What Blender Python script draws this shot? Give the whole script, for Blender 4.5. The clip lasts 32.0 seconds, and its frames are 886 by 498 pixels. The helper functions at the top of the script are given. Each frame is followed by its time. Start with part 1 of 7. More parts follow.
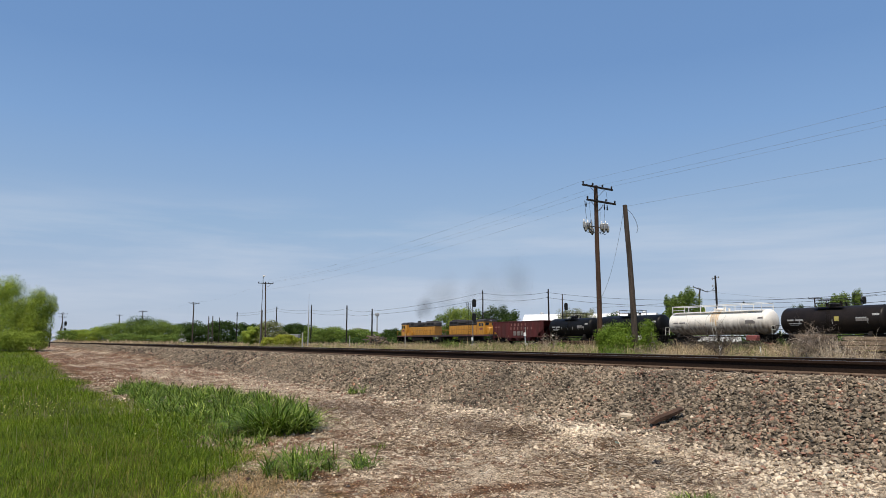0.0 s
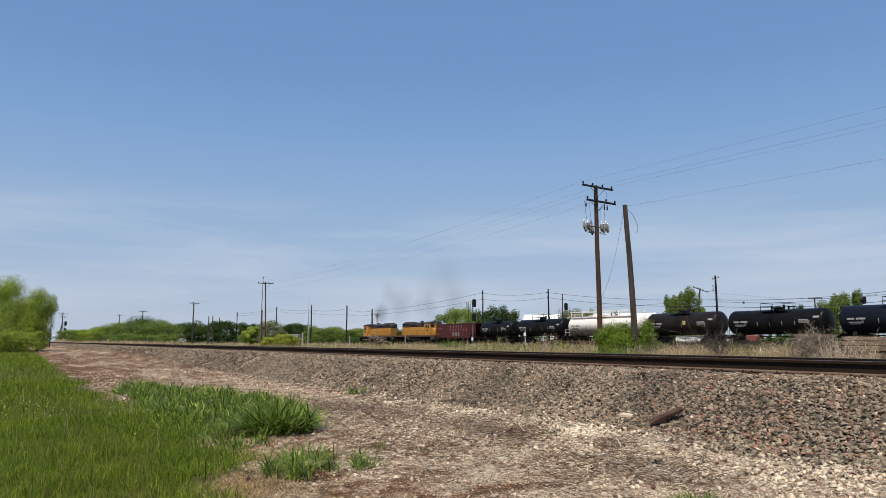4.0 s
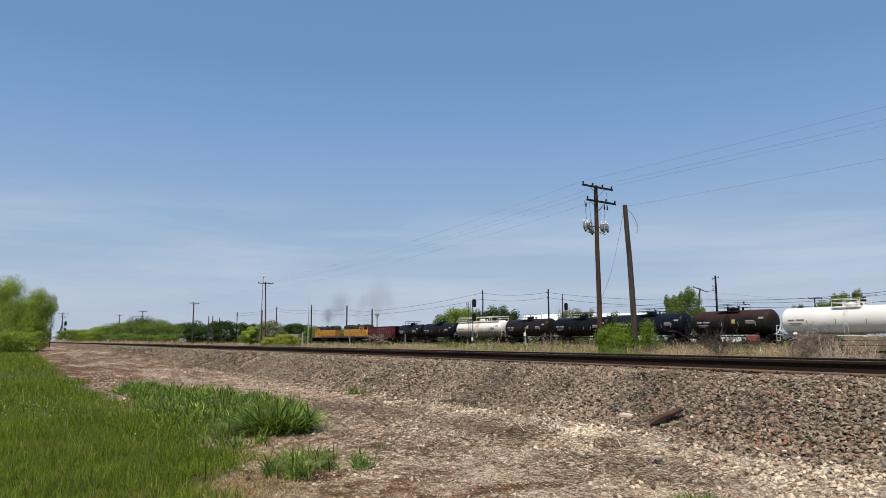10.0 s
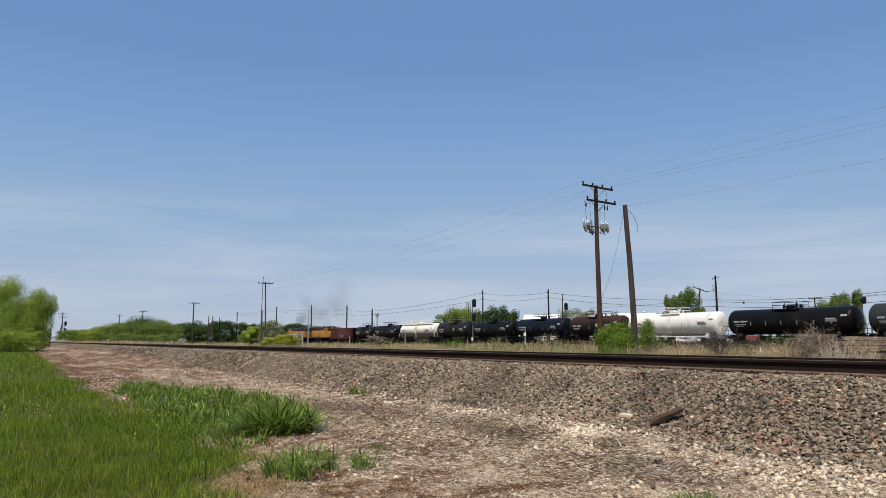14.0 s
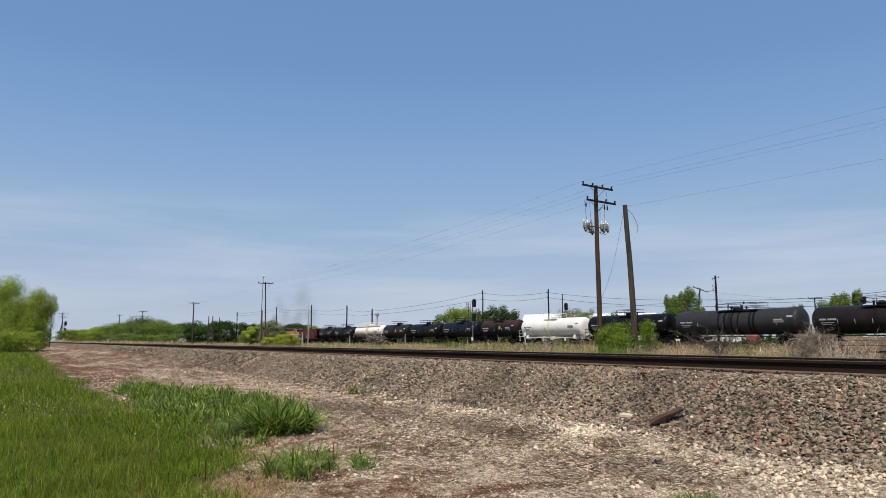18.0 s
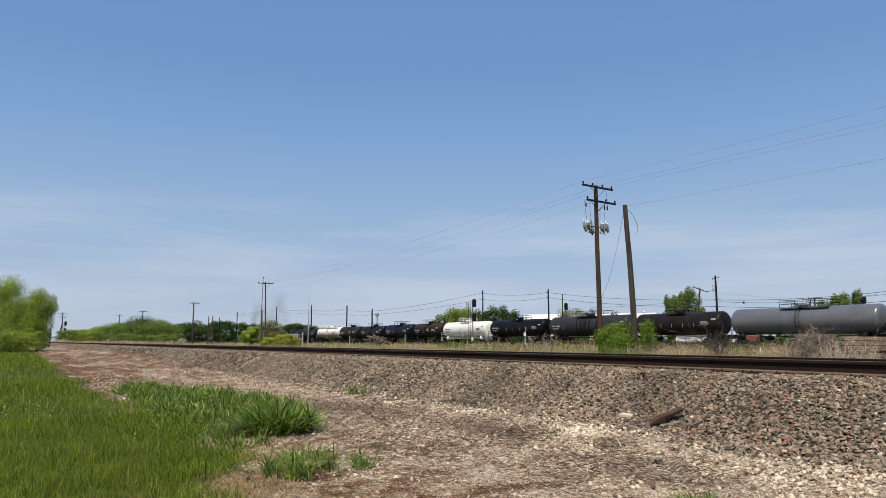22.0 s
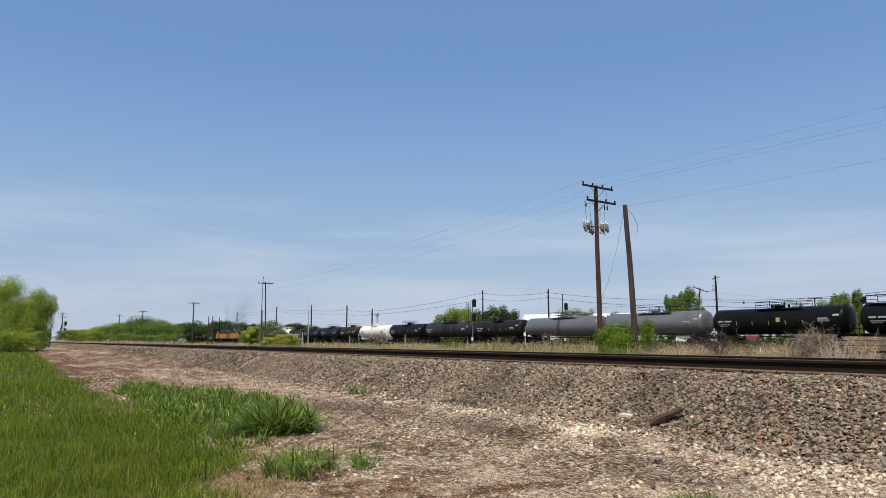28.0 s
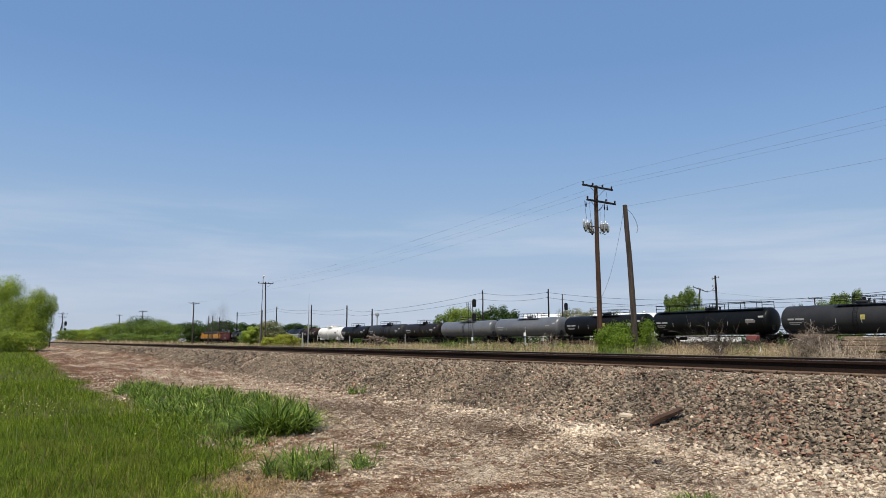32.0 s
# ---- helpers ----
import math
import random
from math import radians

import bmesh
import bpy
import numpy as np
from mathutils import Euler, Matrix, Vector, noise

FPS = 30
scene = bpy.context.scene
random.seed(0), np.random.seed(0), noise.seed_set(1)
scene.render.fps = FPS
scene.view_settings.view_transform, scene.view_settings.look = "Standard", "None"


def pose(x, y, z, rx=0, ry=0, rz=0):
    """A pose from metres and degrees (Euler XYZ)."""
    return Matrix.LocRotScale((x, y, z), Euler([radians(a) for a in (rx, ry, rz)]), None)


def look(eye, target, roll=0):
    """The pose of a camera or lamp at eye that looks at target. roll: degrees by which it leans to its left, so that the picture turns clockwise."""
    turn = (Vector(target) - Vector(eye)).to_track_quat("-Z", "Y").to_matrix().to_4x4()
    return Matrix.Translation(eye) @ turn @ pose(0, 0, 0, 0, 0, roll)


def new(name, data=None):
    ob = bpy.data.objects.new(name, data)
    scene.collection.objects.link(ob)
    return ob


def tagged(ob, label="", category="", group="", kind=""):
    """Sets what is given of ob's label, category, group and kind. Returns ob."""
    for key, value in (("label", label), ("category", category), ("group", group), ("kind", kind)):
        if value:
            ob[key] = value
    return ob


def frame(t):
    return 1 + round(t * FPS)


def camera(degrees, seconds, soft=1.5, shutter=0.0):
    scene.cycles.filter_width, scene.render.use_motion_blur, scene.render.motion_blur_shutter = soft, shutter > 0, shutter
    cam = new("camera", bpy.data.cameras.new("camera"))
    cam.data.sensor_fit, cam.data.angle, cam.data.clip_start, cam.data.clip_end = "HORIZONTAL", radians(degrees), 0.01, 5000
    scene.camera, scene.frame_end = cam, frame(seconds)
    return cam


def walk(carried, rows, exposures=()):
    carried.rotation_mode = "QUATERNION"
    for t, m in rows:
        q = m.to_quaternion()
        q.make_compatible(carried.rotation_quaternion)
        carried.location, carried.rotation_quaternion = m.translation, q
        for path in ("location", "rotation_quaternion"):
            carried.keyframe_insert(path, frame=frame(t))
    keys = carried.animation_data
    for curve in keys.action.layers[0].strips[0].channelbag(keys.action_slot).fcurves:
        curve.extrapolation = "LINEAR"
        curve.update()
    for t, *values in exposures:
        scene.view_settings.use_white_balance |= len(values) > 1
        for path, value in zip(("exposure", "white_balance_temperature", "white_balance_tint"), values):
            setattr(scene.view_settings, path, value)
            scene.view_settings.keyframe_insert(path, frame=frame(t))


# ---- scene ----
EYE = (0.0, 0.0, 1.25)
HEAD = radians(31.745)          # angle between the view and the railway
cam = camera(65.0, 32.0, soft=0.55)
FORE = (-math.cos(HEAD), math.sin(HEAD))
AIM = (EYE[0] + FORE[0] * 10, EYE[1] + FORE[1] * 10, EYE[2] + 10 * math.tan(radians(7.55)))
walk(cam, [(0.0, look(EYE, AIM)), (32.0, look(EYE, AIM))], exposures=[(0.0, -0.05), (7.0, -0.04), (12.0, -0.09), (20.0, -0.04), (28.0, -0.01), (32.0, 0.0)])

# ---- sky and sun ----
SUN_EL, SUN_AZ = radians(61), math.atan2(-0.38, 0.30)
world = bpy.data.worlds.new("sky")
scene.world = world
world.use_nodes = True
wt = world.node_tree
bg = wt.nodes["Background"]
sky = wt.nodes.new("ShaderNodeTexSky")
sky.sky_type, sky.sun_disc = "NISHITA", False
sky.sun_elevation, sky.sun_rotation = SUN_EL, math.pi / 2 - SUN_AZ
sky.altitude, sky.air_density, sky.dust_density, sky.ozone_density = 200, 1.0, 0.8, 2.5
# thin cirrus streaks low over the horizon
wc = wt.nodes.new("ShaderNodeTexCoord")
wm = wt.nodes.new("ShaderNodeMapping")
wm.inputs["Rotation"].default_value = (0, 0, HEAD)
wm.inputs["Location"].default_value = (0.0, 0.35, 0.0)
wm.inputs["Scale"].default_value = (1.0, 1.5, 13)
wn = wt.nodes.new("ShaderNodeTexNoise")
wn.inputs["Scale"].default_value, wn.inputs["Detail"].default_value, wn.inputs["Roughness"].default_value = 1.5, 6, 0.58
wr = wt.nodes.new("ShaderNodeMapRange")
wr.inputs["From Min"].default_value, wr.inputs["From Max"].default_value = 0.42, 0.78
wsep = wt.nodes.new("ShaderNodeSeparateXYZ")
wlow = wt.nodes.new("ShaderNodeMapRange")
wlow.inputs["From Min"].default_value, wlow.inputs["From Max"].default_value = 0.22, 0.13
wlow.interpolation_type = "SMOOTHSTEP"
wmul = wt.nodes.new("ShaderNodeMath")
wmul.operation = "MULTIPLY"
wmul2 = wt.nodes.new("ShaderNodeMath")
wmul2.operation, wmul2.inputs[1].default_value = "MULTIPLY", 0.62
wmix = wt.nodes.new("ShaderNodeMix")
wmix.data_type = "RGBA"
wmix.inputs["B"].default_value = (6.2, 6.6, 7.4, 1)
wt.links.new(wc.outputs["Generated"], wm.inputs["Vector"])
wt.links.new(wm.outputs["Vector"], wn.inputs["Vector"])
wt.links.new(wn.outputs["Fac"], wr.inputs["Value"])
wt.links.new(wc.outputs["Generated"], wsep.inputs["Vector"])
wt.links.new(wsep.outputs["Z"], wlow.inputs["Value"])
wt.links.new(wr.outputs["Result"], wmul.inputs[0])
wt.links.new(wlow.outputs["Result"], wmul.inputs[1])
wt.links.new(wmul.outputs["Value"], wmul2.inputs[0])
wt.links.new(wmul2.outputs["Value"], wmix.inputs["Factor"])
# haze: the sky's own colours pulled towards a hazy spring blue
SKY = 0.11
wramp = wt.nodes.new("ShaderNodeValToRGB")
while len(wramp.color_ramp.elements) < 6:
    wramp.color_ramp.elements.new(0.5)
for el, (at, col) in zip(wramp.color_ramp.elements, ((0.0, (0.470, 0.553, 0.712)), (0.07, (0.428, 0.524, 0.698)), (0.155, (0.335, 0.482, 0.690)),
                                                     (0.285, (0.226, 0.392, 0.682)), (0.375, (0.174, 0.326, 0.616)), (1.0, (0.10, 0.20, 0.44)))):
    el.position, el.color = at, (*col, 1)
wgain = wt.nodes.new("ShaderNodeVectorMath")
wgain.operation = "SCALE"
wgain.inputs["Scale"].default_value = 1 / SKY
whaze = wt.nodes.new("ShaderNodeMix")
whaze.data_type = "RGBA"
whaze.inputs["Factor"].default_value = 0.85
wt.links.new(wsep.outputs["Z"], wramp.inputs["Fac"])
wt.links.new(wramp.outputs["Color"], wgain.inputs[0])
wt.links.new(sky.outputs["Color"], whaze.inputs["A"])
wt.links.new(wgain.outputs["Vector"], whaze.inputs["B"])
wt.links.new(whaze.outputs["Result"], wmix.inputs["A"])
wt.links.new(wmix.outputs["Result"], bg.inputs["Color"])
bg.inputs["Strength"].default_value = SKY

sun = new("sun", bpy.data.lights.new("sun", "SUN"))
sun.data.energy, sun.data.angle, sun.data.color = 4.7, radians(0.55), (1.0, 0.905, 0.76)
sun.matrix_world = look((0, 0, 0), (-math.cos(SUN_AZ) * math.cos(SUN_EL), -math.sin(SUN_AZ) * math.cos(SUN_EL), -math.sin(SUN_EL)))


# ---- mesh tools ----
class Shape:
    """Collects vertices and faces of one part."""

    def __init__(self):
        self.v, self.f = [], []

    def add(self, verts, faces):
        n = len(self.v)
        self.v.extend(verts)
        self.f.extend([tuple(i + n for i in f) for f in faces])
        return self

    def box(self, c, s, ch=0.0, m=None):
        """A box of centre c and size s with its edges cut by ch."""
        hx, hy, hz = s[0] / 2, s[1] / 2, s[2] / 2
        ch = min(ch, hx * 0.9, hy * 0.9, hz * 0.9)
        vs, idx = [], {}
        if ch <= 0:
            for sx in (-1, 1):
                for sy in (-1, 1):
                    for sz in (-1, 1):
                        vs.append(Vector((sx * hx, sy * hy, sz * hz)))
            fs = [(0, 1, 3, 2), (4, 6, 7, 5), (0, 4, 5, 1), (2, 3, 7, 6), (0, 2, 6, 4), (1, 5, 7, 3)]
        else:
            for sx in (-1, 1):
                for sy in (-1, 1):
                    for sz in (-1, 1):
                        for ax in range(3):
                            p = [sx * (hx - ch), sy * (hy - ch), sz * (hz - ch)]
                            p[ax] = (sx * hx, sy * hy, sz * hz)[ax]
                            idx[(sx, sy, sz, ax)] = len(vs)
                            vs.append(Vector(p))
            fs = []
            for ax in range(3):
                a, b = [i for i in range(3) if i != ax]
                for sg in (-1, 1):
                    loop = []
                    for sa, sb in ((-1, -1), (1, -1), (1, 1), (-1, 1)):
                        k = [0, 0, 0]
                        k[ax], k[a], k[b] = sg, sa, sb
                        loop.append(idx[(*k, ax)])
                    fs.append(tuple(loop))
                for sa in (-1, 1):
                    for sb in (-1, 1):
                        k0, k1 = [0, 0, 0], [0, 0, 0]
                        k0[a], k0[b], k0[ax] = sa, sb, -1
                        k1[a], k1[b], k1[ax] = sa, sb, 1
                        fs.append((idx[(*k0, a)], idx[(*k0, b)], idx[(*k1, b)], idx[(*k1, a)]))
            for sx in (-1, 1):
                for sy in (-1, 1):
                    for sz in (-1, 1):
                        fs.append(tuple(idx[(sx, sy, sz, ax)] for ax in range(3)))
        if m is not None:
            vs = [m @ p for p in vs]
        c = Vector(c)
        return self.add([tuple(p + c) for p in vs], fs)

    def tube(self, p0, p1, r0, r1=None, n=8, caps=True):
        p0, p1 = Vector(p0), Vector(p1)
        r1 = r0 if r1 is None else r1
        d = (p1 - p0).normalized()
        a = d.orthogonal().normalized()
        b = d.cross(a)
        vs = []
        for p, r in ((p0, r0), (p1, r1)):
            for i in range(n):
                w = 2 * math.pi * i / n
                vs.append(tuple(p + r * (a * math.cos(w) + b * math.sin(w))))
        fs = [(i, (i + 1) % n, n + (i + 1) % n, n + i) for i in range(n)]
        if caps:
            fs += [tuple(range(n - 1, -1, -1)), tuple(range(n, 2 * n))]
        return self.add(vs, fs)

    def run(self, pts, radii, n=6):
        """One continuous tapered tube along the points."""
        pts = [Vector(p) for p in pts]
        vs, a = [], None
        for i, (p, r) in enumerate(zip(pts, radii)):
            d = (pts[min(i + 1, len(pts) - 1)] - pts[max(i - 1, 0)]).normalized()
            a = d.orthogonal() if a is None else a - d * a.dot(d)
            a = a.normalized() if a.length > 1e-6 else d.orthogonal().normalized()
            b = d.cross(a)
            for k in range(n):
                w = 2 * math.pi * k / n
                vs.append(tuple(p + r * (a * math.cos(w) + b * math.sin(w))))
        m = len(pts)
        fs = [(i * n + k, i * n + (k + 1) % n, (i + 1) * n + (k + 1) % n, (i + 1) * n + k) for i in range(m - 1) for k in range(n)]
        fs += [tuple(range(n - 1, -1, -1)), tuple(range((m - 1) * n, m * n))]
        return self.add(vs, fs)

    def wire(self, pts, r, n=6):
        return self.run(pts, [r] * len(pts), n)

    def turned(self, profile, axis="x", o=(0, 0, 0), n=24, sx=1.0):
        """A body of revolution: profile of (place along the axis, radius)."""
        vs, fs = [], []
        for t, r in profile:
            for i in range(n):
                w = 2 * math.pi * i / n
                c, s = math.cos(w) * r, math.sin(w) * r
                p = (t, c, s) if axis == "x" else (c, t, s) if axis == "y" else (c, s, t)
                vs.append((o[0] + p[0], o[1] + p[1], o[2] + p[2]))
        for k in range(len(profile) - 1):
            for i in range(n):
                j = (i + 1) % n
                fs.append((k * n + i, k * n + j, (k + 1) * n + j, (k + 1) * n + i))
        fs += [tuple(range(n - 1, -1, -1)), tuple(range((len(profile) - 1) * n, len(profile) * n))]
        return self.add(vs, fs)

    def prism(self, poly, y0, y1, plane="xz"):
        """A flat outline swept from y0 to y1."""
        def place(p, t):
            return (p[0], t, p[1]) if plane == "xz" else (t, p[0], p[1]) if plane == "yz" else (p[0], p[1], t)
        n = len(poly)
        vs = [place(p, y0) for p in poly] + [place(p, y1) for p in poly]
        fs = [(i, (i + 1) % n, n + (i + 1) % n, n + i) for i in range(n)]
        fs += [tuple(range(n - 1, -1, -1)), tuple(range(n, 2 * n))]
        return self.add(vs, fs)

    def mesh(self, name, material, angle=38):
        me = bpy.data.meshes.new(name)
        me.from_pydata(self.v, [], self.f)
        bm = bmesh.new()
        bm.from_mesh(me)
        bmesh.ops.recalc_face_normals(bm, faces=bm.faces)
        bm.to_mesh(me)
        bm.free()
        if angle:
            me.polygons.foreach_set("use_smooth", [True] * len(me.polygons))
            me.set_sharp_from_angle(angle=radians(angle))
        me.materials.append(material)
        return me


def part(name, shape, material, parent=None, label="", at=None, angle=38):
    """Links a shape, or a mesh, as one object under parent."""
    me = shape.mesh(name, material, angle) if isinstance(shape, Shape) else shape
    ob = new(name, me)
    ob.parent = parent
    if at is not None:
        ob.matrix_basis = at
    if label:
        tagged(ob, label)
    return ob


def thing(name, label, category, at=None, group="", kind=""):
    ob = new(name)
    ob.empty_display_size = 0.2
    if at is not None:
        ob.matrix_basis = at
    return tagged(ob, label, category, group, kind)


def raw(name, verts, faces, material, smooth=False):
    """A mesh from numpy arrays of vertices and equal-sized faces."""
    verts, faces = np.asarray(verts, np.float32), np.asarray(faces, np.int32)
    me = bpy.data.meshes.new(name)
    k = faces.shape[1]
    me.vertices.add(len(verts))
    me.vertices.foreach_set("co", verts.ravel())
    me.loops.add(faces.size)
    me.loops.foreach_set("vertex_index", faces.ravel())
    me.polygons.add(len(faces))
    me.polygons.foreach_set("loop_start", np.arange(0, faces.size, k, dtype=np.int32))
    me.update(calc_edges=True)
    if smooth:
        me.polygons.foreach_set("use_smooth", np.ones(len(faces), bool))
    me.materials.append(material)
    return me


# ---- materials ----
def surf(name, c1, c2, size=1.0, fine=12.0, rough=0.8, metal=0.0, bump=0.15, contrast=0.35, lo=0.35, hi=0.65, streak=None,
         island=0.0, rand=0.0, top=None, coat=0.0, spec=0.5):
    """Two tones in large patches, fine grain in value and relief. streak: stretch of the patches. top: (z0, z1, colour) above."""
    m = bpy.data.materials.new(name)
    m.use_nodes = True
    t = m.node_tree
    L, N = t.links.new, t.nodes.new
    b = t.nodes["Principled BSDF"]
    tc = N("ShaderNodeTexCoord")
    mp = N("ShaderNodeMapping")
    if streak:
        mp.inputs["Scale"].default_value = streak
    L(tc.outputs["Object"], mp.inputs["Vector"])
    n1, n2 = N("ShaderNodeTexNoise"), N("ShaderNodeTexNoise")
    n1.inputs["Scale"].default_value, n1.inputs["Detail"].default_value = size, 6
    n2.inputs["Scale"].default_value, n2.inputs["Detail"].default_value = fine, 5
    L(mp.outputs["Vector"], n1.inputs["Vector"])
    L(tc.outputs["Object"], n2.inputs["Vector"])
    r1 = N("ShaderNodeMapRange")
    r1.inputs["From Min"].default_value, r1.inputs["From Max"].default_value = lo, hi
    L(n1.outputs["Fac"], r1.inputs["Value"])
    mx = N("ShaderNodeMix")
    mx.data_type = "RGBA"
    mx.inputs["A"].default_value, mx.inputs["B"].default_value = (*c1, 1), (*c2, 1)
    L(r1.outputs["Result"], mx.inputs["Factor"])
    col = mx.outputs["Result"]
    if top:
        sp = N("ShaderNodeSeparateXYZ")
        L(tc.outputs["Object"], sp.inputs["Vector"])
        ad = N("ShaderNodeMath")
        ad.operation = "MULTIPLY_ADD"
        ad.inputs[1].default_value, ad.inputs[2].default_value = 0.9, -0.45
        L(n1.outputs["Fac"], ad.inputs[0])
        ad2 = N("ShaderNodeMath")
        L(ad.outputs["Value"], ad2.inputs[0])
        L(sp.outputs["Z"], ad2.inputs[1])
        rt = N("ShaderNodeMapRange")
        rt.inputs["From Min"].default_value, rt.inputs["From Max"].default_value = top[0], top[1]
        L(ad2.outputs["Value"], rt.inputs["Value"])
        m3 = N("ShaderNodeMix")
        m3.data_type = "RGBA"
        L(rt.outputs["Result"], m3.inputs["Factor"])
        L(col, m3.inputs["A"])
        m3.inputs["B"].default_value = (*top[2], 1)
        col = m3.outputs["Result"]
    r2 = N("ShaderNodeMapRange")
    r2.inputs["From Min"].default_value, r2.inputs["From Max"].default_value = 0.25, 0.75
    r2.inputs["To Min"].default_value, r2.inputs["To Max"].default_value = 1 - contrast, 1 + contrast
    L(n2.outputs["Fac"], r2.inputs["Value"])
    value = r2.outputs["Result"]
    for amount, node, out in ((island, "ShaderNodeNewGeometry", "Random Per Island"), (rand, "ShaderNodeObjectInfo", "Random")):
        if amount:
            g = N(node)
            r3 = N("ShaderNodeMapRange")
            r3.inputs["To Min"].default_value, r3.inputs["To Max"].default_value = 1 - amount, 1 + amount
            L(g.outputs[out], r3.inputs["Value"])
            mu = N("ShaderNodeMath")
            mu.operation = "MULTIPLY"
            L(value, mu.inputs[0])
            L(r3.outputs["Result"], mu.inputs[1])
            value = mu.outputs["Value"]
    hs = N("ShaderNodeHueSaturation")
    L(col, hs.inputs["Color"])
    L(value, hs.inputs["Value"])
    L(hs.outputs["Color"], b.inputs["Base Color"])
    b.inputs["Roughness"].default_value, b.inputs["Metallic"].default_value = rough, metal
    b.inputs["Specular IOR Level"].default_value = spec
    b.inputs["Coat Weight"].default_value = coat
    if bump:
        bp = N("ShaderNodeBump")
        bp.inputs["Strength"].default_value, bp.inputs["Distance"].default_value = bump, 0.05
        L(n2.outputs["Fac"], bp.inputs["Height"])
        L(bp.outputs["Normal"], b.inputs["Normal"])
    return m


def leafy(name, c1, c2, c3, size=0.3, through_light=0.35, rough=0.6, vary=0.35, spec=0.3):
    """Leaves or blades: colour by patch and by leaf, with light shining through."""
    m = bpy.data.materials.new(name)
    m.use_nodes = True
    t = m.node_tree
    L, N = t.links.new, t.nodes.new
    b = t.nodes["Principled BSDF"]
    out = t.nodes["Material Output"]
    tc, n1, g = N("ShaderNodeTexCoord"), N("ShaderNodeTexNoise"), N("ShaderNodeNewGeometry")
    n1.inputs["Scale"].default_value, n1.inputs["Detail"].default_value = size, 4
    L(tc.outputs["Object"], n1.inputs["Vector"])
    r1 = N("ShaderNodeMapRange")
    r1.inputs["From Min"].default_value, r1.inputs["From Max"].default_value = 0.36, 0.64
    L(n1.outputs["Fac"], r1.inputs["Value"])
    mx, m2 = N("ShaderNodeMix"), N("ShaderNodeMix")
    mx.data_type = m2.data_type = "RGBA"
    mx.inputs["A"].default_value, mx.inputs["B"].default_value = (*c1, 1), (*c2, 1)
    L(r1.outputs["Result"], mx.inputs["Factor"])
    p = N("ShaderNodeMath")
    p.operation, p.inputs[1].default_value = "POWER", 3.0
    L(g.outputs["Random Per Island"], p.inputs[0])
    L(p.outputs["Value"], m2.inputs["Factor"])
    L(mx.outputs["Result"], m2.inputs["A"])
    m2.inputs["B"].default_value = (*c3, 1)
    mr = N("ShaderNodeMath")
    mr.operation, mr.inputs[1].default_value = "MULTIPLY", 7.31
    fr = N("ShaderNodeMath")
    fr.operation = "FRACT"
    L(g.outputs["Random Per Island"], mr.inputs[0])
    L(mr.outputs["Value"], fr.inputs[0])
    r3 = N("ShaderNodeMapRange")
    r3.inputs["To Min"].default_value, r3.inputs["To Max"].default_value = 1 - vary, 1 + vary
    L(fr.outputs["Value"], r3.inputs["Value"])
    hs = N("ShaderNodeHueSaturation")
    L(m2.outputs["Result"], hs.inputs["Color"])
    L(r3.outputs["Result"], hs.inputs["Value"])
    L(hs.outputs["Color"], b.inputs["Base Color"])
    b.inputs["Roughness"].default_value = rough
    b.inputs["Specular IOR Level"].default_value = spec
    tr, ms = N("ShaderNodeBsdfTranslucent"), N("ShaderNodeMixShader")
    L(hs.outputs["Color"], tr.inputs["Color"])
    ms.inputs["Fac"].default_value = through_light
    L(b.outputs["BSDF"], ms.inputs[1])
    L(tr.outputs["BSDF"], ms.inputs[2])
    L(ms.outputs["Shader"], out.inputs["Surface"])
    return m


STEEL = surf("worn_steel", (0.30, 0.29, 0.28), (0.22, 0.20, 0.18), 3, 30, 0.35, 0.8, 0.05, 0.15)
# rust taken down to near-black: the shade on the rail sides is in this colour
RAIL = surf("shaded_rail_rust", (0.017, 0.011, 0.0085), (0.034, 0.020, 0.0135), 2, 40, 0.9, 0, 0.2, 0.3, streak=(0.3, 2, 4), spec=0.1)
TIE = surf("creosoted_timber", (0.075, 0.055, 0.042), (0.14, 0.11, 0.085), 2, 25, 0.9, 0, 0.5, 0.4, streak=(4, 0.6, 4), rand=0.3)
POLE = surf("weathered_pole", (0.088, 0.050, 0.032), (0.052, 0.032, 0.023), 1.5, 18, 0.9, 0, 0.5, 0.4, streak=(5, 5, 0.4), spec=0.2)
POLE2 = surf("grey_pole", (0.085, 0.066, 0.054), (0.045, 0.036, 0.030), 1.5, 18, 0.9, 0, 0.6, 0.45, streak=(5, 5, 0.4), spec=0.2)
DARKPOLE = surf("tarred_pole", (0.016, 0.014, 0.014), (0.028, 0.023, 0.021), 1.5, 18, 0.9, 0, 0.4, 0.3, streak=(5, 5, 0.4), spec=0.2)
WIRE = surf("wire", (0.06, 0.06, 0.065), (0.05, 0.05, 0.05), 1, 5, 0.6, 0.3, 0, 0.1)
SKYWIRE = surf("weathered_wire", (0.20, 0.21, 0.23), (0.16, 0.165, 0.18), 1, 5, 0.6, 0.2, 0, 0.1)
BLACK = surf("black_tank_paint", (0.0042, 0.0044, 0.0050), (0.010, 0.0095, 0.0095), 0.7, 8, 0.40, 0, 0.05, 0.3, streak=(1, 1, 0.35), spec=0.13)
BLUE = surf("blue_black_paint", (0.006, 0.0075, 0.013), (0.010, 0.012, 0.020), 0.7, 8, 0.40, 0, 0.05, 0.3, streak=(1, 1, 0.35), spec=0.13)
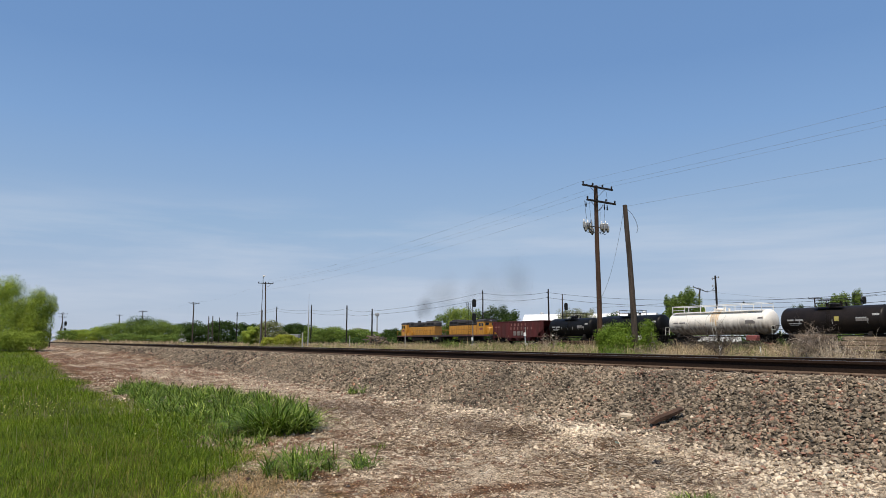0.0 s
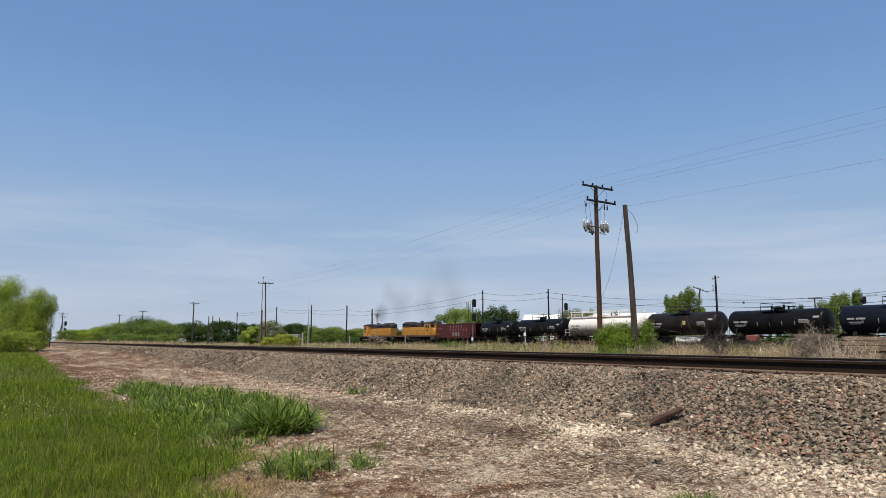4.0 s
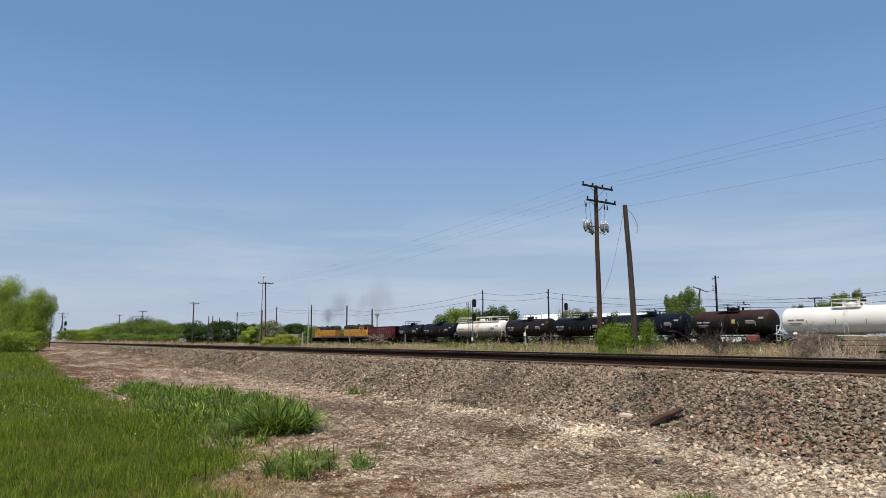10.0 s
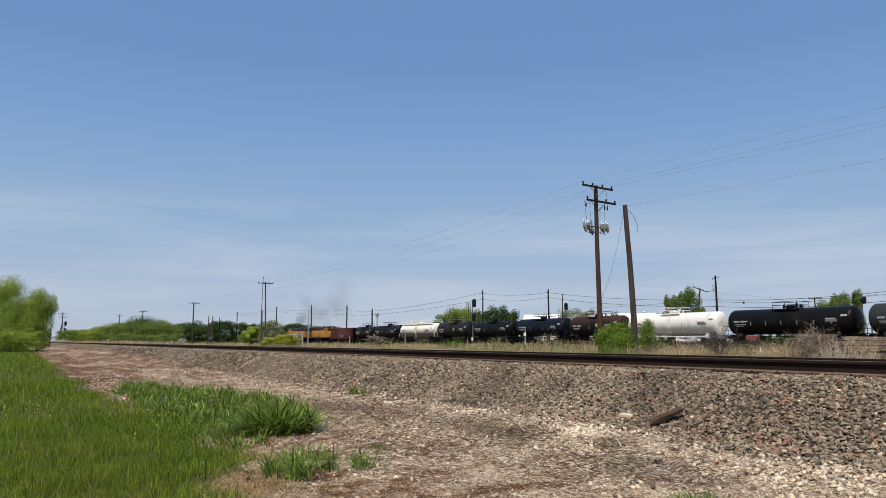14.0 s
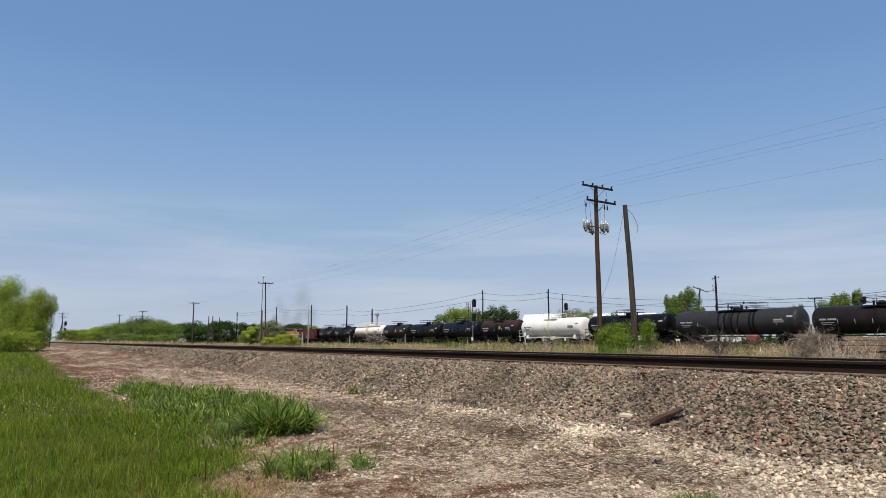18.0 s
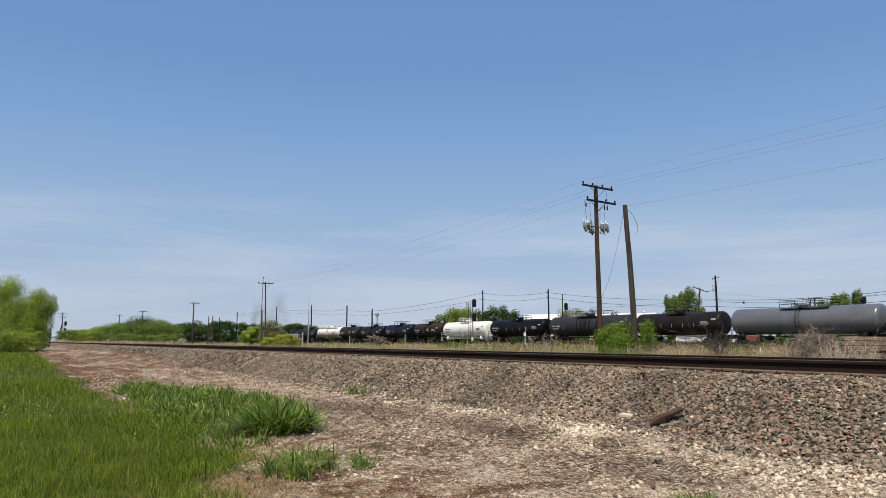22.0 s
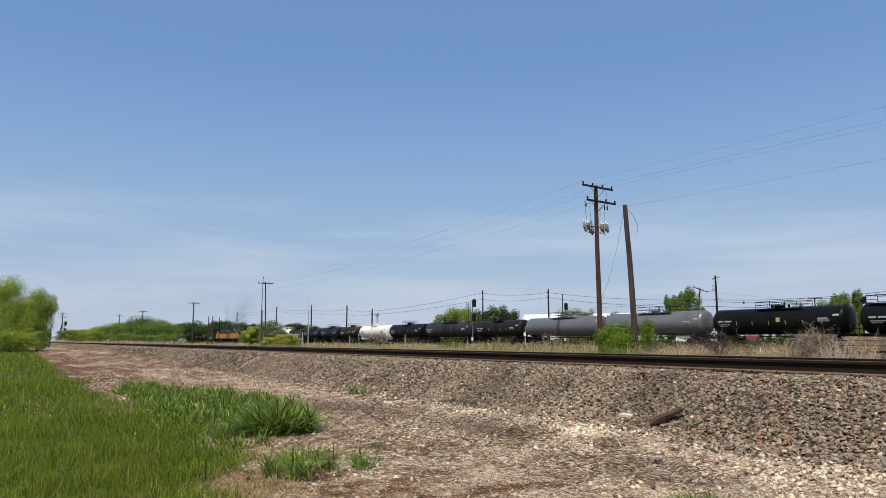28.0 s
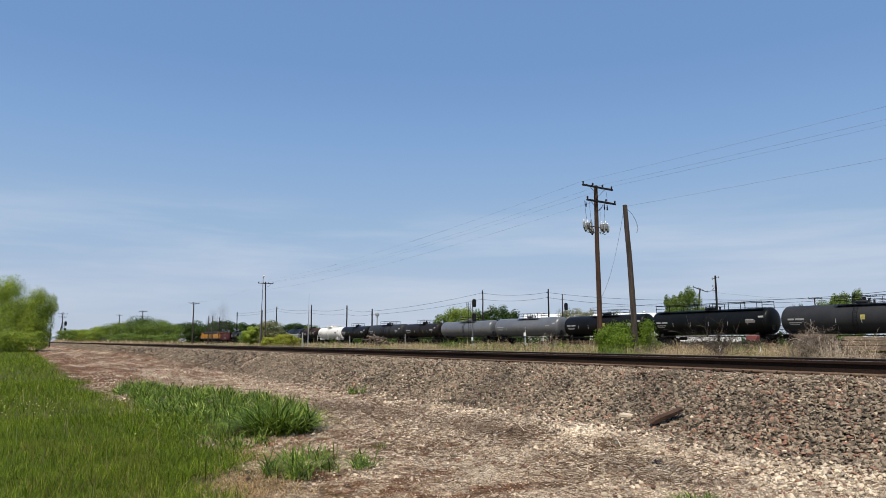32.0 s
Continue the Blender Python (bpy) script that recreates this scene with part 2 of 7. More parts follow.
BROWN = surf("brown_black_paint", (0.012, 0.010, 0.010), (0.022, 0.017, 0.015), 0.7, 8, 0.42, 0, 0.05, 0.3, streak=(1, 1, 0.35), spec=0.13)
GREENBLACK = surf("green_black_paint", (0.0045, 0.0055, 0.0060), (0.0085, 0.0095, 0.0098), 0.7, 8, 0.42, 0, 0.05, 0.3, streak=(1, 1, 0.35), spec=0.13)
CHAR = surf("charcoal_paint", (0.022, 0.023, 0.025), (0.032, 0.032, 0.034), 0.7, 8, 0.55, 0, 0.05, 0.2, streak=(1, 1, 0.35), spec=0.25)
GREY = surf("grey_tank_paint", (0.100, 0.105, 0.113), (0.135, 0.139, 0.146), 0.6, 8, 0.33, 0, 0.05, 0.15, streak=(1, 1, 0.35), spec=0.75)
RUSTTOP = surf("rusty_tank_paint", (0.010, 0.009, 0.009), (0.018, 0.014, 0.013), 0.8, 8, 0.65, 0, 0.1, 0.3, top=(2.9, 3.7, (0.042, 0.019, 0.014)), spec=0.2)
WHITE = surf("white_tank_paint", (0.82, 0.80, 0.76), (0.75, 0.73, 0.68), 0.5, 8, 0.5, 0, 0.04, 0.06, streak=(1, 1, 0.3))
WHITEDIRTY = surf("stained_white_paint", (0.13, 0.10, 0.08), (0.36, 0.31, 0.25), 1.6, 10, 0.6, 0, 0.05, 0.15, streak=(1.6, 1, 0.3), top=(1.9, 3.1, (0.82, 0.78, 0.71)))
UNDER = surf("grimy_black_steel", (0.008, 0.0075, 0.007), (0.018, 0.0145, 0.012), 2, 20, 0.85, 0, 0.2, 0.35, spec=0.2)
YELLOW = surf("yellow_engine_paint", (0.52, 0.245, 0.028), (0.30, 0.135, 0.020), 1.1, 9, 0.55, 0, 0.05, 0.25, streak=(2.5, 1, 0.35), lo=0.42, hi=0.75)
YELLOWDARK = surf("grimy_yellow_paint", (0.26, 0.125, 0.022), (0.17, 0.085, 0.018), 0.8, 9, 0.6, 0, 0.05, 0.2)
ROOFGREY = surf("dark_grey_roof_paint", (0.045, 0.040, 0.042), (0.028, 0.026, 0.028), 1, 10, 0.75, 0, 0.1, 0.3)
MAROON = surf("faded_maroon_paint", (0.105, 0.024, 0.025), (0.070, 0.024, 0.024), 0.8, 9, 0.75, 0, 0.1, 0.3, streak=(1.5, 1, 0.3), spec=0.25)
FADED = surf("ghost_lettering", (0.27, 0.135, 0.12), (0.19, 0.07, 0.06), 6, 20, 0.8, 0, 0, 0.2)
LETTER = surf("white_lettering", (0.40, 0.40, 0.39), (0.26, 0.26, 0.26), 8, 20, 0.7, 0, 0, 0.3)
PALEMARK = surf("faded_lettering", (0.22, 0.20, 0.19), (0.12, 0.11, 0.105), 8, 20, 0.7, 0, 0, 0.3)
PLACARD = surf("yellow_placard", (0.46, 0.40, 0.10), (0.34, 0.29, 0.09), 6, 20, 0.7, 0, 0, 0.2)
SIGNBLACK = surf("signal_black", (0.007, 0.007, 0.008), (0.014, 0.014, 0.014), 3, 20, 0.7, 0, 0.05, 0.2, spec=0.2)
SILVER = surf("silver_paint", (0.45, 0.46, 0.47), (0.36, 0.37, 0.38), 2, 15, 0.5, 0.3, 0.05, 0.15)
WHITEPAINT = surf("white_paint", (0.82, 0.82, 0.81), (0.76, 0.76, 0.75), 1, 10, 0.6, 0, 0.05, 0.08)
RED = surf("faded_red_paint", (0.24, 0.055, 0.048), (0.14, 0.05, 0.045), 3, 15, 0.6, 0, 0.05, 0.2)
CONCRETE = surf("concrete", (0.42, 0.41, 0.39), (0.34, 0.33, 0.31), 1.5, 15, 0.9, 0, 0.2, 0.2)
OLDWOOD = surf("old_timber", (0.27, 0.195, 0.135), (0.12, 0.09, 0.065), 2, 20, 0.95, 0, 0.6, 0.4, streak=(0.6, 4, 4), rand=0.4)
GLASS = surf("dark_cab_glass", (0.012, 0.014, 0.016), (0.02, 0.022, 0.024), 1, 5, 0.08, 0, 0, 0.05)
BARK = surf("bark", (0.11, 0.085, 0.065), (0.07, 0.055, 0.045), 3, 20, 0.95, 0, 0.5, 0.3)
LEAF_FRESH = leafy("fresh_leaves", (0.30, 0.38, 0.055), (0.17, 0.25, 0.038), (0.38, 0.44, 0.08), 0.5, 0.42, vary=0.15, spec=0.1)
LEAF_MID = leafy("green_leaves", (0.165, 0.235, 0.045), (0.095, 0.155, 0.034), (0.23, 0.30, 0.06), 0.3, 0.3, vary=0.16, spec=0.1)
LEAF_DARK = leafy("dark_leaves", (0.055, 0.095, 0.022), (0.036, 0.070, 0.019), (0.10, 0.15, 0.035), 0.3, vary=0.22, spec=0.1)
LEAF_GREY = leafy("sparse_grey_leaves", (0.20, 0.22, 0.085), (0.125, 0.145, 0.06), (0.36, 0.35, 0.18), 0.3, spec=0.1)
LEAF_LIME = leafy("yellow_green_leaves", (0.34, 0.36, 0.04), (0.24, 0.29, 0.035), (0.46, 0.45, 0.09), 0.5, 0.45, spec=0.1)
LEAF_BUSH = leafy("bright_bush_leaves", (0.165, 0.250, 0.026), (0.095, 0.165, 0.020), (0.23, 0.32, 0.05), 1.5, 0.32, spec=0.1)
LAWN = leafy("meadow_grass", (0.130, 0.205, 0.007), (0.076, 0.138, 0.006), (0.25, 0.28, 0.035), 0.45, 0.42, 0.8, vary=0.6)
COARSE = leafy("coarse_grass", (0.064, 0.132, 0.008), (0.096, 0.166, 0.010), (0.36, 0.42, 0.10), 1.2, 0.30, 0.6, vary=0.7)
WEED = leafy("green_weeds", (0.135, 0.200, 0.020), (0.090, 0.150, 0.016), (0.30, 0.33, 0.08), 1.2, 0.35, 0.7, vary=0.5)
DRY = leafy("dry_grass", (0.60, 0.465, 0.29), (0.37, 0.275, 0.16), (0.24, 0.18, 0.09), 0.6, 0.35, vary=0.6)
STRAW = leafy("pale_straw", (0.56, 0.45, 0.32), (0.38, 0.285, 0.19), (0.80, 0.70, 0.55), 1.5, 0.1, vary=0.5)
GREYSTRAW = leafy("grey_dead_stems", (0.38, 0.295, 0.21), (0.20, 0.145, 0.100), (0.86, 0.77, 0.63), 2.5, 0.0, vary=0.6)
DEADBROWN = leafy("brown_dead_weeds", (0.155, 0.095, 0.058), (0.095, 0.060, 0.040), (0.30, 0.21, 0.14), 1.5, 0.05, vary=0.5)
REDSTRAW = leafy("rusty_dead_grass", (0.42, 0.265, 0.115), (0.27, 0.165, 0.072), (0.52, 0.40, 0.22), 1.5, 0.15, vary=0.5)
OLIVESTRAW = leafy("olive_stems", (0.20, 0.165, 0.030), (0.14, 0.125, 0.020), (0.34, 0.27, 0.09), 1.5, 0.2, vary=0.5)
STRAWDARK = leafy("rotten_straw", (0.075, 0.047, 0.028), (0.125, 0.078, 0.046), (0.26, 0.17, 0.10), 1.5, 0.0, vary=0.5)
TWIG = leafy("dead_twigs", (0.25, 0.190, 0.145), (0.13, 0.094, 0.070), (0.56, 0.48, 0.38), 1.0, 0.0, vary=0.6)
STONE = surf("ballast_stone", (0.280, 0.222, 0.160), (0.165, 0.134, 0.100), 0.8, 60, 0.95, 0, 0.4, 0.3, island=0.68, spec=0.2)
STONE_RED = surf("red_ballast_stone", (0.29, 0.150, 0.098), (0.21, 0.124, 0.088), 0.8, 60, 0.95, 0, 0.3, 0.3, island=0.5)
STONE_PALE = surf("pale_stone", (0.65, 0.545, 0.41), (0.43, 0.345, 0.245), 0.8, 60, 0.95, 0, 0.3, 0.25, island=0.5)


# ---- ground ----
RAIL_Z, NEAR_Y = 0.99, 10.15        # near track: top of rail, centre line
FAR_Z, FAR_Y = 0.85, 76.6           # far track


def step(a, b, x):
    t = min(1.0, max(0.0, (x - a) / (b - a)))
    return t * t * (3 - 2 * t)


def ground_z(x, y):
    """Height of the ground."""
    z = 0.12 * step(2.0, 6.8, y)
    z += 0.64 * min(1.0, max(0.0, (y - 6.9) / 1.6)) - 0.50 * min(1.0, max(0.0, (y - 11.9) / 1.7))
    z += 0.22 * step(16, 60, y)
    z += 0.16 * step(72.6, 74.2, y) - 0.16 * step(79.0, 80.6, y)
    near = 1 - step(60, 120, abs(x) + abs(y))
    if near > 0:
        rough = 0.4 if 6.9 < y < 13.6 else 1.0
        z += near * rough * (0.035 * noise.noise((x * 0.7, y * 0.7, 0)) + 0.018 * noise.noise((x * 2.6, y * 2.6, 5)))
    return z


def ticks(spans):
    out = []
    for a, b, n in spans:
        out += [a + (b - a) * i / n for i in range(n)]
    return out + [spans[-1][1]]


gx = ticks([(-3000, -600, 8), (-600, -150, 18), (-150, -40, 44), (-40, -16, 80), (-16, 1, 110), (1, 40, 20), (40, 300, 16), (300, 3000, 8)])
gy = ticks([(-3000, -200, 8), (-200, -20, 12), (-20, -2, 24), (-2, 6.8, 66), (6.8, 8.6, 12), (8.6, 11.9, 14), (11.9, 13.7, 10), (13.7, 30, 36),
            (30, 72, 30), (72, 82, 26), (82, 300, 24), (300, 3000, 10)])
gv = [(x, y, ground_z(x, y)) for y in gy for x in gx]
nx = len(gx)
gf = [(j * nx + i, j * nx + i + 1, (j + 1) * nx + i + 1, (j + 1) * nx + i) for j in range(len(gy) - 1) for i in range(nx - 1)]


def ground_material():
    """Soil under the meadow, chalky rubble, ballast bed darkened for the shade between its stones, and dry field, in
    bands along the railway.
    """
    m = bpy.data.materials.new("soil")
    m.use_nodes = True
    t = m.node_tree
    L, N = t.links.new, t.nodes.new
    b = t.nodes["Principled BSDF"]
    b.inputs["Roughness"].default_value, b.inputs["Specular IOR Level"].default_value = 0.97, 0.15
    tc = N("ShaderNodeTexCoord")

    def tex(scale, detail=6, rough=0.6):
        n = N("ShaderNodeTexNoise")
        n.inputs["Scale"].default_value, n.inputs["Detail"].default_value, n.inputs["Roughness"].default_value = scale, detail, rough
        L(tc.outputs["Object"], n.inputs["Vector"])
        return n.outputs["Fac"]

    def ramp(v, a, c):
        r = N("ShaderNodeMapRange")
        r.inputs["From Min"].default_value, r.inputs["From Max"].default_value = a, c
        L(v, r.inputs["Value"])
        return r.outputs["Result"]

    def mix(f, a, c):
        x = N("ShaderNodeMix")
        x.data_type = "RGBA"
        L(f, x.inputs["Factor"])
        for s, k in ((a, "A"), (c, "B")):
            if isinstance(s, tuple):
                x.inputs[k].default_value = (*s, 1)
            else:
                L(s, x.inputs[k])
        return x.outputs["Result"]
    mid, small, tiny = tex(2.2, 8, 0.7), tex(13, 8, 0.75), tex(85)
    sp = N("ShaderNodeSeparateXYZ")
    L(tc.outputs["Object"], sp.inputs["Vector"])
    wob = N("ShaderNodeMath")
    wob.operation, wob.inputs[1].default_value = "MULTIPLY_ADD", 2.6
    L(mid, wob.inputs[0])
    L(sp.outputs["Y"], wob.inputs[2])
    fade = N("ShaderNodeMath")          # the embankment melts into the verge farther off
    fade.operation, fade.inputs[1].default_value = "MULTIPLY_ADD", -0.9
    L(ramp(sp.outputs["X"], -20, -50), fade.inputs[0])
    L(wob.outputs["Value"], fade.inputs[2])
    y = wob.outputs["Value"]           # y + 1.3 on average
    chalk = mix(ramp(small, 0.36, 0.57), (0.21, 0.136, 0.081), (0.66, 0.535, 0.388))
    brown = mix(ramp(small, 0.35, 0.65), (0.066, 0.034, 0.019), (0.27, 0.138, 0.070))
    toe = N("ShaderNodeMath")
    toe.operation, toe.inputs[1].default_value = "MULTIPLY_ADD", 0.075
    L(ramp(sp.outputs["Y"], 2.8, 4.4), toe.inputs[0])
    L(mid, toe.inputs[2])              # more chalk at the foot of the embankment
    away = N("ShaderNodeMath")          # barer and browner farther along the line
    away.operation, away.inputs[1].default_value = "MULTIPLY_ADD", -0.06
    L(ramp(sp.outputs["X"], -13, -24), away.inputs[0])
    L(toe.outputs["Value"], away.inputs[2])
    bands = N("ShaderNodeMapping")      # long worn streaks on the farther verge
    bands.inputs["Scale"].default_value = (0.16, 1.1, 1.0)
    L(tc.outputs["Object"], bands.inputs["Vector"])
    worn = N("ShaderNodeTexNoise")
    worn.inputs["Scale"].default_value, worn.inputs["Detail"].default_value = 1.3, 5
    L(bands.outputs["Vector"], worn.inputs["Vector"])
    gate = N("ShaderNodeMath")
    gate.operation = "MULTIPLY"
    L(ramp(sp.outputs["X"], -17, -28), gate.inputs[0])
    mid_worn = N("ShaderNodeMapRange")
    mid_worn.inputs["From Min"].default_value, mid_worn.inputs["From Max"].default_value = 0.35, 0.65
    mid_worn.inputs["To Min"].default_value, mid_worn.inputs["To Max"].default_value = -0.13, 0.09
    L(worn.outputs["Fac"], mid_worn.inputs["Value"])
    L(mid_worn.outputs["Result"], gate.inputs[1])
    bare = N("ShaderNodeMath")
    L(away.outputs["Value"], bare.inputs[0])
    L(gate.outputs["Value"], bare.inputs[1])
    rubble = mix(ramp(bare.outputs["Value"], 0.44, 0.57), brown, chalk)
    # near-black ballast bed: the shadow in the gaps between stones is in its colour
    shaded_fines = mix(ramp(small, 0.3, 0.7), (0.022, 0.018, 0.014), (0.075, 0.061, 0.046))
    # lighter far along, where few stones lie to need dark gaps
    shaded_fines = mix(ramp(sp.outputs["X"], -32, -75), shaded_fines, mix(ramp(small, 0.3, 0.7), (0.10, 0.078, 0.056), (0.24, 0.185, 0.13)))
    turf = mix(ramp(small, 0.3, 0.7), (0.07, 0.085, 0.022), (0.14, 0.12, 0.05))
    field = mix(ramp(mid, 0.35, 0.65), (0.30, 0.235, 0.13), (0.20, 0.18, 0.075))
    c = mix(ramp(y, 2.9, 3.7), turf, rubble)
    c = mix(ramp(fade.outputs["Value"], 7.6, 8.4), c, shaded_fines)
    c = mix(ramp(y, 14.2, 15.2), c, field)
    bed = mix(ramp(small, 0.3, 0.7), (0.045, 0.038, 0.032), (0.11, 0.095, 0.078))
    c = mix(ramp(y, 73.6, 74.4), c, bed)
    c = mix(ramp(y, 81.6, 82.6), c, field)
    def pebbles(scale, lo, hi):
        """Small stones pressed into the soil: a tone for each, dark in the joints."""
        cell, rim = N("ShaderNodeTexVoronoi"), N("ShaderNodeTexVoronoi")
        rim.feature = "DISTANCE_TO_EDGE"
        for k in (cell, rim):
            k.inputs["Scale"].default_value = scale
            L(tc.outputs["Object"], k.inputs["Vector"])
        sep = N("ShaderNodeSeparateColor")
        L(cell.outputs["Color"], sep.inputs["Color"])
        tone, joint, both = N("ShaderNodeMapRange"), N("ShaderNodeMapRange"), N("ShaderNodeMath")
        tone.inputs["To Min"].default_value, tone.inputs["To Max"].default_value = lo, hi
        joint.inputs["From Max"].default_value, joint.inputs["To Min"].default_value = 0.16, 0.3
        L(sep.outputs["Red"], tone.inputs["Value"])
        L(rim.outputs["Distance"], joint.inputs["Value"])
        both.operation = "MULTIPLY"
        L(tone.outputs["Result"], both.inputs[0])
        L(joint.outputs["Result"], both.inputs[1])
        return both.outputs["Value"], rim.outputs["Distance"]
    stone_tone, stone_rim = pebbles(42, 0.55, 1.6)
    hs = N("ShaderNodeHueSaturation")
    L(c, hs.inputs["Color"])
    v = N("ShaderNodeMapRange")
    v.inputs["From Min"].default_value, v.inputs["From Max"].default_value = 0.25, 0.75
    v.inputs["To Min"].default_value, v.inputs["To Max"].default_value = 0.4, 1.6
    L(tiny, v.inputs["Value"])
    vs_ = N("ShaderNodeMath")
    vs_.operation = "MULTIPLY"
    L(v.outputs["Result"], vs_.inputs[0])
    L(stone_tone, vs_.inputs[1])
    L(vs_.outputs["Value"], hs.inputs["Value"])
    L(hs.outputs["Color"], b.inputs["Base Color"])
    bp = N("ShaderNodeBump")
    bp.inputs["Strength"].default_value, bp.inputs["Distance"].default_value = 0.7, 0.03
    ad = N("ShaderNodeMath")
    L(small, ad.inputs[0])
    L(stone_rim, ad.inputs[1])
    L(ad.outputs["Value"], bp.inputs["Height"])
    L(bp.outputs["Normal"], b.inputs["Normal"])
    return m


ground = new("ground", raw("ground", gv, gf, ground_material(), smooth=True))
tagged(ground, "rubbly soil, meadow turf and dry field beside the railway", "ground", kind="structure")

# ---- near track ----
RAIL_OUTLINE = [(-0.076, 0), (0.076, 0), (0.076, 0.012), (0.02, 0.032), (0.010, 0.05), (0.010, 0.135), (0.036, 0.148), (0.037, 0.178),
                (0.028, 0.186), (-0.028, 0.186), (-0.037, 0.178), (-0.036, 0.148), (-0.010, 0.135), (-0.010, 0.05), (-0.02, 0.032), (-0.076, 0.012)]


# paler copy of the rail rust, painting the foot as sunlit below the dark sides
LITFOOTRUST = surf("lit_foot_rust", (0.165, 0.115, 0.082), (0.095, 0.064, 0.046), 3, 30, 0.95, 0, 0.3, 0.35, streak=(0.4, 2, 2), spec=0.1)


def railway(name, y, z, x0, x1, tie_span, label):
    """Two rails with worn tops on timber sleepers with plates and spikes."""
    base = thing(name, label, "railway track", pose(0, y, z - 0.186), kind="structure")
    for s in (-1, 1):
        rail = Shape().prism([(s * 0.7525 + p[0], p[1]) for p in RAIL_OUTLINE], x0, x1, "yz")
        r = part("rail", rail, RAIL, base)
        part("rail_foot", Shape().prism([(s * 0.7525 + p, q) for p, q in ((-0.079, -0.004), (0.079, -0.004), (0.079, 0.014), (0.024, 0.034), (-0.024, 0.034), (-0.079, 0.014))], x0, x1, "yz"), LITFOOTRUST, r, "rusty rail foot in a lighter brown for the sunlit edge")
        part("running_surface", Shape().box(((x0 + x1) / 2, s * 0.7525, 0.1862), (x1 - x0, 0.05, 0.003)), STEEL, r, "polished steel rail head")
    tie = Shape().box((0, 0, -0.112), (0.225, 2.59, 0.18), 0.012).mesh("sleeper", TIE)
    plate = Shape().box((0, 0, -0.009), (0.20, 0.30, 0.018), 0.004)
    for px in (-0.07, 0.07):
        for py in (-0.10, 0.10):
            plate.box((px, py, 0.010), (0.022, 0.028, 0.022), 0.004)
    plate = plate.mesh("tie_plate", RAIL)
    random.seed(3)
    x = tie_span[0]
    while x < tie_span[1]:
        t = part("sleeper", tie, None, base, at=pose(x, random.uniform(-0.03, 0.03), 0, 0, 0, random.uniform(-0.8, 0.8)))
        if tie_span[2]:
            for s in (-1, 1):
                part("tie_plate", plate, None, t, at=pose(0, s * 0.7525, 0))
        x += tie_span[3]
    return base


railway("near_track", NEAR_Y, RAIL_Z, -900, 60, (-46, 4, True, 0.52), "rusty steel rails on dark timber sleepers in stone ballast")
railway("far_track", FAR_Y, FAR_Z, -900, 300, (-140, -20, False, 1.04), "distant rusty rails on sleepers under the freight train")


# ---- train ----
def wheelset_mesh():
    s = Shape()
    for y in (-0.75, 0.75):
        o = 1 if y > 0 else -1
        s.turned([(y - o * 0.07, 0.445), (y - o * 0.045, 0.445), (y - o * 0.04, 0.42), (y + o * 0.06, 0.41), (y + o * 0.06, 0.34), (y + o * 0.01, 0.32), (y + o * 0.01, 0.14), (y + o * 0.08, 0.12), (y + o * 0.08, 0.0)], "y", n=20)
    s.tube((0, -1.05, 0), (0, 1.05, 0), 0.085, n=10)
    return s.mesh("wheelset", UNDER)


def sideframe_mesh():
    s = Shape()
    s.prism([(-1.15, 0.10), (-0.75, 0.16), (-0.35, 0.30), (0.35, 0.30), (0.75, 0.16), (1.15, 0.10), (1.15, -0.08), (0.8, -0.10), (0.35, -0.26), (-0.35, -0.26), (-0.8, -0.10), (-1.15, -0.08)], -0.07, 0.07)
    for x in (-0.88, 0.88):
        s.box((x, -0.0, 0), (0.30, 0.20, 0.30), 0.04)
        s.tube((x, -0.11, 0), (x, -0.17, 0), 0.10, n=12)
    for x in (-0.16, 0, 0.16):
        s.tube((x, -0.09, -0.18), (x, -0.09, 0.12), 0.06, n=8)
    return s.mesh("side_frame", UNDER)


WHEELSET, SIDEFRAME = wheelset_mesh(), sideframe_mesh()
BOLSTER = Shape().box((0, 0, 0.06), (0.36, 2.0, 0.28), 0.04).mesh("bolster", UNDER)
AXLES = []                      # (wheelset object, place in its truck)


def truck(car, x, half=0.88):
    """A two-axle truck with its side frames and wheelsets; the car's origin is at the top of rail."""
    t = part("truck", BOLSTER, None, car, "grimy cast-steel truck", pose(x, 0, 0.42))
    for y, r in ((-0.98, 0), (0.98, 180)):
        part("side_frame", SIDEFRAME, None, t, at=pose(0, y, 0, 0, 0, r))
    for dx in (-half, half):
        w = part("wheelset", WHEELSET, None, t, at=pose(dx, 0, 0))
        AXLES.append((w, dx))
    return t


def coupler(car, x, s):
    c = Shape().box((x - s * 0.25, 0, 0.86), (0.7, 0.14, 0.18), 0.02).box((x + s * 0.05, 0.03, 0.86), (0.22, 0.26, 0.30), 0.05)
    part("coupler", c, UNDER, car)


def railing(points, posts, h=0.9, r=0.03, knee=True):
    s = Shape()
    for z in ((h, h * 0.55) if knee else (h,)):
        s.wire([(p[0], p[1], p[2] + z) for p in points], r, 6)
    for p in posts:
        s.tube(p, (p[0], p[1], p[2] + h), r, n=6)
    return s


CARS = []                       # (car, middle of the car along the track at the start)


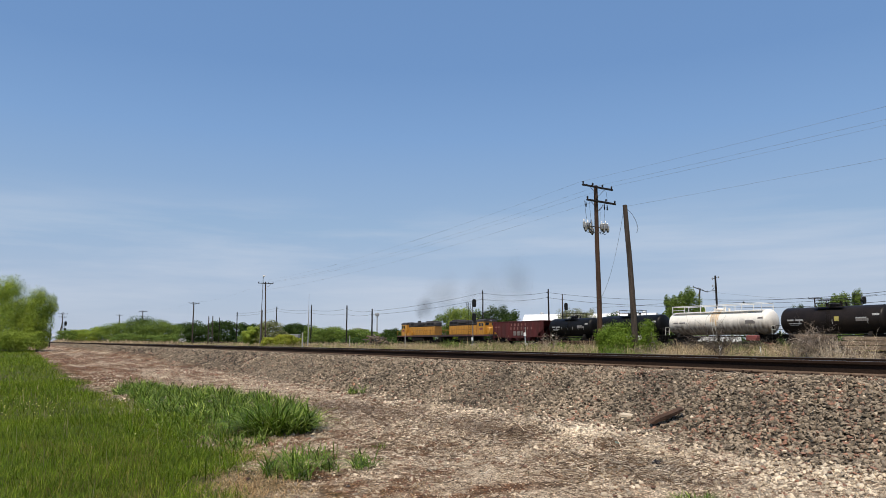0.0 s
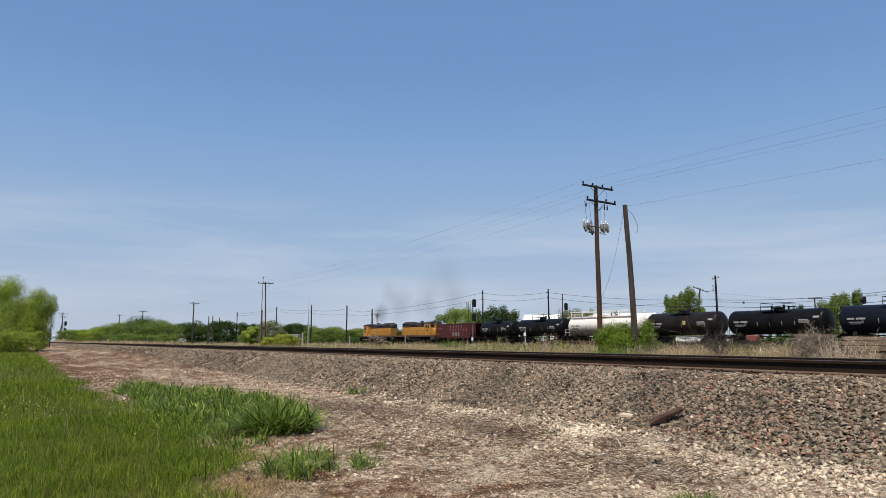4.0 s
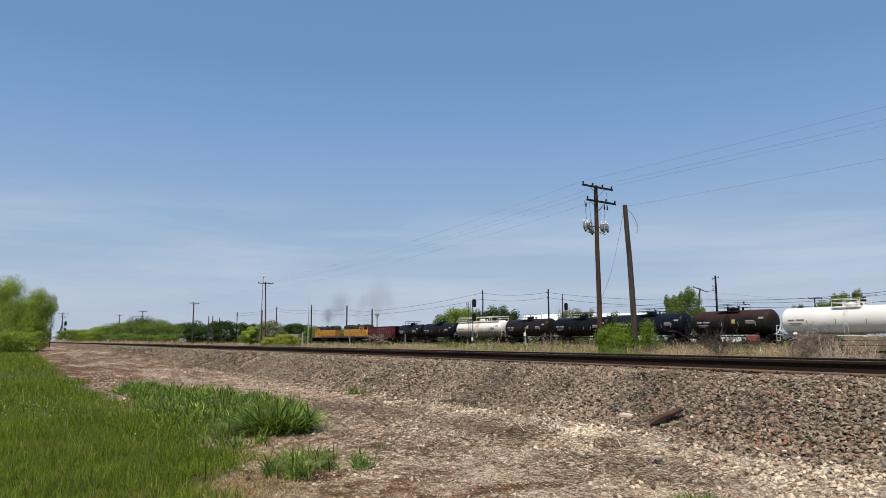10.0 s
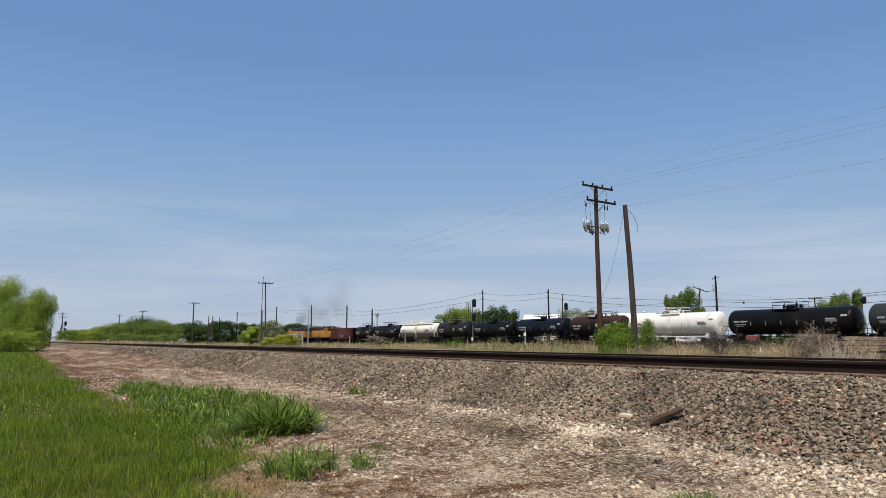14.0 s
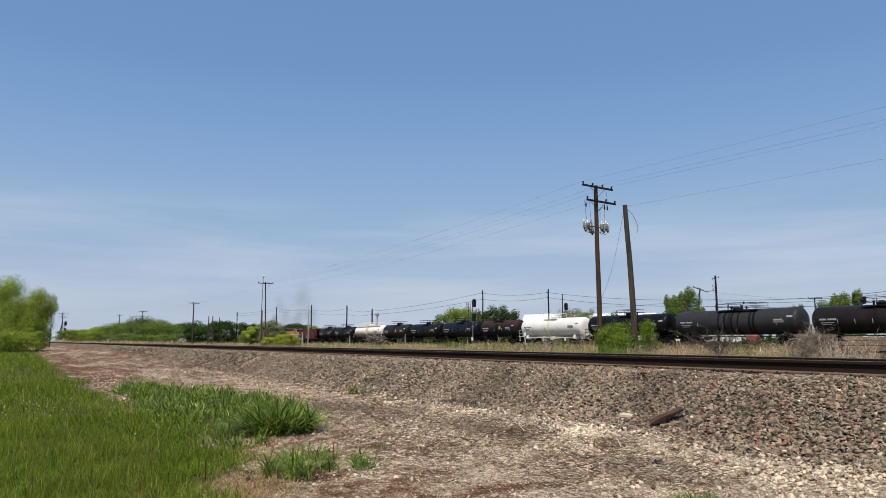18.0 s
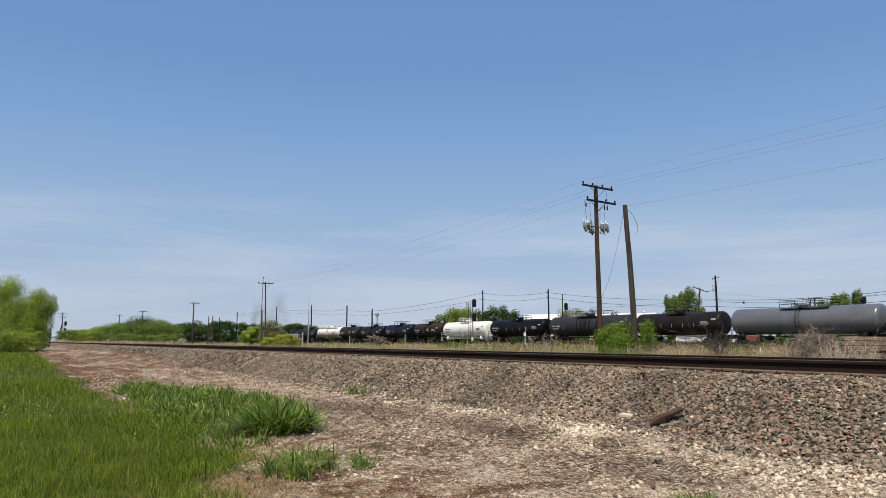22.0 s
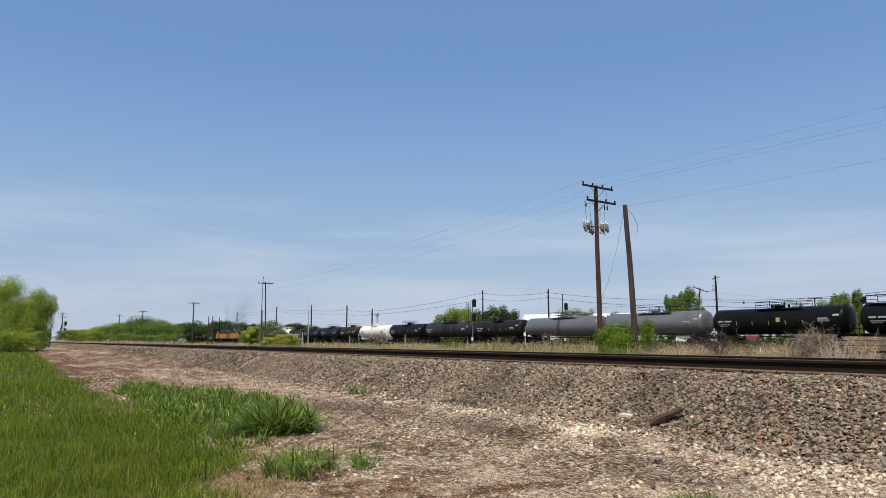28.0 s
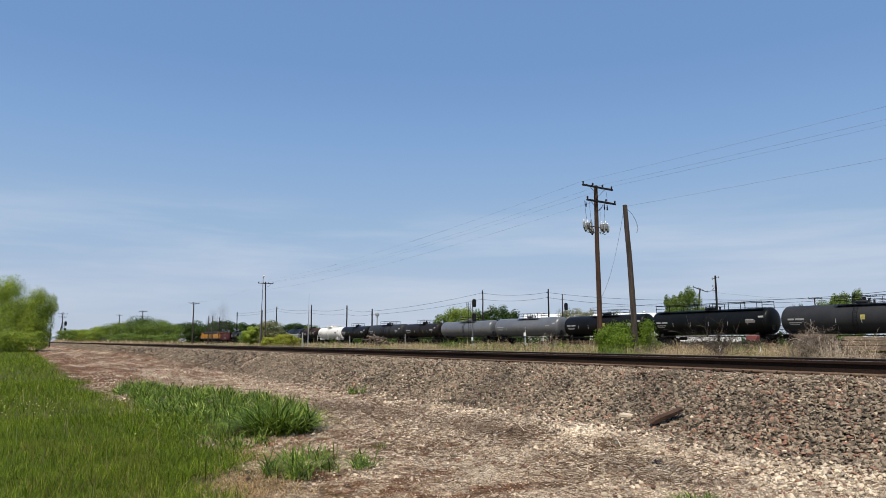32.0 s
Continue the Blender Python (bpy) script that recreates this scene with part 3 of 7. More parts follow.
def tank_car(mid, length, paint, label, radius=1.5, walkway="short", under=UNDER, rail_mat=None, placard=None, marks=6, bands=False, stain=False,
             patch=False, ladder=True, dome_mat=None, text=LETTER, crown=0.0):
    """A tank car: shell with dished heads, sills, trucks, manway with platform, ladders and marks."""
    car = thing("tank_car", label, "tank car", pose(mid, FAR_Y, FAR_Z), group="cars of the freight train")
    rail_mat, dome_mat = rail_mat or paint, dome_mat or paint
    hl = length / 2 - 0.62
    zc = 1.18 + radius
    dish = 0.62
    prof = [(-hl + dish * (1 - math.cos(math.pi / 2 * i / 8)), max(0.03, radius * math.sin(math.pi / 2 * i / 8) ** 0.8)) for i in range(9)]
    rings = [hl * k for k in (-0.62, -0.3, 0, 0.3, 0.62)]
    body = prof + [(x, radius) for x in rings] + [(-x, r) for x, r in reversed(prof)]
    shell = part("tank", Shape().turned(body, "x", (0, 0, zc), 40), paint, car)
    for x in (-hl + dish, *rings[::2], hl - dish):
        seams = Shape().turned([(x - 0.035, radius + 0.002), (x - 0.025, radius + 0.012), (x + 0.025, radius + 0.012), (x + 0.035, radius + 0.002)], "x", (0, 0, zc), 40)
        part("weld_seam", seams, paint, shell)
    if bands:
        for x in (-0.20, -0.10, 0.02, 0.12, 0.30, 0.36):
            b = Shape().turned([(x * hl - 0.12, radius + 0.002), (x * hl - 0.11, radius + 0.022), (x * hl + 0.11, radius + 0.022), (x * hl + 0.12, radius + 0.002)], "x", (0, 0, zc), 40)
            part("band", b, BLACK, shell, "black strap round the tank")
    # sills, body bolsters
    for s in (-1, 1):
        part("stub_sill", Shape().box((s * (length / 2 - 1.9), 0, 0.92), (3.3, 0.5, 0.46), 0.03), under, car)
        sad = Shape().prism([(-1.25, 0.78), (1.25, 0.78), (1.30, 0.98), (1.05, 1.45), (0.6, 1.24), (0, 1.16), (-0.6, 1.24), (-1.05, 1.45), (-1.30, 0.98)], s * (hl - 1.75) - 0.2, s * (hl - 1.75) + 0.2, "yz")
        part("saddle", sad, under, car)
        plat = Shape().box((s * (length / 2 - 0.55), 0, 1.18), (0.75, 2.75, 0.05), 0.01)
        part("end_platform", plat, under, car)
        ex = s * (length / 2 - 0.25)
        part("end_railing", railing([(ex, -1.3, 1.2), (ex, 1.3, 1.2)], [(ex, -1.3, 1.2), (ex, -0.5, 1.2), (ex, 0.5, 1.2), (ex, 1.3, 1.2)], 1.0, 0.025), rail_mat, car)
        for y in (-1.33, 1.33):
            step_s = Shape()
            for dx in (0, 0.42):
                step_s.tube((ex - s * dx, y, 0.45), (ex - s * dx, y, 1.2), 0.02, n=6)
            step_s.box((ex - s * 0.21, y, 0.47), (0.46, 0.06, 0.03)).box((ex - s * 0.21, y, 0.80), (0.46, 0.05, 0.03))
            part("sill_step", step_s, under, car)
        coupler(car, s * (length / 2 - 0.1), s)
        truck(car, s * (hl - 1.75))
    for y in (-1.2, 1.2):
        part("side_sill", Shape().tube((-hl + 1.6, y, 0.98), (hl - 1.6, y, 0.98), 0.05), under, car)
    part("air_reservoir", Shape().turned([(-0.7, 0.02), (-0.66, 0.16), (-0.55, 0.2), (0.35, 0.2), (0.46, 0.16), (0.5, 0.02)], "x", (-hl * 0.45, -0.6, 0.75), 14), UNDER, car)
    bw = Shape().turned([(length / 2 - 0.5, 0.26), (length / 2 - 0.46, 0.28), (length / 2 - 0.42, 0.26)], "x", (0, -0.8, 1.9), 16)
    part("brake_wheel", bw, under, car)
    # manway, valves and platform
    top = zc + radius
    dome = Shape().turned([(top - 0.25, 0.52), (top + 0.12, 0.52), (top + 0.13, 0.60), (top + 0.22, 0.60), (top + 0.32, 0.46), (top + 0.38, 0.1)], "z", (0, 0, 0), 20)
    for i in range(8):
        w = i * math.pi / 4
        dome.tube((0.56 * math.cos(w), 0.56 * math.sin(w), top + 0.08), (0.56 * math.cos(w), 0.56 * math.sin(w), top + 0.26), 0.035, n=6)
    part("manway", dome, dome_mat, car)
    for x, y, h in ((-0.95, 0.2, 0.32), (0.9, -0.25, 0.42), (1.15, 0.25, 0.28)):
        part("valve", Shape().turned([(top - 0.2, 0.11), (top + h, 0.11), (top + h, 0.15), (top + h + 0.08, 0.15)], "z", (x, y, 0), 10), dome_mat, car)
    if walkway == "short":
        x0, x1 = -1.5, 1.5
    elif walkway == "long":
        x0, x1 = -hl + 0.9, hl - 0.9
    else:
        x0, x1 = -2.2, 3.4
    for y in (-0.95, 0.95):
        zt = top - 0.12
        part("walkway", Shape().box(((x0 + x1) / 2, y, zt), (x1 - x0, 0.5, 0.04), 0.01), rail_mat, car)
        n = max(2, round((x1 - x0) / (2.4 if walkway == "long" else 1.6)))
        posts = [(x0 + (x1 - x0) * i / n, y * 1.24, zt) for i in range(n + 1)]
        part("handrail", railing([posts[0], posts[-1]], posts, 0.85, 0.042 if walkway == "long" else 0.028, walkway != "long"), rail_mat, car)
    for x in (x0, x1):
        part("end_handrail", railing([(x, -1.18, top - 0.12), (x, 1.18, top - 0.12)], [(x, -1.18, top - 0.12), (x, 1.18, top - 0.12)], 0.85, 0.028), rail_mat, car)
    if ladder:
        lad = Shape()
        arc = [(-(radius + 0.09) * math.cos(w), zc + (radius + 0.09) * math.sin(w)) for w in [radians(a) for a in range(-25, 66, 15)]]
        for x in (-0.22, 0.22):
            lad.wire([(x, p[0], p[1]) for p in arc], 0.022, 6)
            lad.tube((x, arc[0][0], arc[0][1]), (x, -1.25, 1.0), 0.022, n=6)
        for k in range(11):
            w = radians(-25 + k * 9)
            lad.tube((-0.22, -(radius + 0.09) * math.cos(w), zc + (radius + 0.09) * math.sin(w)), (0.22, -(radius + 0.09) * math.cos(w), zc + (radius + 0.09) * math.sin(w)), 0.016, n=5)
        part("ladder", lad, rail_mat, car)

    def decal(name, x, ang, w, h, mat, label=""):
        """A thin plate that follows the shell on the side towards the camera."""
        s, n = Shape(), max(3, math.ceil(h / radius / 0.09))
        a0, a1 = radians(ang) - h / radius / 2, radians(ang) + h / radius / 2
        vs = []
        for r in (radius + 0.004, radius + 0.010):
            for i in range(n + 1):
                a = a0 + (a1 - a0) * i / n
                for xx in (x - w / 2, x + w / 2):
                    vs.append((xx, -r * math.cos(a), zc + r * math.sin(a)))
        k = 2 * (n + 1)
        fs = [(2 * i, 2 * i + 1, 2 * i + 3, 2 * i + 2) for i in range(n)] + [(k + 2 * i, k + 2 * i + 1, k + 2 * i + 3, k + 2 * i + 2) for i in range(n)]
        fs += [(0, 1, k + 1, k), (2 * n, 2 * n + 1, k + 2 * n + 1, k + 2 * n)] + [(2 * i, 2 * i + 2, k + 2 * i + 2, k + 2 * i) for i in range(n)] + [(2 * i + 1, 2 * i + 3, k + 2 * i + 3, k + 2 * i + 1) for i in range(n)]
        s.add(vs, fs)
        return part(name, s, mat, shell, label)
    rnd = random.Random(int(abs(mid) * 10))
    x = -hl + 1.2
    for w in (0.75, 0.95):
        decal("lettering", x + w / 2, 2, w, 0.19, text)
        x += w + 0.18
    decal("lettering", -hl + 2.1, -12, 1.5, 0.10, text)
    decal("lettering", -hl + 2.0, -19, 1.1, 0.08, text)
    for i in range(marks):
        xx = hl * (-0.55 + 1.25 * i / max(1, marks - 1))
        decal("reflective_stripe", xx, -8, 0.07, 0.5, text)
    decal("data_panel", hl - 2.4, 6, 1.1, 0.12, text)
    decal("data_panel", hl - 2.3, -2, 1.3, 0.30, PALEMARK)
    decal("data_panel", hl - 0.95, 18, 0.7, 0.22, text)
    if placard:
        decal("placard", -hl * 0.05 + 1.2, 4, 0.48, 0.5, PLACARD, "yellow square placard")
    if stain:
        for xx, w, a, h in ((-0.42, 0.22, 42, 1.9), (-0.08, 0.42, 45, 2.1), (0.32, 0.26, 33, 2.5), (0.58, 0.14, 42, 1.6)):
            decal("rust_streak", xx, a, w, h, RUSTSTAIN, "orange rust run-off")
    if patch:
        decal("painted_patch", 0.4, 12, 7.6, 0.95, PATCH, "darker grey repainted patch")
    CARS.append((car, mid))
    return car


RUSTSTAIN = surf("rust_stain", (0.58, 0.38, 0.20), (0.74, 0.62, 0.46), 3, 12, 0.7, 0, 0.05, 0.2, streak=(3, 1, 0.5))
OLDRUST = surf("brown_rust", (0.10, 0.055, 0.035), (0.06, 0.036, 0.026), 2, 30, 0.9, 0, 0.2, 0.3)
PATCH = surf("grey_patch_paint", (0.13, 0.135, 0.145), (0.15, 0.155, 0.165), 1, 10, 0.5, 0, 0.03, 0.15)


def locomotive(mid, length, flip, label):
    """A four-axle road switcher: low nose, cab, long hood with fans, walkways and rails."""
    car = thing("locomotive", label, "locomotive", pose(mid, FAR_Y, FAR_Z), group="locomotives of the freight train")
    d = -1 if not flip else 1            # side of the cab end
    hl = length / 2 - 0.5
    X = lambda a: -d * a                 # a runs from the cab end (-) to the rear (+) in the car's own sense

    def bx(s, a0, a1, y, w, z0, z1, ch=0.03):
        return s.box(((X(a0) + X(a1)) / 2, y, (z0 + z1) / 2), (abs(a1 - a0), w, z1 - z0), ch)
    part("underframe", bx(Shape(), -hl, hl, 0, 3.0, 1.32, 1.62), ROOFGREY, car, "grey walkway frame")
    for a in (-hl - 0.04, hl + 0.04):
        part("pilot", bx(Shape(), a - 0.08, a + 0.08, 0, 2.9, 0.35, 1.35), UNDER, car)
    hood = bx(Shape(), -hl + 4.3, hl - 2.3, 0, 1.75, 1.6, 3.5, 0.05)
    body = part("long_hood", hood, YELLOWDARK, car, "yellow engine hood with doors")
    part("hood_roof", bx(Shape(), -hl + 4.25, hl - 2.25, 0, 1.84, 3.4, 4.45, 0.2), ROOFGREY, car, "dark grey upper hood")
    # cab and nose
    cab0, cab1 = -hl + 2.0, -hl + 4.3
    part("cab", bx(Shape(), cab0, cab1, 0, 2.95, 1.6, 4.1, 0.05), YELLOW, car)
    roof = Shape().prism([(-1.52, 4.05), (-1.45, 4.3), (-0.9, 4.52), (0, 4.6), (0.9, 4.52), (1.45, 4.3), (1.52, 4.05)], X(cab0 - 0.1), X(cab1 + 0.05), "yz")
    part("cab_roof", roof, ROOFGREY, car)
    part("nose", bx(Shape(), -hl + 0.9, cab0, 0, 1.9, 1.6, 3.05, 0.18), YELLOW, car)
    for a in (cab0 + 0.5, cab0 + 1.35):
        for y in (-1.482, 1.482):
            part("cab_window", Shape().box((X(a), y, 3.5), (0.62, 0.03, 0.62), 0.01), GLASS, car)
    for y in (-0.75, 0.75):
        part("windshield", Shape().box((X(cab0 - 0.006), y, 3.6), (0.03, 0.8, 0.55), 0.01), GLASS, car)
    for y in (-0.13, 0.13):
        part("headlight", Shape().turned([(X(cab0 - 0.12), 0.11), (X(cab0 - 0.02), 0.12)], "x", (0, y, 4.2), 12), SILVER, car)
    for a in np.linspace(-hl + 4.9, hl - 2.85, 12):
        for y in (-0.885, 0.885):
            part("hood_door", Shape().box((X(a), y, 2.58), ((2 * hl - 7.75) / 11 * 0.86, 0.05, 1.66), 0.015), YELLOW, body)
    for a in (-hl + 6.0, hl - 4.8, hl - 3.4):
        for y in (-0.905, 0.905):
            part("radiator_grille", Shape().box((X(a), y, 4.05), (1.25, 0.04, 0.5), 0.01), SIGNBLACK, car)
    for a in (hl - 6.2, hl - 4.7, hl - 3.2):
        part("roof_fan", Shape().turned([(4.42, 0.62), (4.62, 0.62), (4.66, 0.5), (4.66, 0.05)], "z", (X(a), 0, 0), 20), ROOFGREY, car)
    part("exhaust_stack", Shape().box((X(-hl + 7.6), 0, 4.6), (0.8, 0.4, 0.35), 0.03), SIGNBLACK, car)
    part("dynamic_brake_blister", bx(Shape(), -hl + 8.6, -hl + 11.6, 0, 2.2, 3.85, 4.42, 0.12), ROOFGREY, car)
    part("fuel_tank", bx(Shape(), -2.6, 2.6, 0, 2.7, 0.45, 1.32, 0.22), UNDER, car)
    part("battery_box", bx(Shape(), -hl + 4.5, -hl + 6.4, -1.2, 0.5, 1.62, 2.2, 0.02), YELLOW, car)
    for y in (-1.44, 1.44):
        posts = [(X(a), y, 1.62) for a in np.linspace(-hl + 4.6, hl - 0.3, 10)]
        part("handrail", railing([posts[0], posts[-1]], posts, 1.05, 0.03, False), YELLOWDARK, car)
    part("end_handrail", railing([(X(hl), -1.44, 1.62), (X(hl), 1.44, 1.62)], [(X(hl), -1.44, 1.62), (X(hl), 1.44, 1.62)], 1.0, 0.024, False), YELLOW, car)
    part("front_handrail", railing([(X(-hl), -1.44, 1.62), (X(-hl), 1.44, 1.62)], [(X(-hl), -1.44, 1.62), (X(-hl), 1.44, 1.62)], 1.0, 0.024, False), YELLOW, car)
    for s in (-1, 1):
        for y in (-1.38, 1.38):
            for k in range(4):
                part("step", Shape().box((s * (hl - 0.35), y, 0.45 + 0.3 * k), (0.6, 0.25, 0.03)), UNDER, car)
        coupler(car, s * (length / 2 - 0.1), s)
        truck(car, s * (hl - 3.0), 1.3)
    part("side_stripe", Shape().box((0, -1.503, 1.46), (2 * hl - 0.6, 0.008, 0.07)), RED, car, "thin red stripe along the frame")
    part("lettering", Shape().box((X(cab0 + 0.95), -1.478, 2.7), (1.0, 0.012, 0.32)), RED, car, "red road number bar")
    CARS.append((car, mid))
    return car


def hopper_car(mid, length, label):
    car = thing("hopper_car", label, "hopper car", pose(mid, FAR_Y, FAR_Z), group="cars of the freight train")
    hl = length / 2 - 0.5
    for y in (-1.5, 1.5):
        side = Shape().prism([(-hl + 1.2, 1.15), (-1.4, 0.95), (1.4, 0.95), (hl - 1.2, 1.15), (hl - 1.2, 1.7), (hl, 2.3), (hl, 3.75), (-hl, 3.75), (-hl, 2.3), (-hl + 1.2, 1.7)], y - 0.04, y + 0.04)
        part("side_sheet", side, MAROON, car)
        for i in range(13):
            x = -hl + 0.25 + (2 * hl - 0.5) * i / 12
            z0 = 1.15 if abs(x) < hl - 1.3 else 2.0
            part("side_rib", Shape().box((x, y + math.copysign(0.08, y), (z0 + 3.7) / 2), (0.12, 0.12, 3.7 - z0), 0.015), MAROON, car)
        part("top_chord", Shape().box((0, y, 3.78), (2 * hl + 0.1, 0.2, 0.14), 0.02), MAROON, car)
    for s in (-1, 1):
        part("end_slope_sheet", Shape().prism([(s * hl, 3.75), (s * (hl - 0.06), 3.75), (s * 2.4, 1.25), (s * 2.5, 1.2)], -1.46, 1.46), MAROON, car)
        for y in (-1.4, 1.4):
            part("end_post", Shape().box((s * hl, y, 2.4), (0.14, 0.14, 2.7), 0.02), MAROON, car)
        part("end_chord", Shape().box((s * hl, 0, 3.78), (0.16, 2.9, 0.14), 0.02), MAROON, car)
        part("end_platform", Shape().box((s * (hl - 0.5), 0, 1.12), (1.7, 2.9, 0.12), 0.02), MAROON, car)
        lad = Shape()
        for y in (-1.62,):
            for x in (s * (hl - 0.1), s * (hl - 0.5)):
                lad.tube((x, y, 0.6), (x, y, 3.7), 0.025, n=6)
            for k in range(9):
                lad.tube((s * (hl - 0.1), y, 0.75 + 0.35 * k), (s * (hl - 0.5), y, 0.75 + 0.35 * k), 0.02, n=5)
        part("ladder", lad, MAROON, car)
        coupler(car, s * (length / 2 - 0.1), s)
        truck(car, s * (hl - 1.55))
    part("centre_sill", Shape().box((0, 0, 0.95), (2 * hl, 0.5, 0.4), 0.03), UNDER, car)
    for x in (-2.6, 0, 2.6):
        part("discharge_chute", Shape().prism([(x - 1.1, 1.3), (x + 1.1, 1.3), (x + 0.4, 0.45), (x - 0.4, 0.45)], -1.3, 1.3), MAROON, car)
    rnd = random.Random(8)
    for r, (z, n, x0) in enumerate(((3.25, 5, -1.4), (2.6, 7, -1.6))):
        for k in range(n):
            part("lettering", Shape().box((x0 + k * 0.95, -1.552, z), (0.34, 0.014, 0.42)), FADED, car, "faded pale letter shape")
    part("graffiti", Shape().box((0.4, -1.552, 1.75), (2.6, 0.02, 0.75), 0.01), PALEMARK, car, "faded pale painted patch")
    part("lettering", Shape().box((-hl + 1.3, -1.552, 2.9), (1.3, 0.014, 0.22)), FADED, car)
    CARS.append((car, mid))
    return car


ENDS = [-141.75, -122.83, -104.41, -89.49, -78.22, -64.86, -48.8, -35.84, -22.19, -8.5, 3.86, 20.3, 36.96, 55.53, 71.05, 89.96, 108.66, 126.68, 145.66, 164.2]


def berth(k):
    return (ENDS[k] + ENDS[k + 1]) / 2, ENDS[k + 1] - ENDS[k]


locomotive(*berth(0), False, "yellow diesel locomotive with dark grey roof, leading the train")
locomotive(*berth(1), True, "yellow diesel locomotive with rounded grey cab roof, coupled second")
hopper_car(*berth(2), "faded maroon open hopper car with ribbed sides")
tank_car(*berth(3), BLACK, "short black tank car with white lettering bars", 1.42)
tank_car(*berth(4), BLACK, "black tank car with weathered shell behind the short one", 1.45)
tank_car(*berth(5), WHITEDIRTY, "dirty white tank car with orange rust run-off and full-length handrails", 1.5, "long", rail_mat=WHITE, text=PALEMARK, stain=True, under=UNDER, marks=2)
tank_car(*berth(6), BROWN, "brownish-black tank car with yellow placard", 1.5, placard=True, marks=3)
tank_car(*berth(7), BLACK, "plain black tank car with white reflective stripes", 1.45)
tank_car(*berth(8), BLUE, "blue-black tank car with yellowish reflective stripes", 1.5)
tank_car(*berth(9), RUSTTOP, "black tank car with rust-brown upper shell", 1.5, placard=True, marks=4, rail_mat=BLACK, dome_mat=BLACK)
tank_car(*berth(10), WHITE, "clean white tank car with caged centre platform and ladder", 1.49, rail_mat=WHITE, under=WHITE, text=PALEMARK, marks=4)
tank_car(*berth(11), BLACK, "black tank car with bright reflective stripes", 1.5)
tank_car(*berth(12), CHAR, "charcoal tank car with black straps round its middle", 1.55, "mid", rail_mat=BLACK, bands=True, marks=2)
tank_car(*berth(13), BROWN, "black tank car with faint brown weathering", 1.5)
tank_car(*berth(14), GREY, "light grey tank car with dark top walkway", 1.55, "mid", rail_mat=UNDER, text=PALEMARK, marks=4)
tank_car(*berth(15), GREY, "light grey tank car with darker repainted patch", 1.6, "mid", rail_mat=UNDER, patch=True, marks=1, ladder=False)
tank_car(*berth(16), BLACK, "glossy black tank car with yellow placard", 1.55, "mid", placard=True)
tank_car(*berth(17), GREENBLACK, "green-black tank car with full-length walkway railing", 1.6, "long", marks=5)
tank_car(*berth(18), CHAR, "dark charcoal tank car with yellow placard near its middle", 1.6, "mid", rail_mat=BLACK, placard=True, marks=5)


def travel(t):
    """Metres that the train has run by t seconds."""
    return 4.785 * t + 0.05068 * t * t - 0.0003257 * t ** 3


# ---- poles and wires ----
def catenary(p, q, sag, n=14):
    p, q = Vector(p), Vector(q)
    return [tuple(p.lerp(q, i / n) - Vector((0, 0, sag * 4 * (i / n) * (1 - i / n)))) for i in range(n + 1)]


def cable(label, p, q, sag, r=0.012, n=14):
    ob = part("overhead_wire", Shape().wire(catenary(p, q, sag, n), r, 5), SKYWIRE if r < 0.01 else WIRE)
    return tagged(ob, label, "wire", "overhead wires")


def pole_shape(h, r0, r1, n=14, lean=(0, 0)):
    rnd = random.Random(int(h * 100))
    pts = [(lean[0] * i / 6 + rnd.uniform(-0.02, 0.02), lean[1] * i / 6 + rnd.uniform(-0.02, 0.02), -0.4 + (h + 0.4) * i / 6) for i in range(7)]
    return Shape().run(pts, [r0 + (r1 - r0) * i / 6 for i in range(7)], n)


def insulator(parent, x, y, z):
    part("insulator", Shape().turned([(z, 0.03), (z + 0.05, 0.05), (z + 0.07, 0.075), (z + 0.11, 0.05), (z + 0.14, 0.07), (z + 0.19, 0.04)], "z", (x, y, 0), 10), DARKPOLE, parent)


def bare_pole(xy, top, label, mat=DARKPOLE, r=0.16, lean=(0, 0), group="poles behind the railway"):
    z = ground_z(*xy)
    p = thing("utility_pole", label, "utility pole", pose(*xy, z), group)
    part("shaft", pole_shape(top - z, r, r * 0.72, 12, lean), mat, p)
    return p


def cross_pole(xy, top, turn, label, arms=((0.25, 2.6),), mat=POLE, r=0.17, braces=True, group="poles of the overhead line", lean=(0, 0), tilt=0):
    """A pole with cross-arms: (below the top, length)."""
    p = bare_pole(xy, top, label, mat, r, lean, group)
    h = top - ground_z(*xy)
    c, s = math.cos(turn), math.sin(turn)
    for below, length, shift in [(*a, 0.0)[:3] for a in arms]:
        z = h - below
        m = Matrix.Rotation(turn, 4, "Z")
        arm = part("cross_arm", Shape().box((0, 0, 0), (length, 0.11, 0.13), 0.012, m), DARKPOLE, p, at=pose(s * r + c * shift + lean[0] * z / h, -c * r + s * shift + lean[1] * z / h, z) @ Matrix.Rotation(radians(tilt), 4, Vector((s, -c, 0))))
        for k in (-0.47, -0.16, 0.16, 0.47):
            insulator(arm, c * k * length, s * k * length, 0.065)
        if braces:
            b = Shape()
            for k in (-1, 1):
                b.tube((c * k * length * 0.25 + s * r, s * k * length * 0.25 - c * r, z - 0.05), (s * r, -c * r, z - 0.65), 0.018, n=5)
            part("arm_brace", b, WIRE, p)
    return p


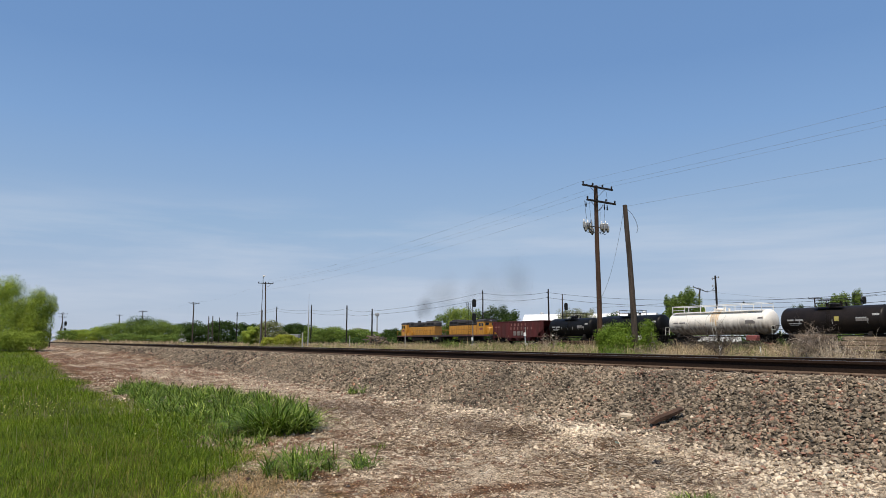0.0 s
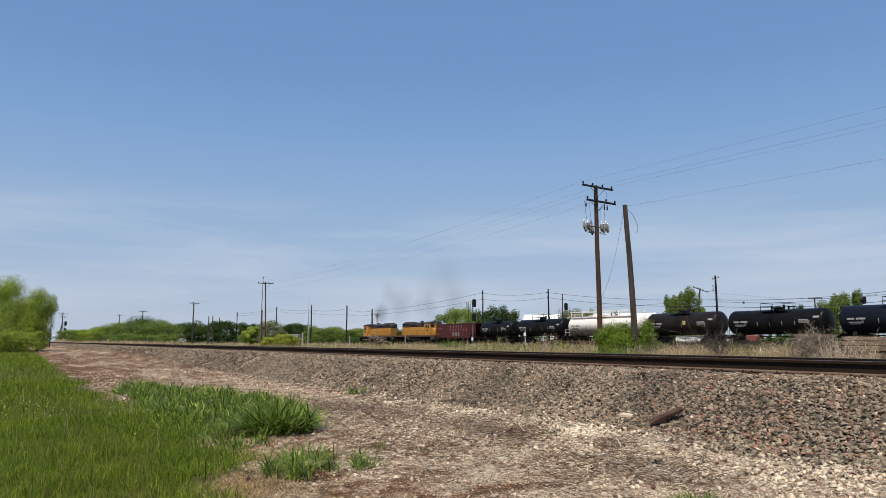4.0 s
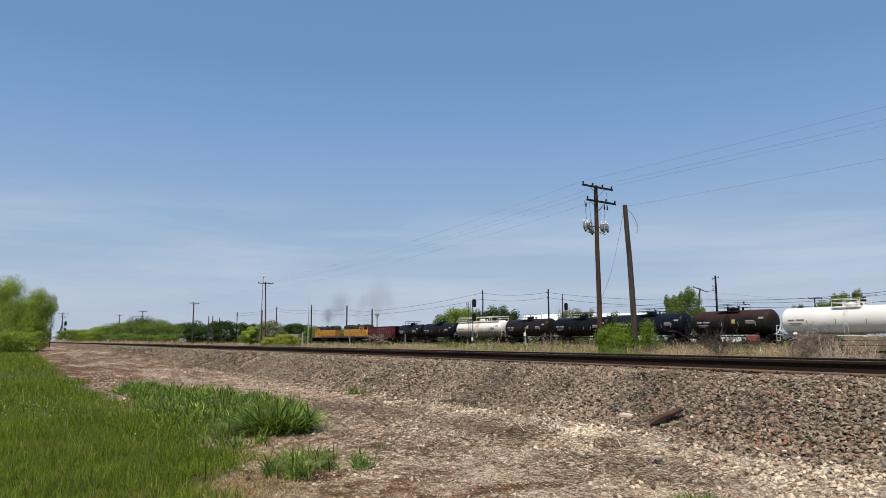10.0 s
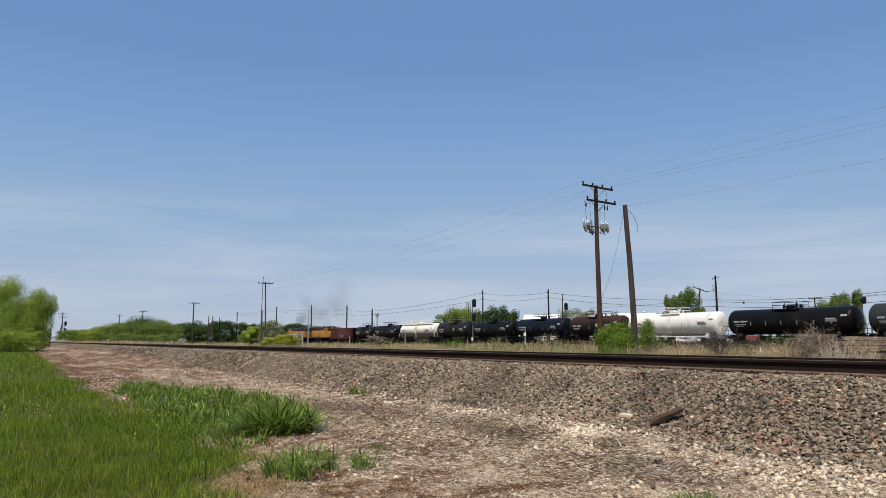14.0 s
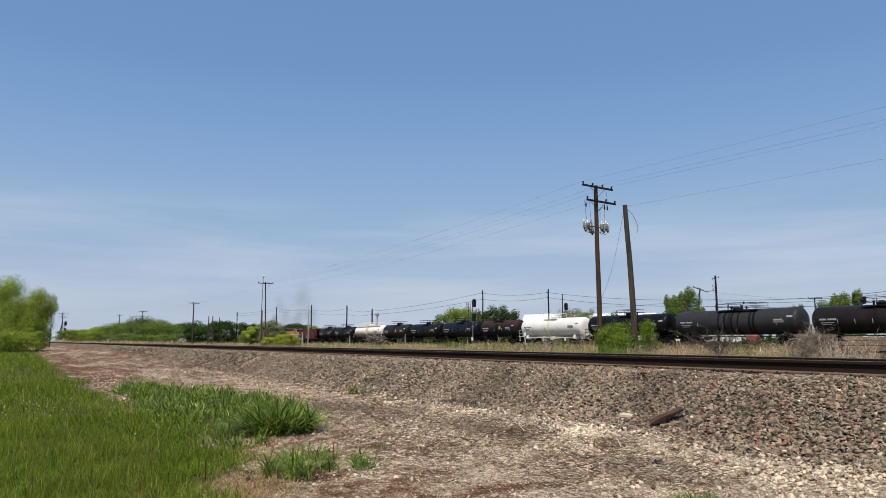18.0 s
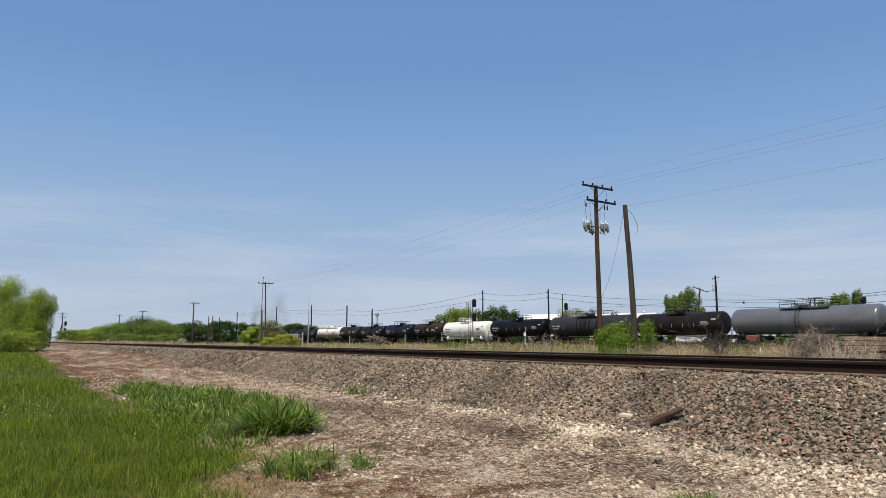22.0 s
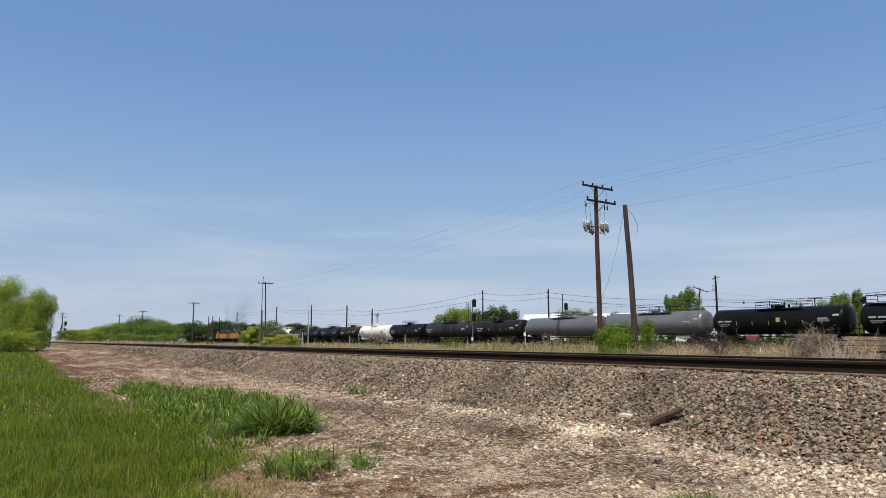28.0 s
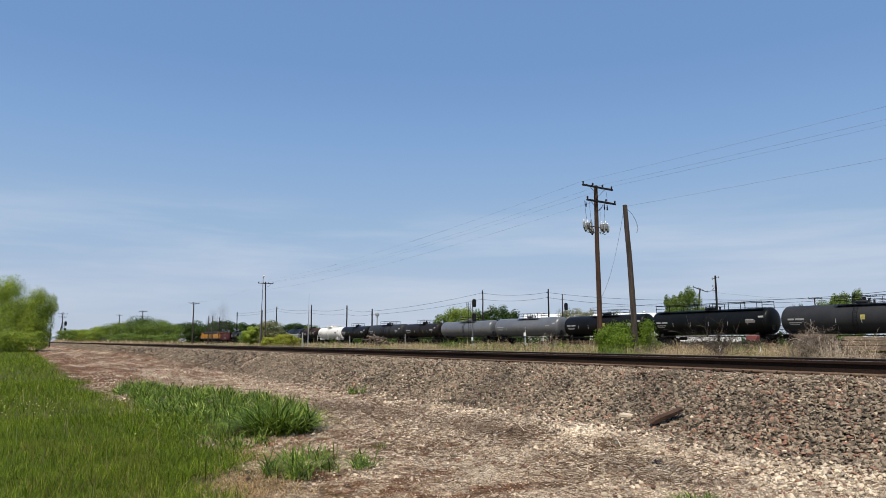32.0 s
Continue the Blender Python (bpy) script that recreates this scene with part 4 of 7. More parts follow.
P_NEAR, P_FAR = (-35.16, 34.40), (-123.92, 39.19)
P_NEXT = (2 * P_NEAR[0] - P_FAR[0], 2 * P_NEAR[1] - P_FAR[1])
ARM = radians(94)            # the arms of the near pole
TOP_NEAR, TOP_FAR = 12.11, 11.94
pole = cross_pole(P_NEAR, TOP_NEAR, ARM, "tall brown timber utility pole with two cross-arms and transformers", ((0.15, 3.1, 0.0), (1.15, 3.0, 0.35)), POLE, 0.185)
H = TOP_NEAR - ground_z(*P_NEAR)
c, s = math.cos(ARM), math.sin(ARM)
rack = Shape()
for k in (-0.95, 0.85):
    rack.tube((0, 0, H - 2.95), (c * k, s * k, H - 2.95), 0.035, n=6)
rack.wire([(c * -0.95, s * -0.95, H - 2.95), (c * -0.5, s * -0.5, H - 3.3), (0, 0, H - 3.4)], 0.025).wire([(c * 0.85, s * 0.85, H - 2.95), (c * 0.4, s * 0.4, H - 3.3), (0, 0, H - 3.4)], 0.025)
part("transformer_rack", rack, WIRE, pole)
for k, dz, rr in ((-1.02, 0.12, 0.085), (-0.86, -0.08, 0.13), (-0.64, 0.10, 0.15), (-0.42, -0.14, 0.12), (-0.22, -0.26, 0.12), (-0.30, 0.16, 0.09), (0.30, 0.02, 0.14), (0.50, -0.10, 0.10), (0.68, 0.08, 0.15), (0.90, -0.06, 0.11)):
    z0 = H - 2.95 + dz
    off = 0.24 if k < 0 else -0.20
    px_, py__ = c * k - s * off, s * k + c * off
    t = part("transformer", Shape().turned([(z0 - 0.20, rr * 0.85), (z0 - 0.17, rr), (z0 + 0.12, rr), (z0 + 0.15, rr * 1.08), (z0 + 0.18, rr * 0.8), (z0 + 0.20, 0.02)], "z", (px_, py__, 0), 14), SILVER, pole, "pale grey transformer can")
    part("bushing", Shape().turned([(z0 + 0.18, 0.03), (z0 + 0.23, 0.06), (z0 + 0.27, 0.03), (z0 + 0.32, 0.055), (z0 + 0.40, 0.02)], "z", (px_, py__, 0), 10), WHITEPAINT, t)
    part("mount", Shape().box((px_, py__, z0 - 0.24), (0.10, 0.10, 0.10), 0.02), SIGNBLACK, t)
jump = Shape()
for k in (-0.98, -0.56, 0.34, 0.76):
    jump.wire(catenary((c * k, s * k, H - 2.55), (c * (k * 1.2), s * (k * 1.2), H - 1.2), 0.16, 6), 0.010, 5)
for k in (-0.85, -0.45, 0.45, 0.8):
    jump.wire([(c * k + 0.16 * c * math.cos(w), s * k + 0.16 * s * math.cos(w), H - 3.28 + 0.14 * math.sin(w)) for w in [i * math.pi / 5 for i in range(11)]], 0.014, 5)
jump.wire(catenary((c * 0.7, s * 0.7, H - 1.25), (0, 0, H - 1.5), 0.35, 6), 0.014, 5).wire(catenary((c * 1.2, s * 1.2, H - 1.1), (c * 1.05, s * 1.05, H - 0.2), -0.1, 4), 0.01, 5)
part("jumper_wire", jump, WIRE, pole)
hang = Shape()
for k in (-0.42, 0.35, 0.47):
    hang.turned([(H - 1.62, 0.03), (H - 1.58, 0.06), (H - 1.52, 0.04), (H - 1.47, 0.06), (H - 1.40, 0.04), (H - 1.25, 0.02)], "z", (c * k * 2.45, s * k * 2.45, 0), 8)
part("hanging_insulator", hang, SIGNBLACK, pole)

stub_xy = (-31.04, 33.46)
bare_pole(stub_xy, 9.94, "thick weathered grey timber pole leaning slightly, without cross-arms", POLE2, 0.20, (-0.21, -0.33), "poles beside the track")
sz = 9.94
cable("slack cable hanging from the leaning pole", (stub_xy[0] - 0.25, stub_xy[1] - 0.45, sz - 0.35), (-35.02, 34.28, 4.05), 0.95, 0.0095)
tagged(part("overhead_wire", Shape().wire([(stub_xy[0] - 0.1, stub_xy[1] - 0.26, 9.62), (-30.92, 33.38, 9.32), (-30.75, 33.54, 8.82), (-30.68, 33.60, 8.38), (-30.74, 33.54, 8.09)], 0.014, 5), WIRE), "short loose cable end on the leaning pole", "wire", "overhead wires")

cross_pole(P_FAR, TOP_FAR, ARM, "grey timber utility pole with one cross-arm", ((0.3, 2.9),), POLE2, 0.14, lean=(-0.19, -0.31))
cross_pole(P_NEXT, TOP_NEAR - 1.8, ARM, "brown timber utility pole carrying the overhead line", ((0.15, 3.1),), POLE, 0.185)
for k in (-0.47, 0.16, 0.47):
    o = (c * k * 3.1, s * k * 3.1)
    cable("thin dark overhead power wire", (P_NEAR[0] + o[0], P_NEAR[1] + o[1], TOP_NEAR + 0.1), (P_NEXT[0] + o[0], P_NEXT[1] + o[1], TOP_NEAR - 1.7), 0.55, 0.005)
    o2 = (c * k * 2.9, s * k * 2.9)
    cable("thin dark overhead power wire", (P_NEAR[0] + o[0], P_NEAR[1] + o[1], TOP_NEAR + 0.1), (P_FAR[0] - 0.19 + o2[0], P_FAR[1] - 0.31 + o2[1], TOP_FAR - 0.05), 0.9, 0.005)
cable("thin lower overhead power wire", (stub_xy[0] - 0.21, stub_xy[1] - 0.33, sz - 0.1), (P_NEXT[0], P_NEXT[1], sz - 1.5), 0.5, 0.005)
cable("thin lower overhead power wire", (P_NEAR[0], P_NEAR[1], TOP_NEAR - 1.1), (P_FAR[0], P_FAR[1], TOP_FAR - 1.4), 0.8, 0.005)
prev = (P_FAR, TOP_FAR)
for xy, top in (((-197.33, 42.18), 11.81), ((-269.18, 40.08), 12.11), ((-339.17, 41.00), 12.97)):
    cross_pole(xy, top, ARM, "distant timber utility pole with one cross-arm", ((0.3, 2.9),), POLE2, 0.2)
    cable("thin dark overhead power wire", (*prev[0], prev[1]), (*xy, top), 0.8, 0.005)
    prev = (xy, top)
braced = cross_pole((-284.23, 15.76), 11.51, ARM, "distant timber utility pole with a leaning brace", ((0.6, 3.0), (1.7, 2.6)), POLE2, 0.2)
part("brace", Shape().tube((-0.9, -1.5, -0.3), (0, 0, 7.2), 0.15, 0.13, 8), POLE2, braced)
cross_pole((-82.75, 104.25), 10.64, radians(58), "crooked leaning utility pole with one tilted cross-arm", ((0.2, 2.8),), POLE2, 0.17, False, lean=(0.9, 0.7), tilt=-20)
cross_pole((-85.41, 147.05), 10.56, radians(60), "distant utility pole with one cross-arm behind the trees", ((0.2, 3.0),), POLE2, 0.17)

cable("thick dark cable between distant poles", (-81.6, 105.1, 10.2), (*(-85.41, 147.05), 10.20), 0.3, 0.012)
cable("slack service wire between two poles", (-81.3, 105.3, 10.1), (-62.83, 84.0, 8.9), 0.35, 0.02)
cable("thick dark cable behind the trees", (*(-85.41, 147.05), 10.32), (*(-73.14, 166.88), 12.39), 0.5, 0.035)
cable("thick dark cable between distant poles", (*(-82.25, 104.64), 8.60), (*(-92.21, 88.54), 7.19), 0.2, 0.02)
ball_xy = (-62.32, 89.33)
ball = part("wire_ball", Shape().turned([(-0.16, 0.02), (-0.12, 0.11), (0, 0.16), (0.12, 0.11), (0.16, 0.02)], "z", (0, 0, 0), 12), SIGNBLACK, None, "", pose(*ball_xy, 6.73))
tagged(ball, "small black ball hung on a cable", "wire ball")
cable("thick dark cable carrying a black ball", (*(-64.36, 86.04), 6.89), (*(-52.15, 105.77), 7.95), 0.6, 0.024, 20)

# dark poles behind the train with two sagging wires
prev = None
for xy, top, w0, w1 in (((-36.27, 84.00), 8.17, 7.07, 5.97), ((-62.83, 84.00), 10.41, 6.99, 6.05),
                        ((-98.85, 84.00), 10.78, 10.15, 9.21), ((-119.88, 84.00), 11.87, 11.27, 9.97),
                        ((-172.61, 84.00), 10.01, 9.40, 8.47), ((-189.54, 84.00), 11.67, 10.67, 9.18),
                        ((-218.03, 84.00), 13.08, 11.41, 10.49), ((-253.49, 84.00), 14.01, 13.38, 12.54), ((-306.68, 84.00), 13.77, 13.27, 12.29)):
    r = 0.17 if xy[0] > -160 else 0.24
    bp_ = bare_pole(xy, top, "dark tarred timber pole behind the railway", DARKPOLE, r)
    if top == 10.41:
        for dz, k in ((0.25, 1), (0.45, -1), (1.5, -1), (2.1, -1)):
            part("side_bracket", Shape().tube((0, 0, top - dz - ground_z(*xy)), (k * 0.25, k * 0.30, top - dz + 0.05 - ground_z(*xy)), 0.035, n=6), SIGNBLACK, bp_)
            part("insulator", Shape().turned([(top - dz - 0.12 - ground_z(*xy), 0.05), (top - dz + 0.05 - ground_z(*xy), 0.10), (top - dz + 0.2 - ground_z(*xy), 0.06)], "z", (k * 0.27, k * 0.33, 0), 8), SILVER, bp_)
    for w in (w0, w1):
        part("bracket", Shape().box((0, -0.22, w - ground_z(*xy)), (0.12, 0.3, 0.14), 0.02), SIGNBLACK, bp_)
    if prev:
        for p0, q0 in ((prev[1], w0), (prev[2], w1)):
            cable("thin sagging dark communication wire", (prev[0][0], prev[0][1] - 0.3, p0), (xy[0], xy[1] - 0.3, q0), 0.5, 0.028 if xy[0] > -160 else 0.03)
    prev = (xy, w0, w1)
bare_pole((-98.82, 87.37), 9.95, "slim grey pole behind the railway", POLE2, 0.13)
for px in ((-154.01, 36.17), (-153.56, 36.89)):
    bare_pole(px, 6.56, "short grey timber pole among the bushes", POLE2, 0.13)
bare_pole((-254.66, 63.55), 9.69, "short dark pole among the trees", DARKPOLE, 0.15)

lamp_xy = (-122.36, 37.90)
lamp = thing("street_lamp", "slim grey lamp pole with a white lamp head", "street lamp", pose(*lamp_xy, ground_z(*lamp_xy)))
lh = 12.79 - ground_z(*lamp_xy)
part("shaft", Shape().tube((-0.12, -0.2, -0.3), (0, 0, lh), 0.085, 0.05, 10), GREY, lamp)
part("lamp_head", Shape().box((0.15, 0.1, lh + 0.05), (0.55, 0.4, 0.28), 0.08), WHITEPAINT, lamp, "white lamp head")
bare_pole((-122.37, 37.89), 6.74, "short grey pole beside the lamp", POLE2, 0.13)
mast_xy = (-114.20, 43.49)
mast = thing("antenna_mast", "thin grey antenna mast with a spike top", "antenna mast", pose(*mast_xy, ground_z(*mast_xy)))
mh = 9.28 - ground_z(*mast_xy)
part("shaft", Shape().tube((0, 0, -0.2), (0, 0, mh * 0.62), 0.09, 0.07, 10), SILVER, mast)
part("spike", Shape().tube((0, 0, mh * 0.62), (0, 0, mh), 0.045, 0.03, 8), SILVER, mast)
tw_xy = (-377.99, 187.32)
tower = thing("cell_tower", "distant grey cell tower with antenna panels", "cell tower", pose(*tw_xy, 0.5))
th = 17.47
part("shaft", Shape().tube((0, 0, 0), (0, 0, th), 0.5, 0.35, 10), SILVER, tower)
for k in range(4):
    w = k * math.pi / 2
    part("antenna_panel", Shape().box((0.95 * math.cos(w), 0.95 * math.sin(w), th - 0.9), (0.5, 0.5, 2.0), 0.1), SILVER, tower)
part("ring", Shape().box((0, 0, th - 1.0), (2.0, 2.0, 0.2), 0.05), SILVER, tower)


# ---- signals ----
def signal(xy, heads, top, label, ladder=True, r=0.08, scale=1.0):
    """A colour-light signal: mast, round-topped heads with hoods, ladder and cabinet base."""
    gz = ground_z(*xy)
    g = thing("railway_signal", label, "railway signal", pose(*xy, gz), "railway signals")
    part("mast", Shape().tube((0, 0, -0.1), (0, 0, top - gz), r, r * 0.85, 12), GREY, g, "dull grey mast")
    m = Matrix.Rotation(radians(75), 4, "Z")
    for z in heads:
        zz = z - gz
        body = [(-0.30, -0.62), (0.30, -0.62), (0.38, -0.45), (0.38, 0.45), (0.22, 0.66), (-0.22, 0.66), (-0.38, 0.45), (-0.38, -0.45)]
        hd = Shape().prism([(0.05 + p[0] * scale * 0.85, zz + p[1] * scale) for p in body], -0.06, 0.10)
        hd.v = [tuple(m @ Vector((v[0] + 0.12, v[1] - 0.2, v[2]))) for v in hd.v]
        h = part("signal_head", hd, SIGNBLACK, g, "black signal head")
        for k in (-0.38, 0.0, 0.38):
            hood = Shape().turned([(0.10, 0.15), (0.12, 0.17), (0.36, 0.17), (0.36, 0.15)], "y", (0.17, -0.2, zz + k * scale), 12)
            hood.v = [tuple(m @ Vector(v)) for v in hood.v]
            part("hood", hood, SIGNBLACK, h)
        bk = Shape().box((0, 0, 0), (0.22, 0.34, 0.30), 0.04, m)
        part("bracket", bk, SIGNBLACK, g, at=pose(0, 0, zz))
    if ladder:
        lad = Shape()
        for dx in (-0.32, -0.68):
            lad.tube((dx, 0, 0), (dx, 0, top - gz - 0.4), 0.025, n=6)
        for k in range(int((top - gz - 0.5) / 0.32)):
            lad.tube((-0.32, 0, 0.3 + 0.32 * k), (-0.68, 0, 0.3 + 0.32 * k), 0.018, n=5)
        lad.v = [tuple(m @ Vector(v)) for v in lad.v]
        part("ladder", lad, UNDER, g)
        for z in heads:
            pl = Shape().box((-0.5, 0, z - gz - 0.75), (0.8, 0.7, 0.05), 0.01)
            pl.v = [tuple(m @ Vector(v)) for v in pl.v]
            part("platform", pl, UNDER, g)
            hr = railing([(-0.9, -0.3, z - gz - 0.72), (-0.9, 0.3, z - gz - 0.72)], [(-0.9, -0.3, z - gz - 0.72), (-0.9, 0.3, z - gz - 0.72)], 0.9, 0.02)
            hr.v = [tuple(m @ Vector(v)) for v in hr.v]
            part("cage_rail", hr, UNDER, g)
    part("base", Shape().box((0, 0, 0.1), (0.5, 0.5, 0.5), 0.03), CONCRETE, g)
    part("junction_box", Shape().box((0.02, -0.12, 1.1), (0.25, 0.2, 0.5), 0.02), WHITEPAINT, g)
    return g


signal((-89.42, 60.74), (7.08, 4.90), 7.60, "two-headed black railway signal on a dull grey mast with ladder", True, 0.08, 0.95)
signal((-97.08, 86.37), (7.54,), 8.05, "single-headed black railway signal behind the train", False)
signal((-42.70, 83.03), (5.89,), 6.54, "black railway signal head behind the train", False, 0.07, 0.62)
signal((-238.31, 13.96), (6.48, 4.46), 7.16, "distant two-headed railway signal", True)


# ---- plants ----
def leaf_mesh(name, pts, size, mat, seed, up=0.3, out=None, simple=False):
    """Pointed leaves at the points, of two triangles or, far off, one. out: the way that each leaf faces, roughly."""
    rs = np.random.RandomState(seed)
    n = len(pts)
    nrm = rs.normal(size=(n, 3)) + np.array([0, 0, up * 3]) if out is None else out + rs.normal(size=(n, 3)) * (0.26 if simple else 0.36) + np.array([0, 0, 0.25])
    d = np.cross(nrm, rs.normal(size=(n, 3)))
    d /= np.linalg.norm(d, axis=1, keepdims=True) + 1e-9
    side = np.cross(d, nrm)
    side /= np.linalg.norm(side, axis=1, keepdims=True) + 1e-9
    s = size * rs.uniform(0.5, 1.35, (n, 1))
    a, b = pts - d * s * 0.5, pts + d * s * 0.5
    l, r = pts + side * s * 0.36, pts - side * s * 0.36 + rs.normal(size=(n, 3)) * s * 0.1
    if simple:
        return raw(name, np.stack([a - side * s * 0.25, pts + side * s * 0.55, b - side * s * 0.25], 1).reshape(-1, 3), np.arange(3 * n).reshape(n, 3), mat)
    v = np.stack([a, l, b, r], 1).reshape(-1, 3)
    f = np.arange(4 * n).reshape(n, 4)
    return raw(name, v, f, mat)


def limb(s, p, d, length, r, depth, rnd, tips):
    q, dd, pts = p, d, [p]
    for k in range(3):
        dd = (dd + Vector((rnd.uniform(-0.25, 0.25), rnd.uniform(-0.25, 0.25), rnd.uniform(-0.05, 0.2)))).normalized()
        e = q + dd * length / 3
        pts.append(e)
        q = e
    s.run(pts, [r, r * 0.78, r * 0.56, r * 0.36], 6)
    tips.append(q)
    if depth > 0:
        for k in range(3):
            w = rnd.uniform(0, 2 * math.pi)
            nd = (dd * 0.8 + Vector((math.cos(w), math.sin(w), rnd.uniform(0.1, 0.5))) * 0.8).normalized()
            limb(s, q, nd, length * rnd.uniform(0.6, 0.8), r * 0.42, depth - 1, rnd, tips)


def tree(xy, top, width, mat, label, seed, leaves=2500, size=0.35, trunk=0.3, name="tree", lobes=9, gaps=0.25, z0=None, group="", depth=None, lobe=0.27):
    """A tapered trunk with limbs and a crown of leaf clumps. trunk: share of the height that is bare."""
    rnd, rs = random.Random(seed), np.random.RandomState(seed)
    gz = ground_z(*xy) if z0 is None else z0
    h = top - gz
    t = thing(name, label, name.replace("_", " "), pose(*xy, gz), group)
    s, tips = Shape(), []
    depth = depth or width
    stems = 1 if name == "tree" else 4
    for k in range(stems):
        w = rnd.uniform(0, 6.28)
        d = Vector((math.cos(w) * 0.35 * (stems > 1), math.sin(w) * 0.35 * (stems > 1), 1)).normalized()
        limb(s, Vector((0.15 * k, 0, -0.2)), d, h * max(0.3, trunk + 0.1), h * (0.028 if stems == 1 else 0.012), 2 if math.hypot(*xy) < 120 else 1, rnd, tips)
    part("trunk", s, BARK, t)
    pts, outs = [], []
    cz, hz = h * (trunk + (1 - trunk) / 2), h * (1 - trunk) / 2
    per = leaves // lobes
    for k in range(lobes):
        w = 2.4 * k + rnd.uniform(-0.3, 0.3)
        rr = rnd.uniform(0.25, 0.89 - lobe) if k else 0.0
        zz = (-0.85 + 1.6 * k / lobes + rnd.uniform(-0.12, 0.12)) if k else 0.55
        squeeze = 1.0 if zz < 0 else math.sqrt(max(0.1, 1 - zz * zz))
        c0 = np.array([math.cos(w) * rr * width / 2 * squeeze, math.sin(w) * rr * depth / 2 * squeeze, cz + zz * hz * 0.75])
        rad = np.array([width * lobe, depth * lobe, hz * lobe * 1.5]) * rnd.uniform(0.75, 1.2)
        u = rs.normal(size=(per, 3))
        u /= np.linalg.norm(u, axis=1, keepdims=True)
        q = c0 + u * rad * (rs.uniform(0.15, 1.0, (per, 1)) ** 0.45)
        wob = np.sin(q[:, 0] * 2.1 / size * 0.35 + seed) * np.sin(q[:, 1] * 1.7 / size * 0.35) * np.sin(q[:, 2] * 1.9 / size * 0.35 + k)
        ok = wob > -1 + gaps * 2 - 0.55 + rs.uniform(-0.3, 0.3, per)
        pts.append(q[ok])
        outs.append(u[ok])
    pts, outs = np.concatenate(pts), np.concatenate(outs)
    for ax, half in ((0, width / 2), (1, depth / 2)):
        pts[:, ax] *= half / np.percentile(np.abs(pts[:, ax]), 98.5)
    pts[:, 2] = 0.05 + (pts[:, 2] - pts[:, 2].min()) * (h - 0.05) / np.ptp(pts[:, 2])
    if name == "tree" and trunk > 0.1:
        pts[:, 2] = h * trunk + pts[:, 2] * (1 - trunk)
    part("crown", leaf_mesh("crown", pts, size, mat, seed, 0.3, outs, math.hypot(*xy) > 120), None, t)
    return t


tree((-103.78, -0.48), 9.80, 8.5, LEAF_FRESH, "fresh green broadleaf tree at the meadow edge", 11, 24000, 0.155, 0.05, lobes=34, depth=5.5, lobe=0.17)
tree((-99.30, 2.95), 8.13, 4.4, LEAF_FRESH, "fresh green young broadleaf tree at the meadow edge", 12, 17000, 0.15, 0.03, lobes=30, depth=3.6, lobe=0.18)
tree((-95.63, -2.52), 6.67, 6.5, LEAF_FRESH, "fresh green broadleaf bush at the meadow edge", 13, 11000, 0.16, 0.02, "bush", 16)
tree((-93.94, 0.22), 2.5, 5.5, LEAF_FRESH, "low green bush under the trees", 14, 8000, 0.16, 0.0, "bush", 14)
tree((-97.00, 2.88), 2.5, 2.2, LEAF_FRESH, "low green bush under the trees", 15, 4500, 0.15, 0.0, "bush")
tree((-101.42, 1.43), 6.44, 4.5, LEAF_FRESH, "fresh green broadleaf bush between the trees", 16, 9000, 0.16, 0.0, "bush", 16)
# bushes beyond the near track
def grow(seed, rows):
    """Trees and bushes along the railway: (place, top, width, leaves, kind)."""
    for k, (xy, top, w, mat, nm) in enumerate(rows, seed):
        tall = nm == "tree"
        sparse = mat is LEAF_GREY
        tree(xy, top, w, mat, ("leafy green tree behind the railway" if tall else "rounded green bush beside the railway") if not sparse else "sparse grey-green scrub tree", k,
             (5200 if tall else 3000) if sparse else (11000 if xy[0] > -120 else 5200) if tall else 6000, (0.50 if xy[0] < -250 else 0.30) if xy[0] < -120 else 0.19 if sparse else 0.22, 0.02, nm, 22, 0.42 if sparse else 0.10 if tall and xy[0] > -120 else 0.3, group="trees and bushes along the railway", lobe=0.17 if tall else 0.2)


grow(21, (((-225.94, 14.94), 4.63, 8, LEAF_MID, "bush"), ((-223.82, 18.37), 4.63, 9, LEAF_FRESH, "bush"), ((-221.45, 22.20), 5.59, 10, LEAF_FRESH, "bush"), ((-219.16, 25.90), 6.88, 11, LEAF_MID, "bush"), ((-222.47, 30.06), 7.68, 12, LEAF_MID, "bush"), ((-220.82, 32.73), 8.84, 10, LEAF_DARK, "bush"), ((-213.48, 35.08), 7.68, 11, LEAF_MID, "bush"), ((-211.61, 38.09), 6.72, 9, LEAF_MID, "bush"), ((-206.59, 27.21), 3.39, 9, LEAF_MID, "bush"), ((-201.36, 35.67), 3.09, 8, LEAF_MID, "bush")))
grow(31, (((-345.25, 69.19), 10.54, 13, LEAF_DARK, "tree"), ((-342.31, 73.93), 11.33, 12, LEAF_DARK, "tree"), ((-338.26, 80.49), 10.27, 13, LEAF_DARK, "tree"), ((-334.90, 85.91), 11.07, 11, LEAF_DARK, "tree"), ((-340.87, 95.27), 10.54, 12, LEAF_DARK, "tree"), ((-337.84, 100.16), 10.00, 10, LEAF_DARK, "tree"), ((-288.69, 103.59), 9.21, 8, LEAF_DARK, "tree"), ((-309.56, 107.86), 8.97, 8, LEAF_DARK, "tree"), ((-305.76, 114.00), 8.97, 8, LEAF_DARK, "tree")))
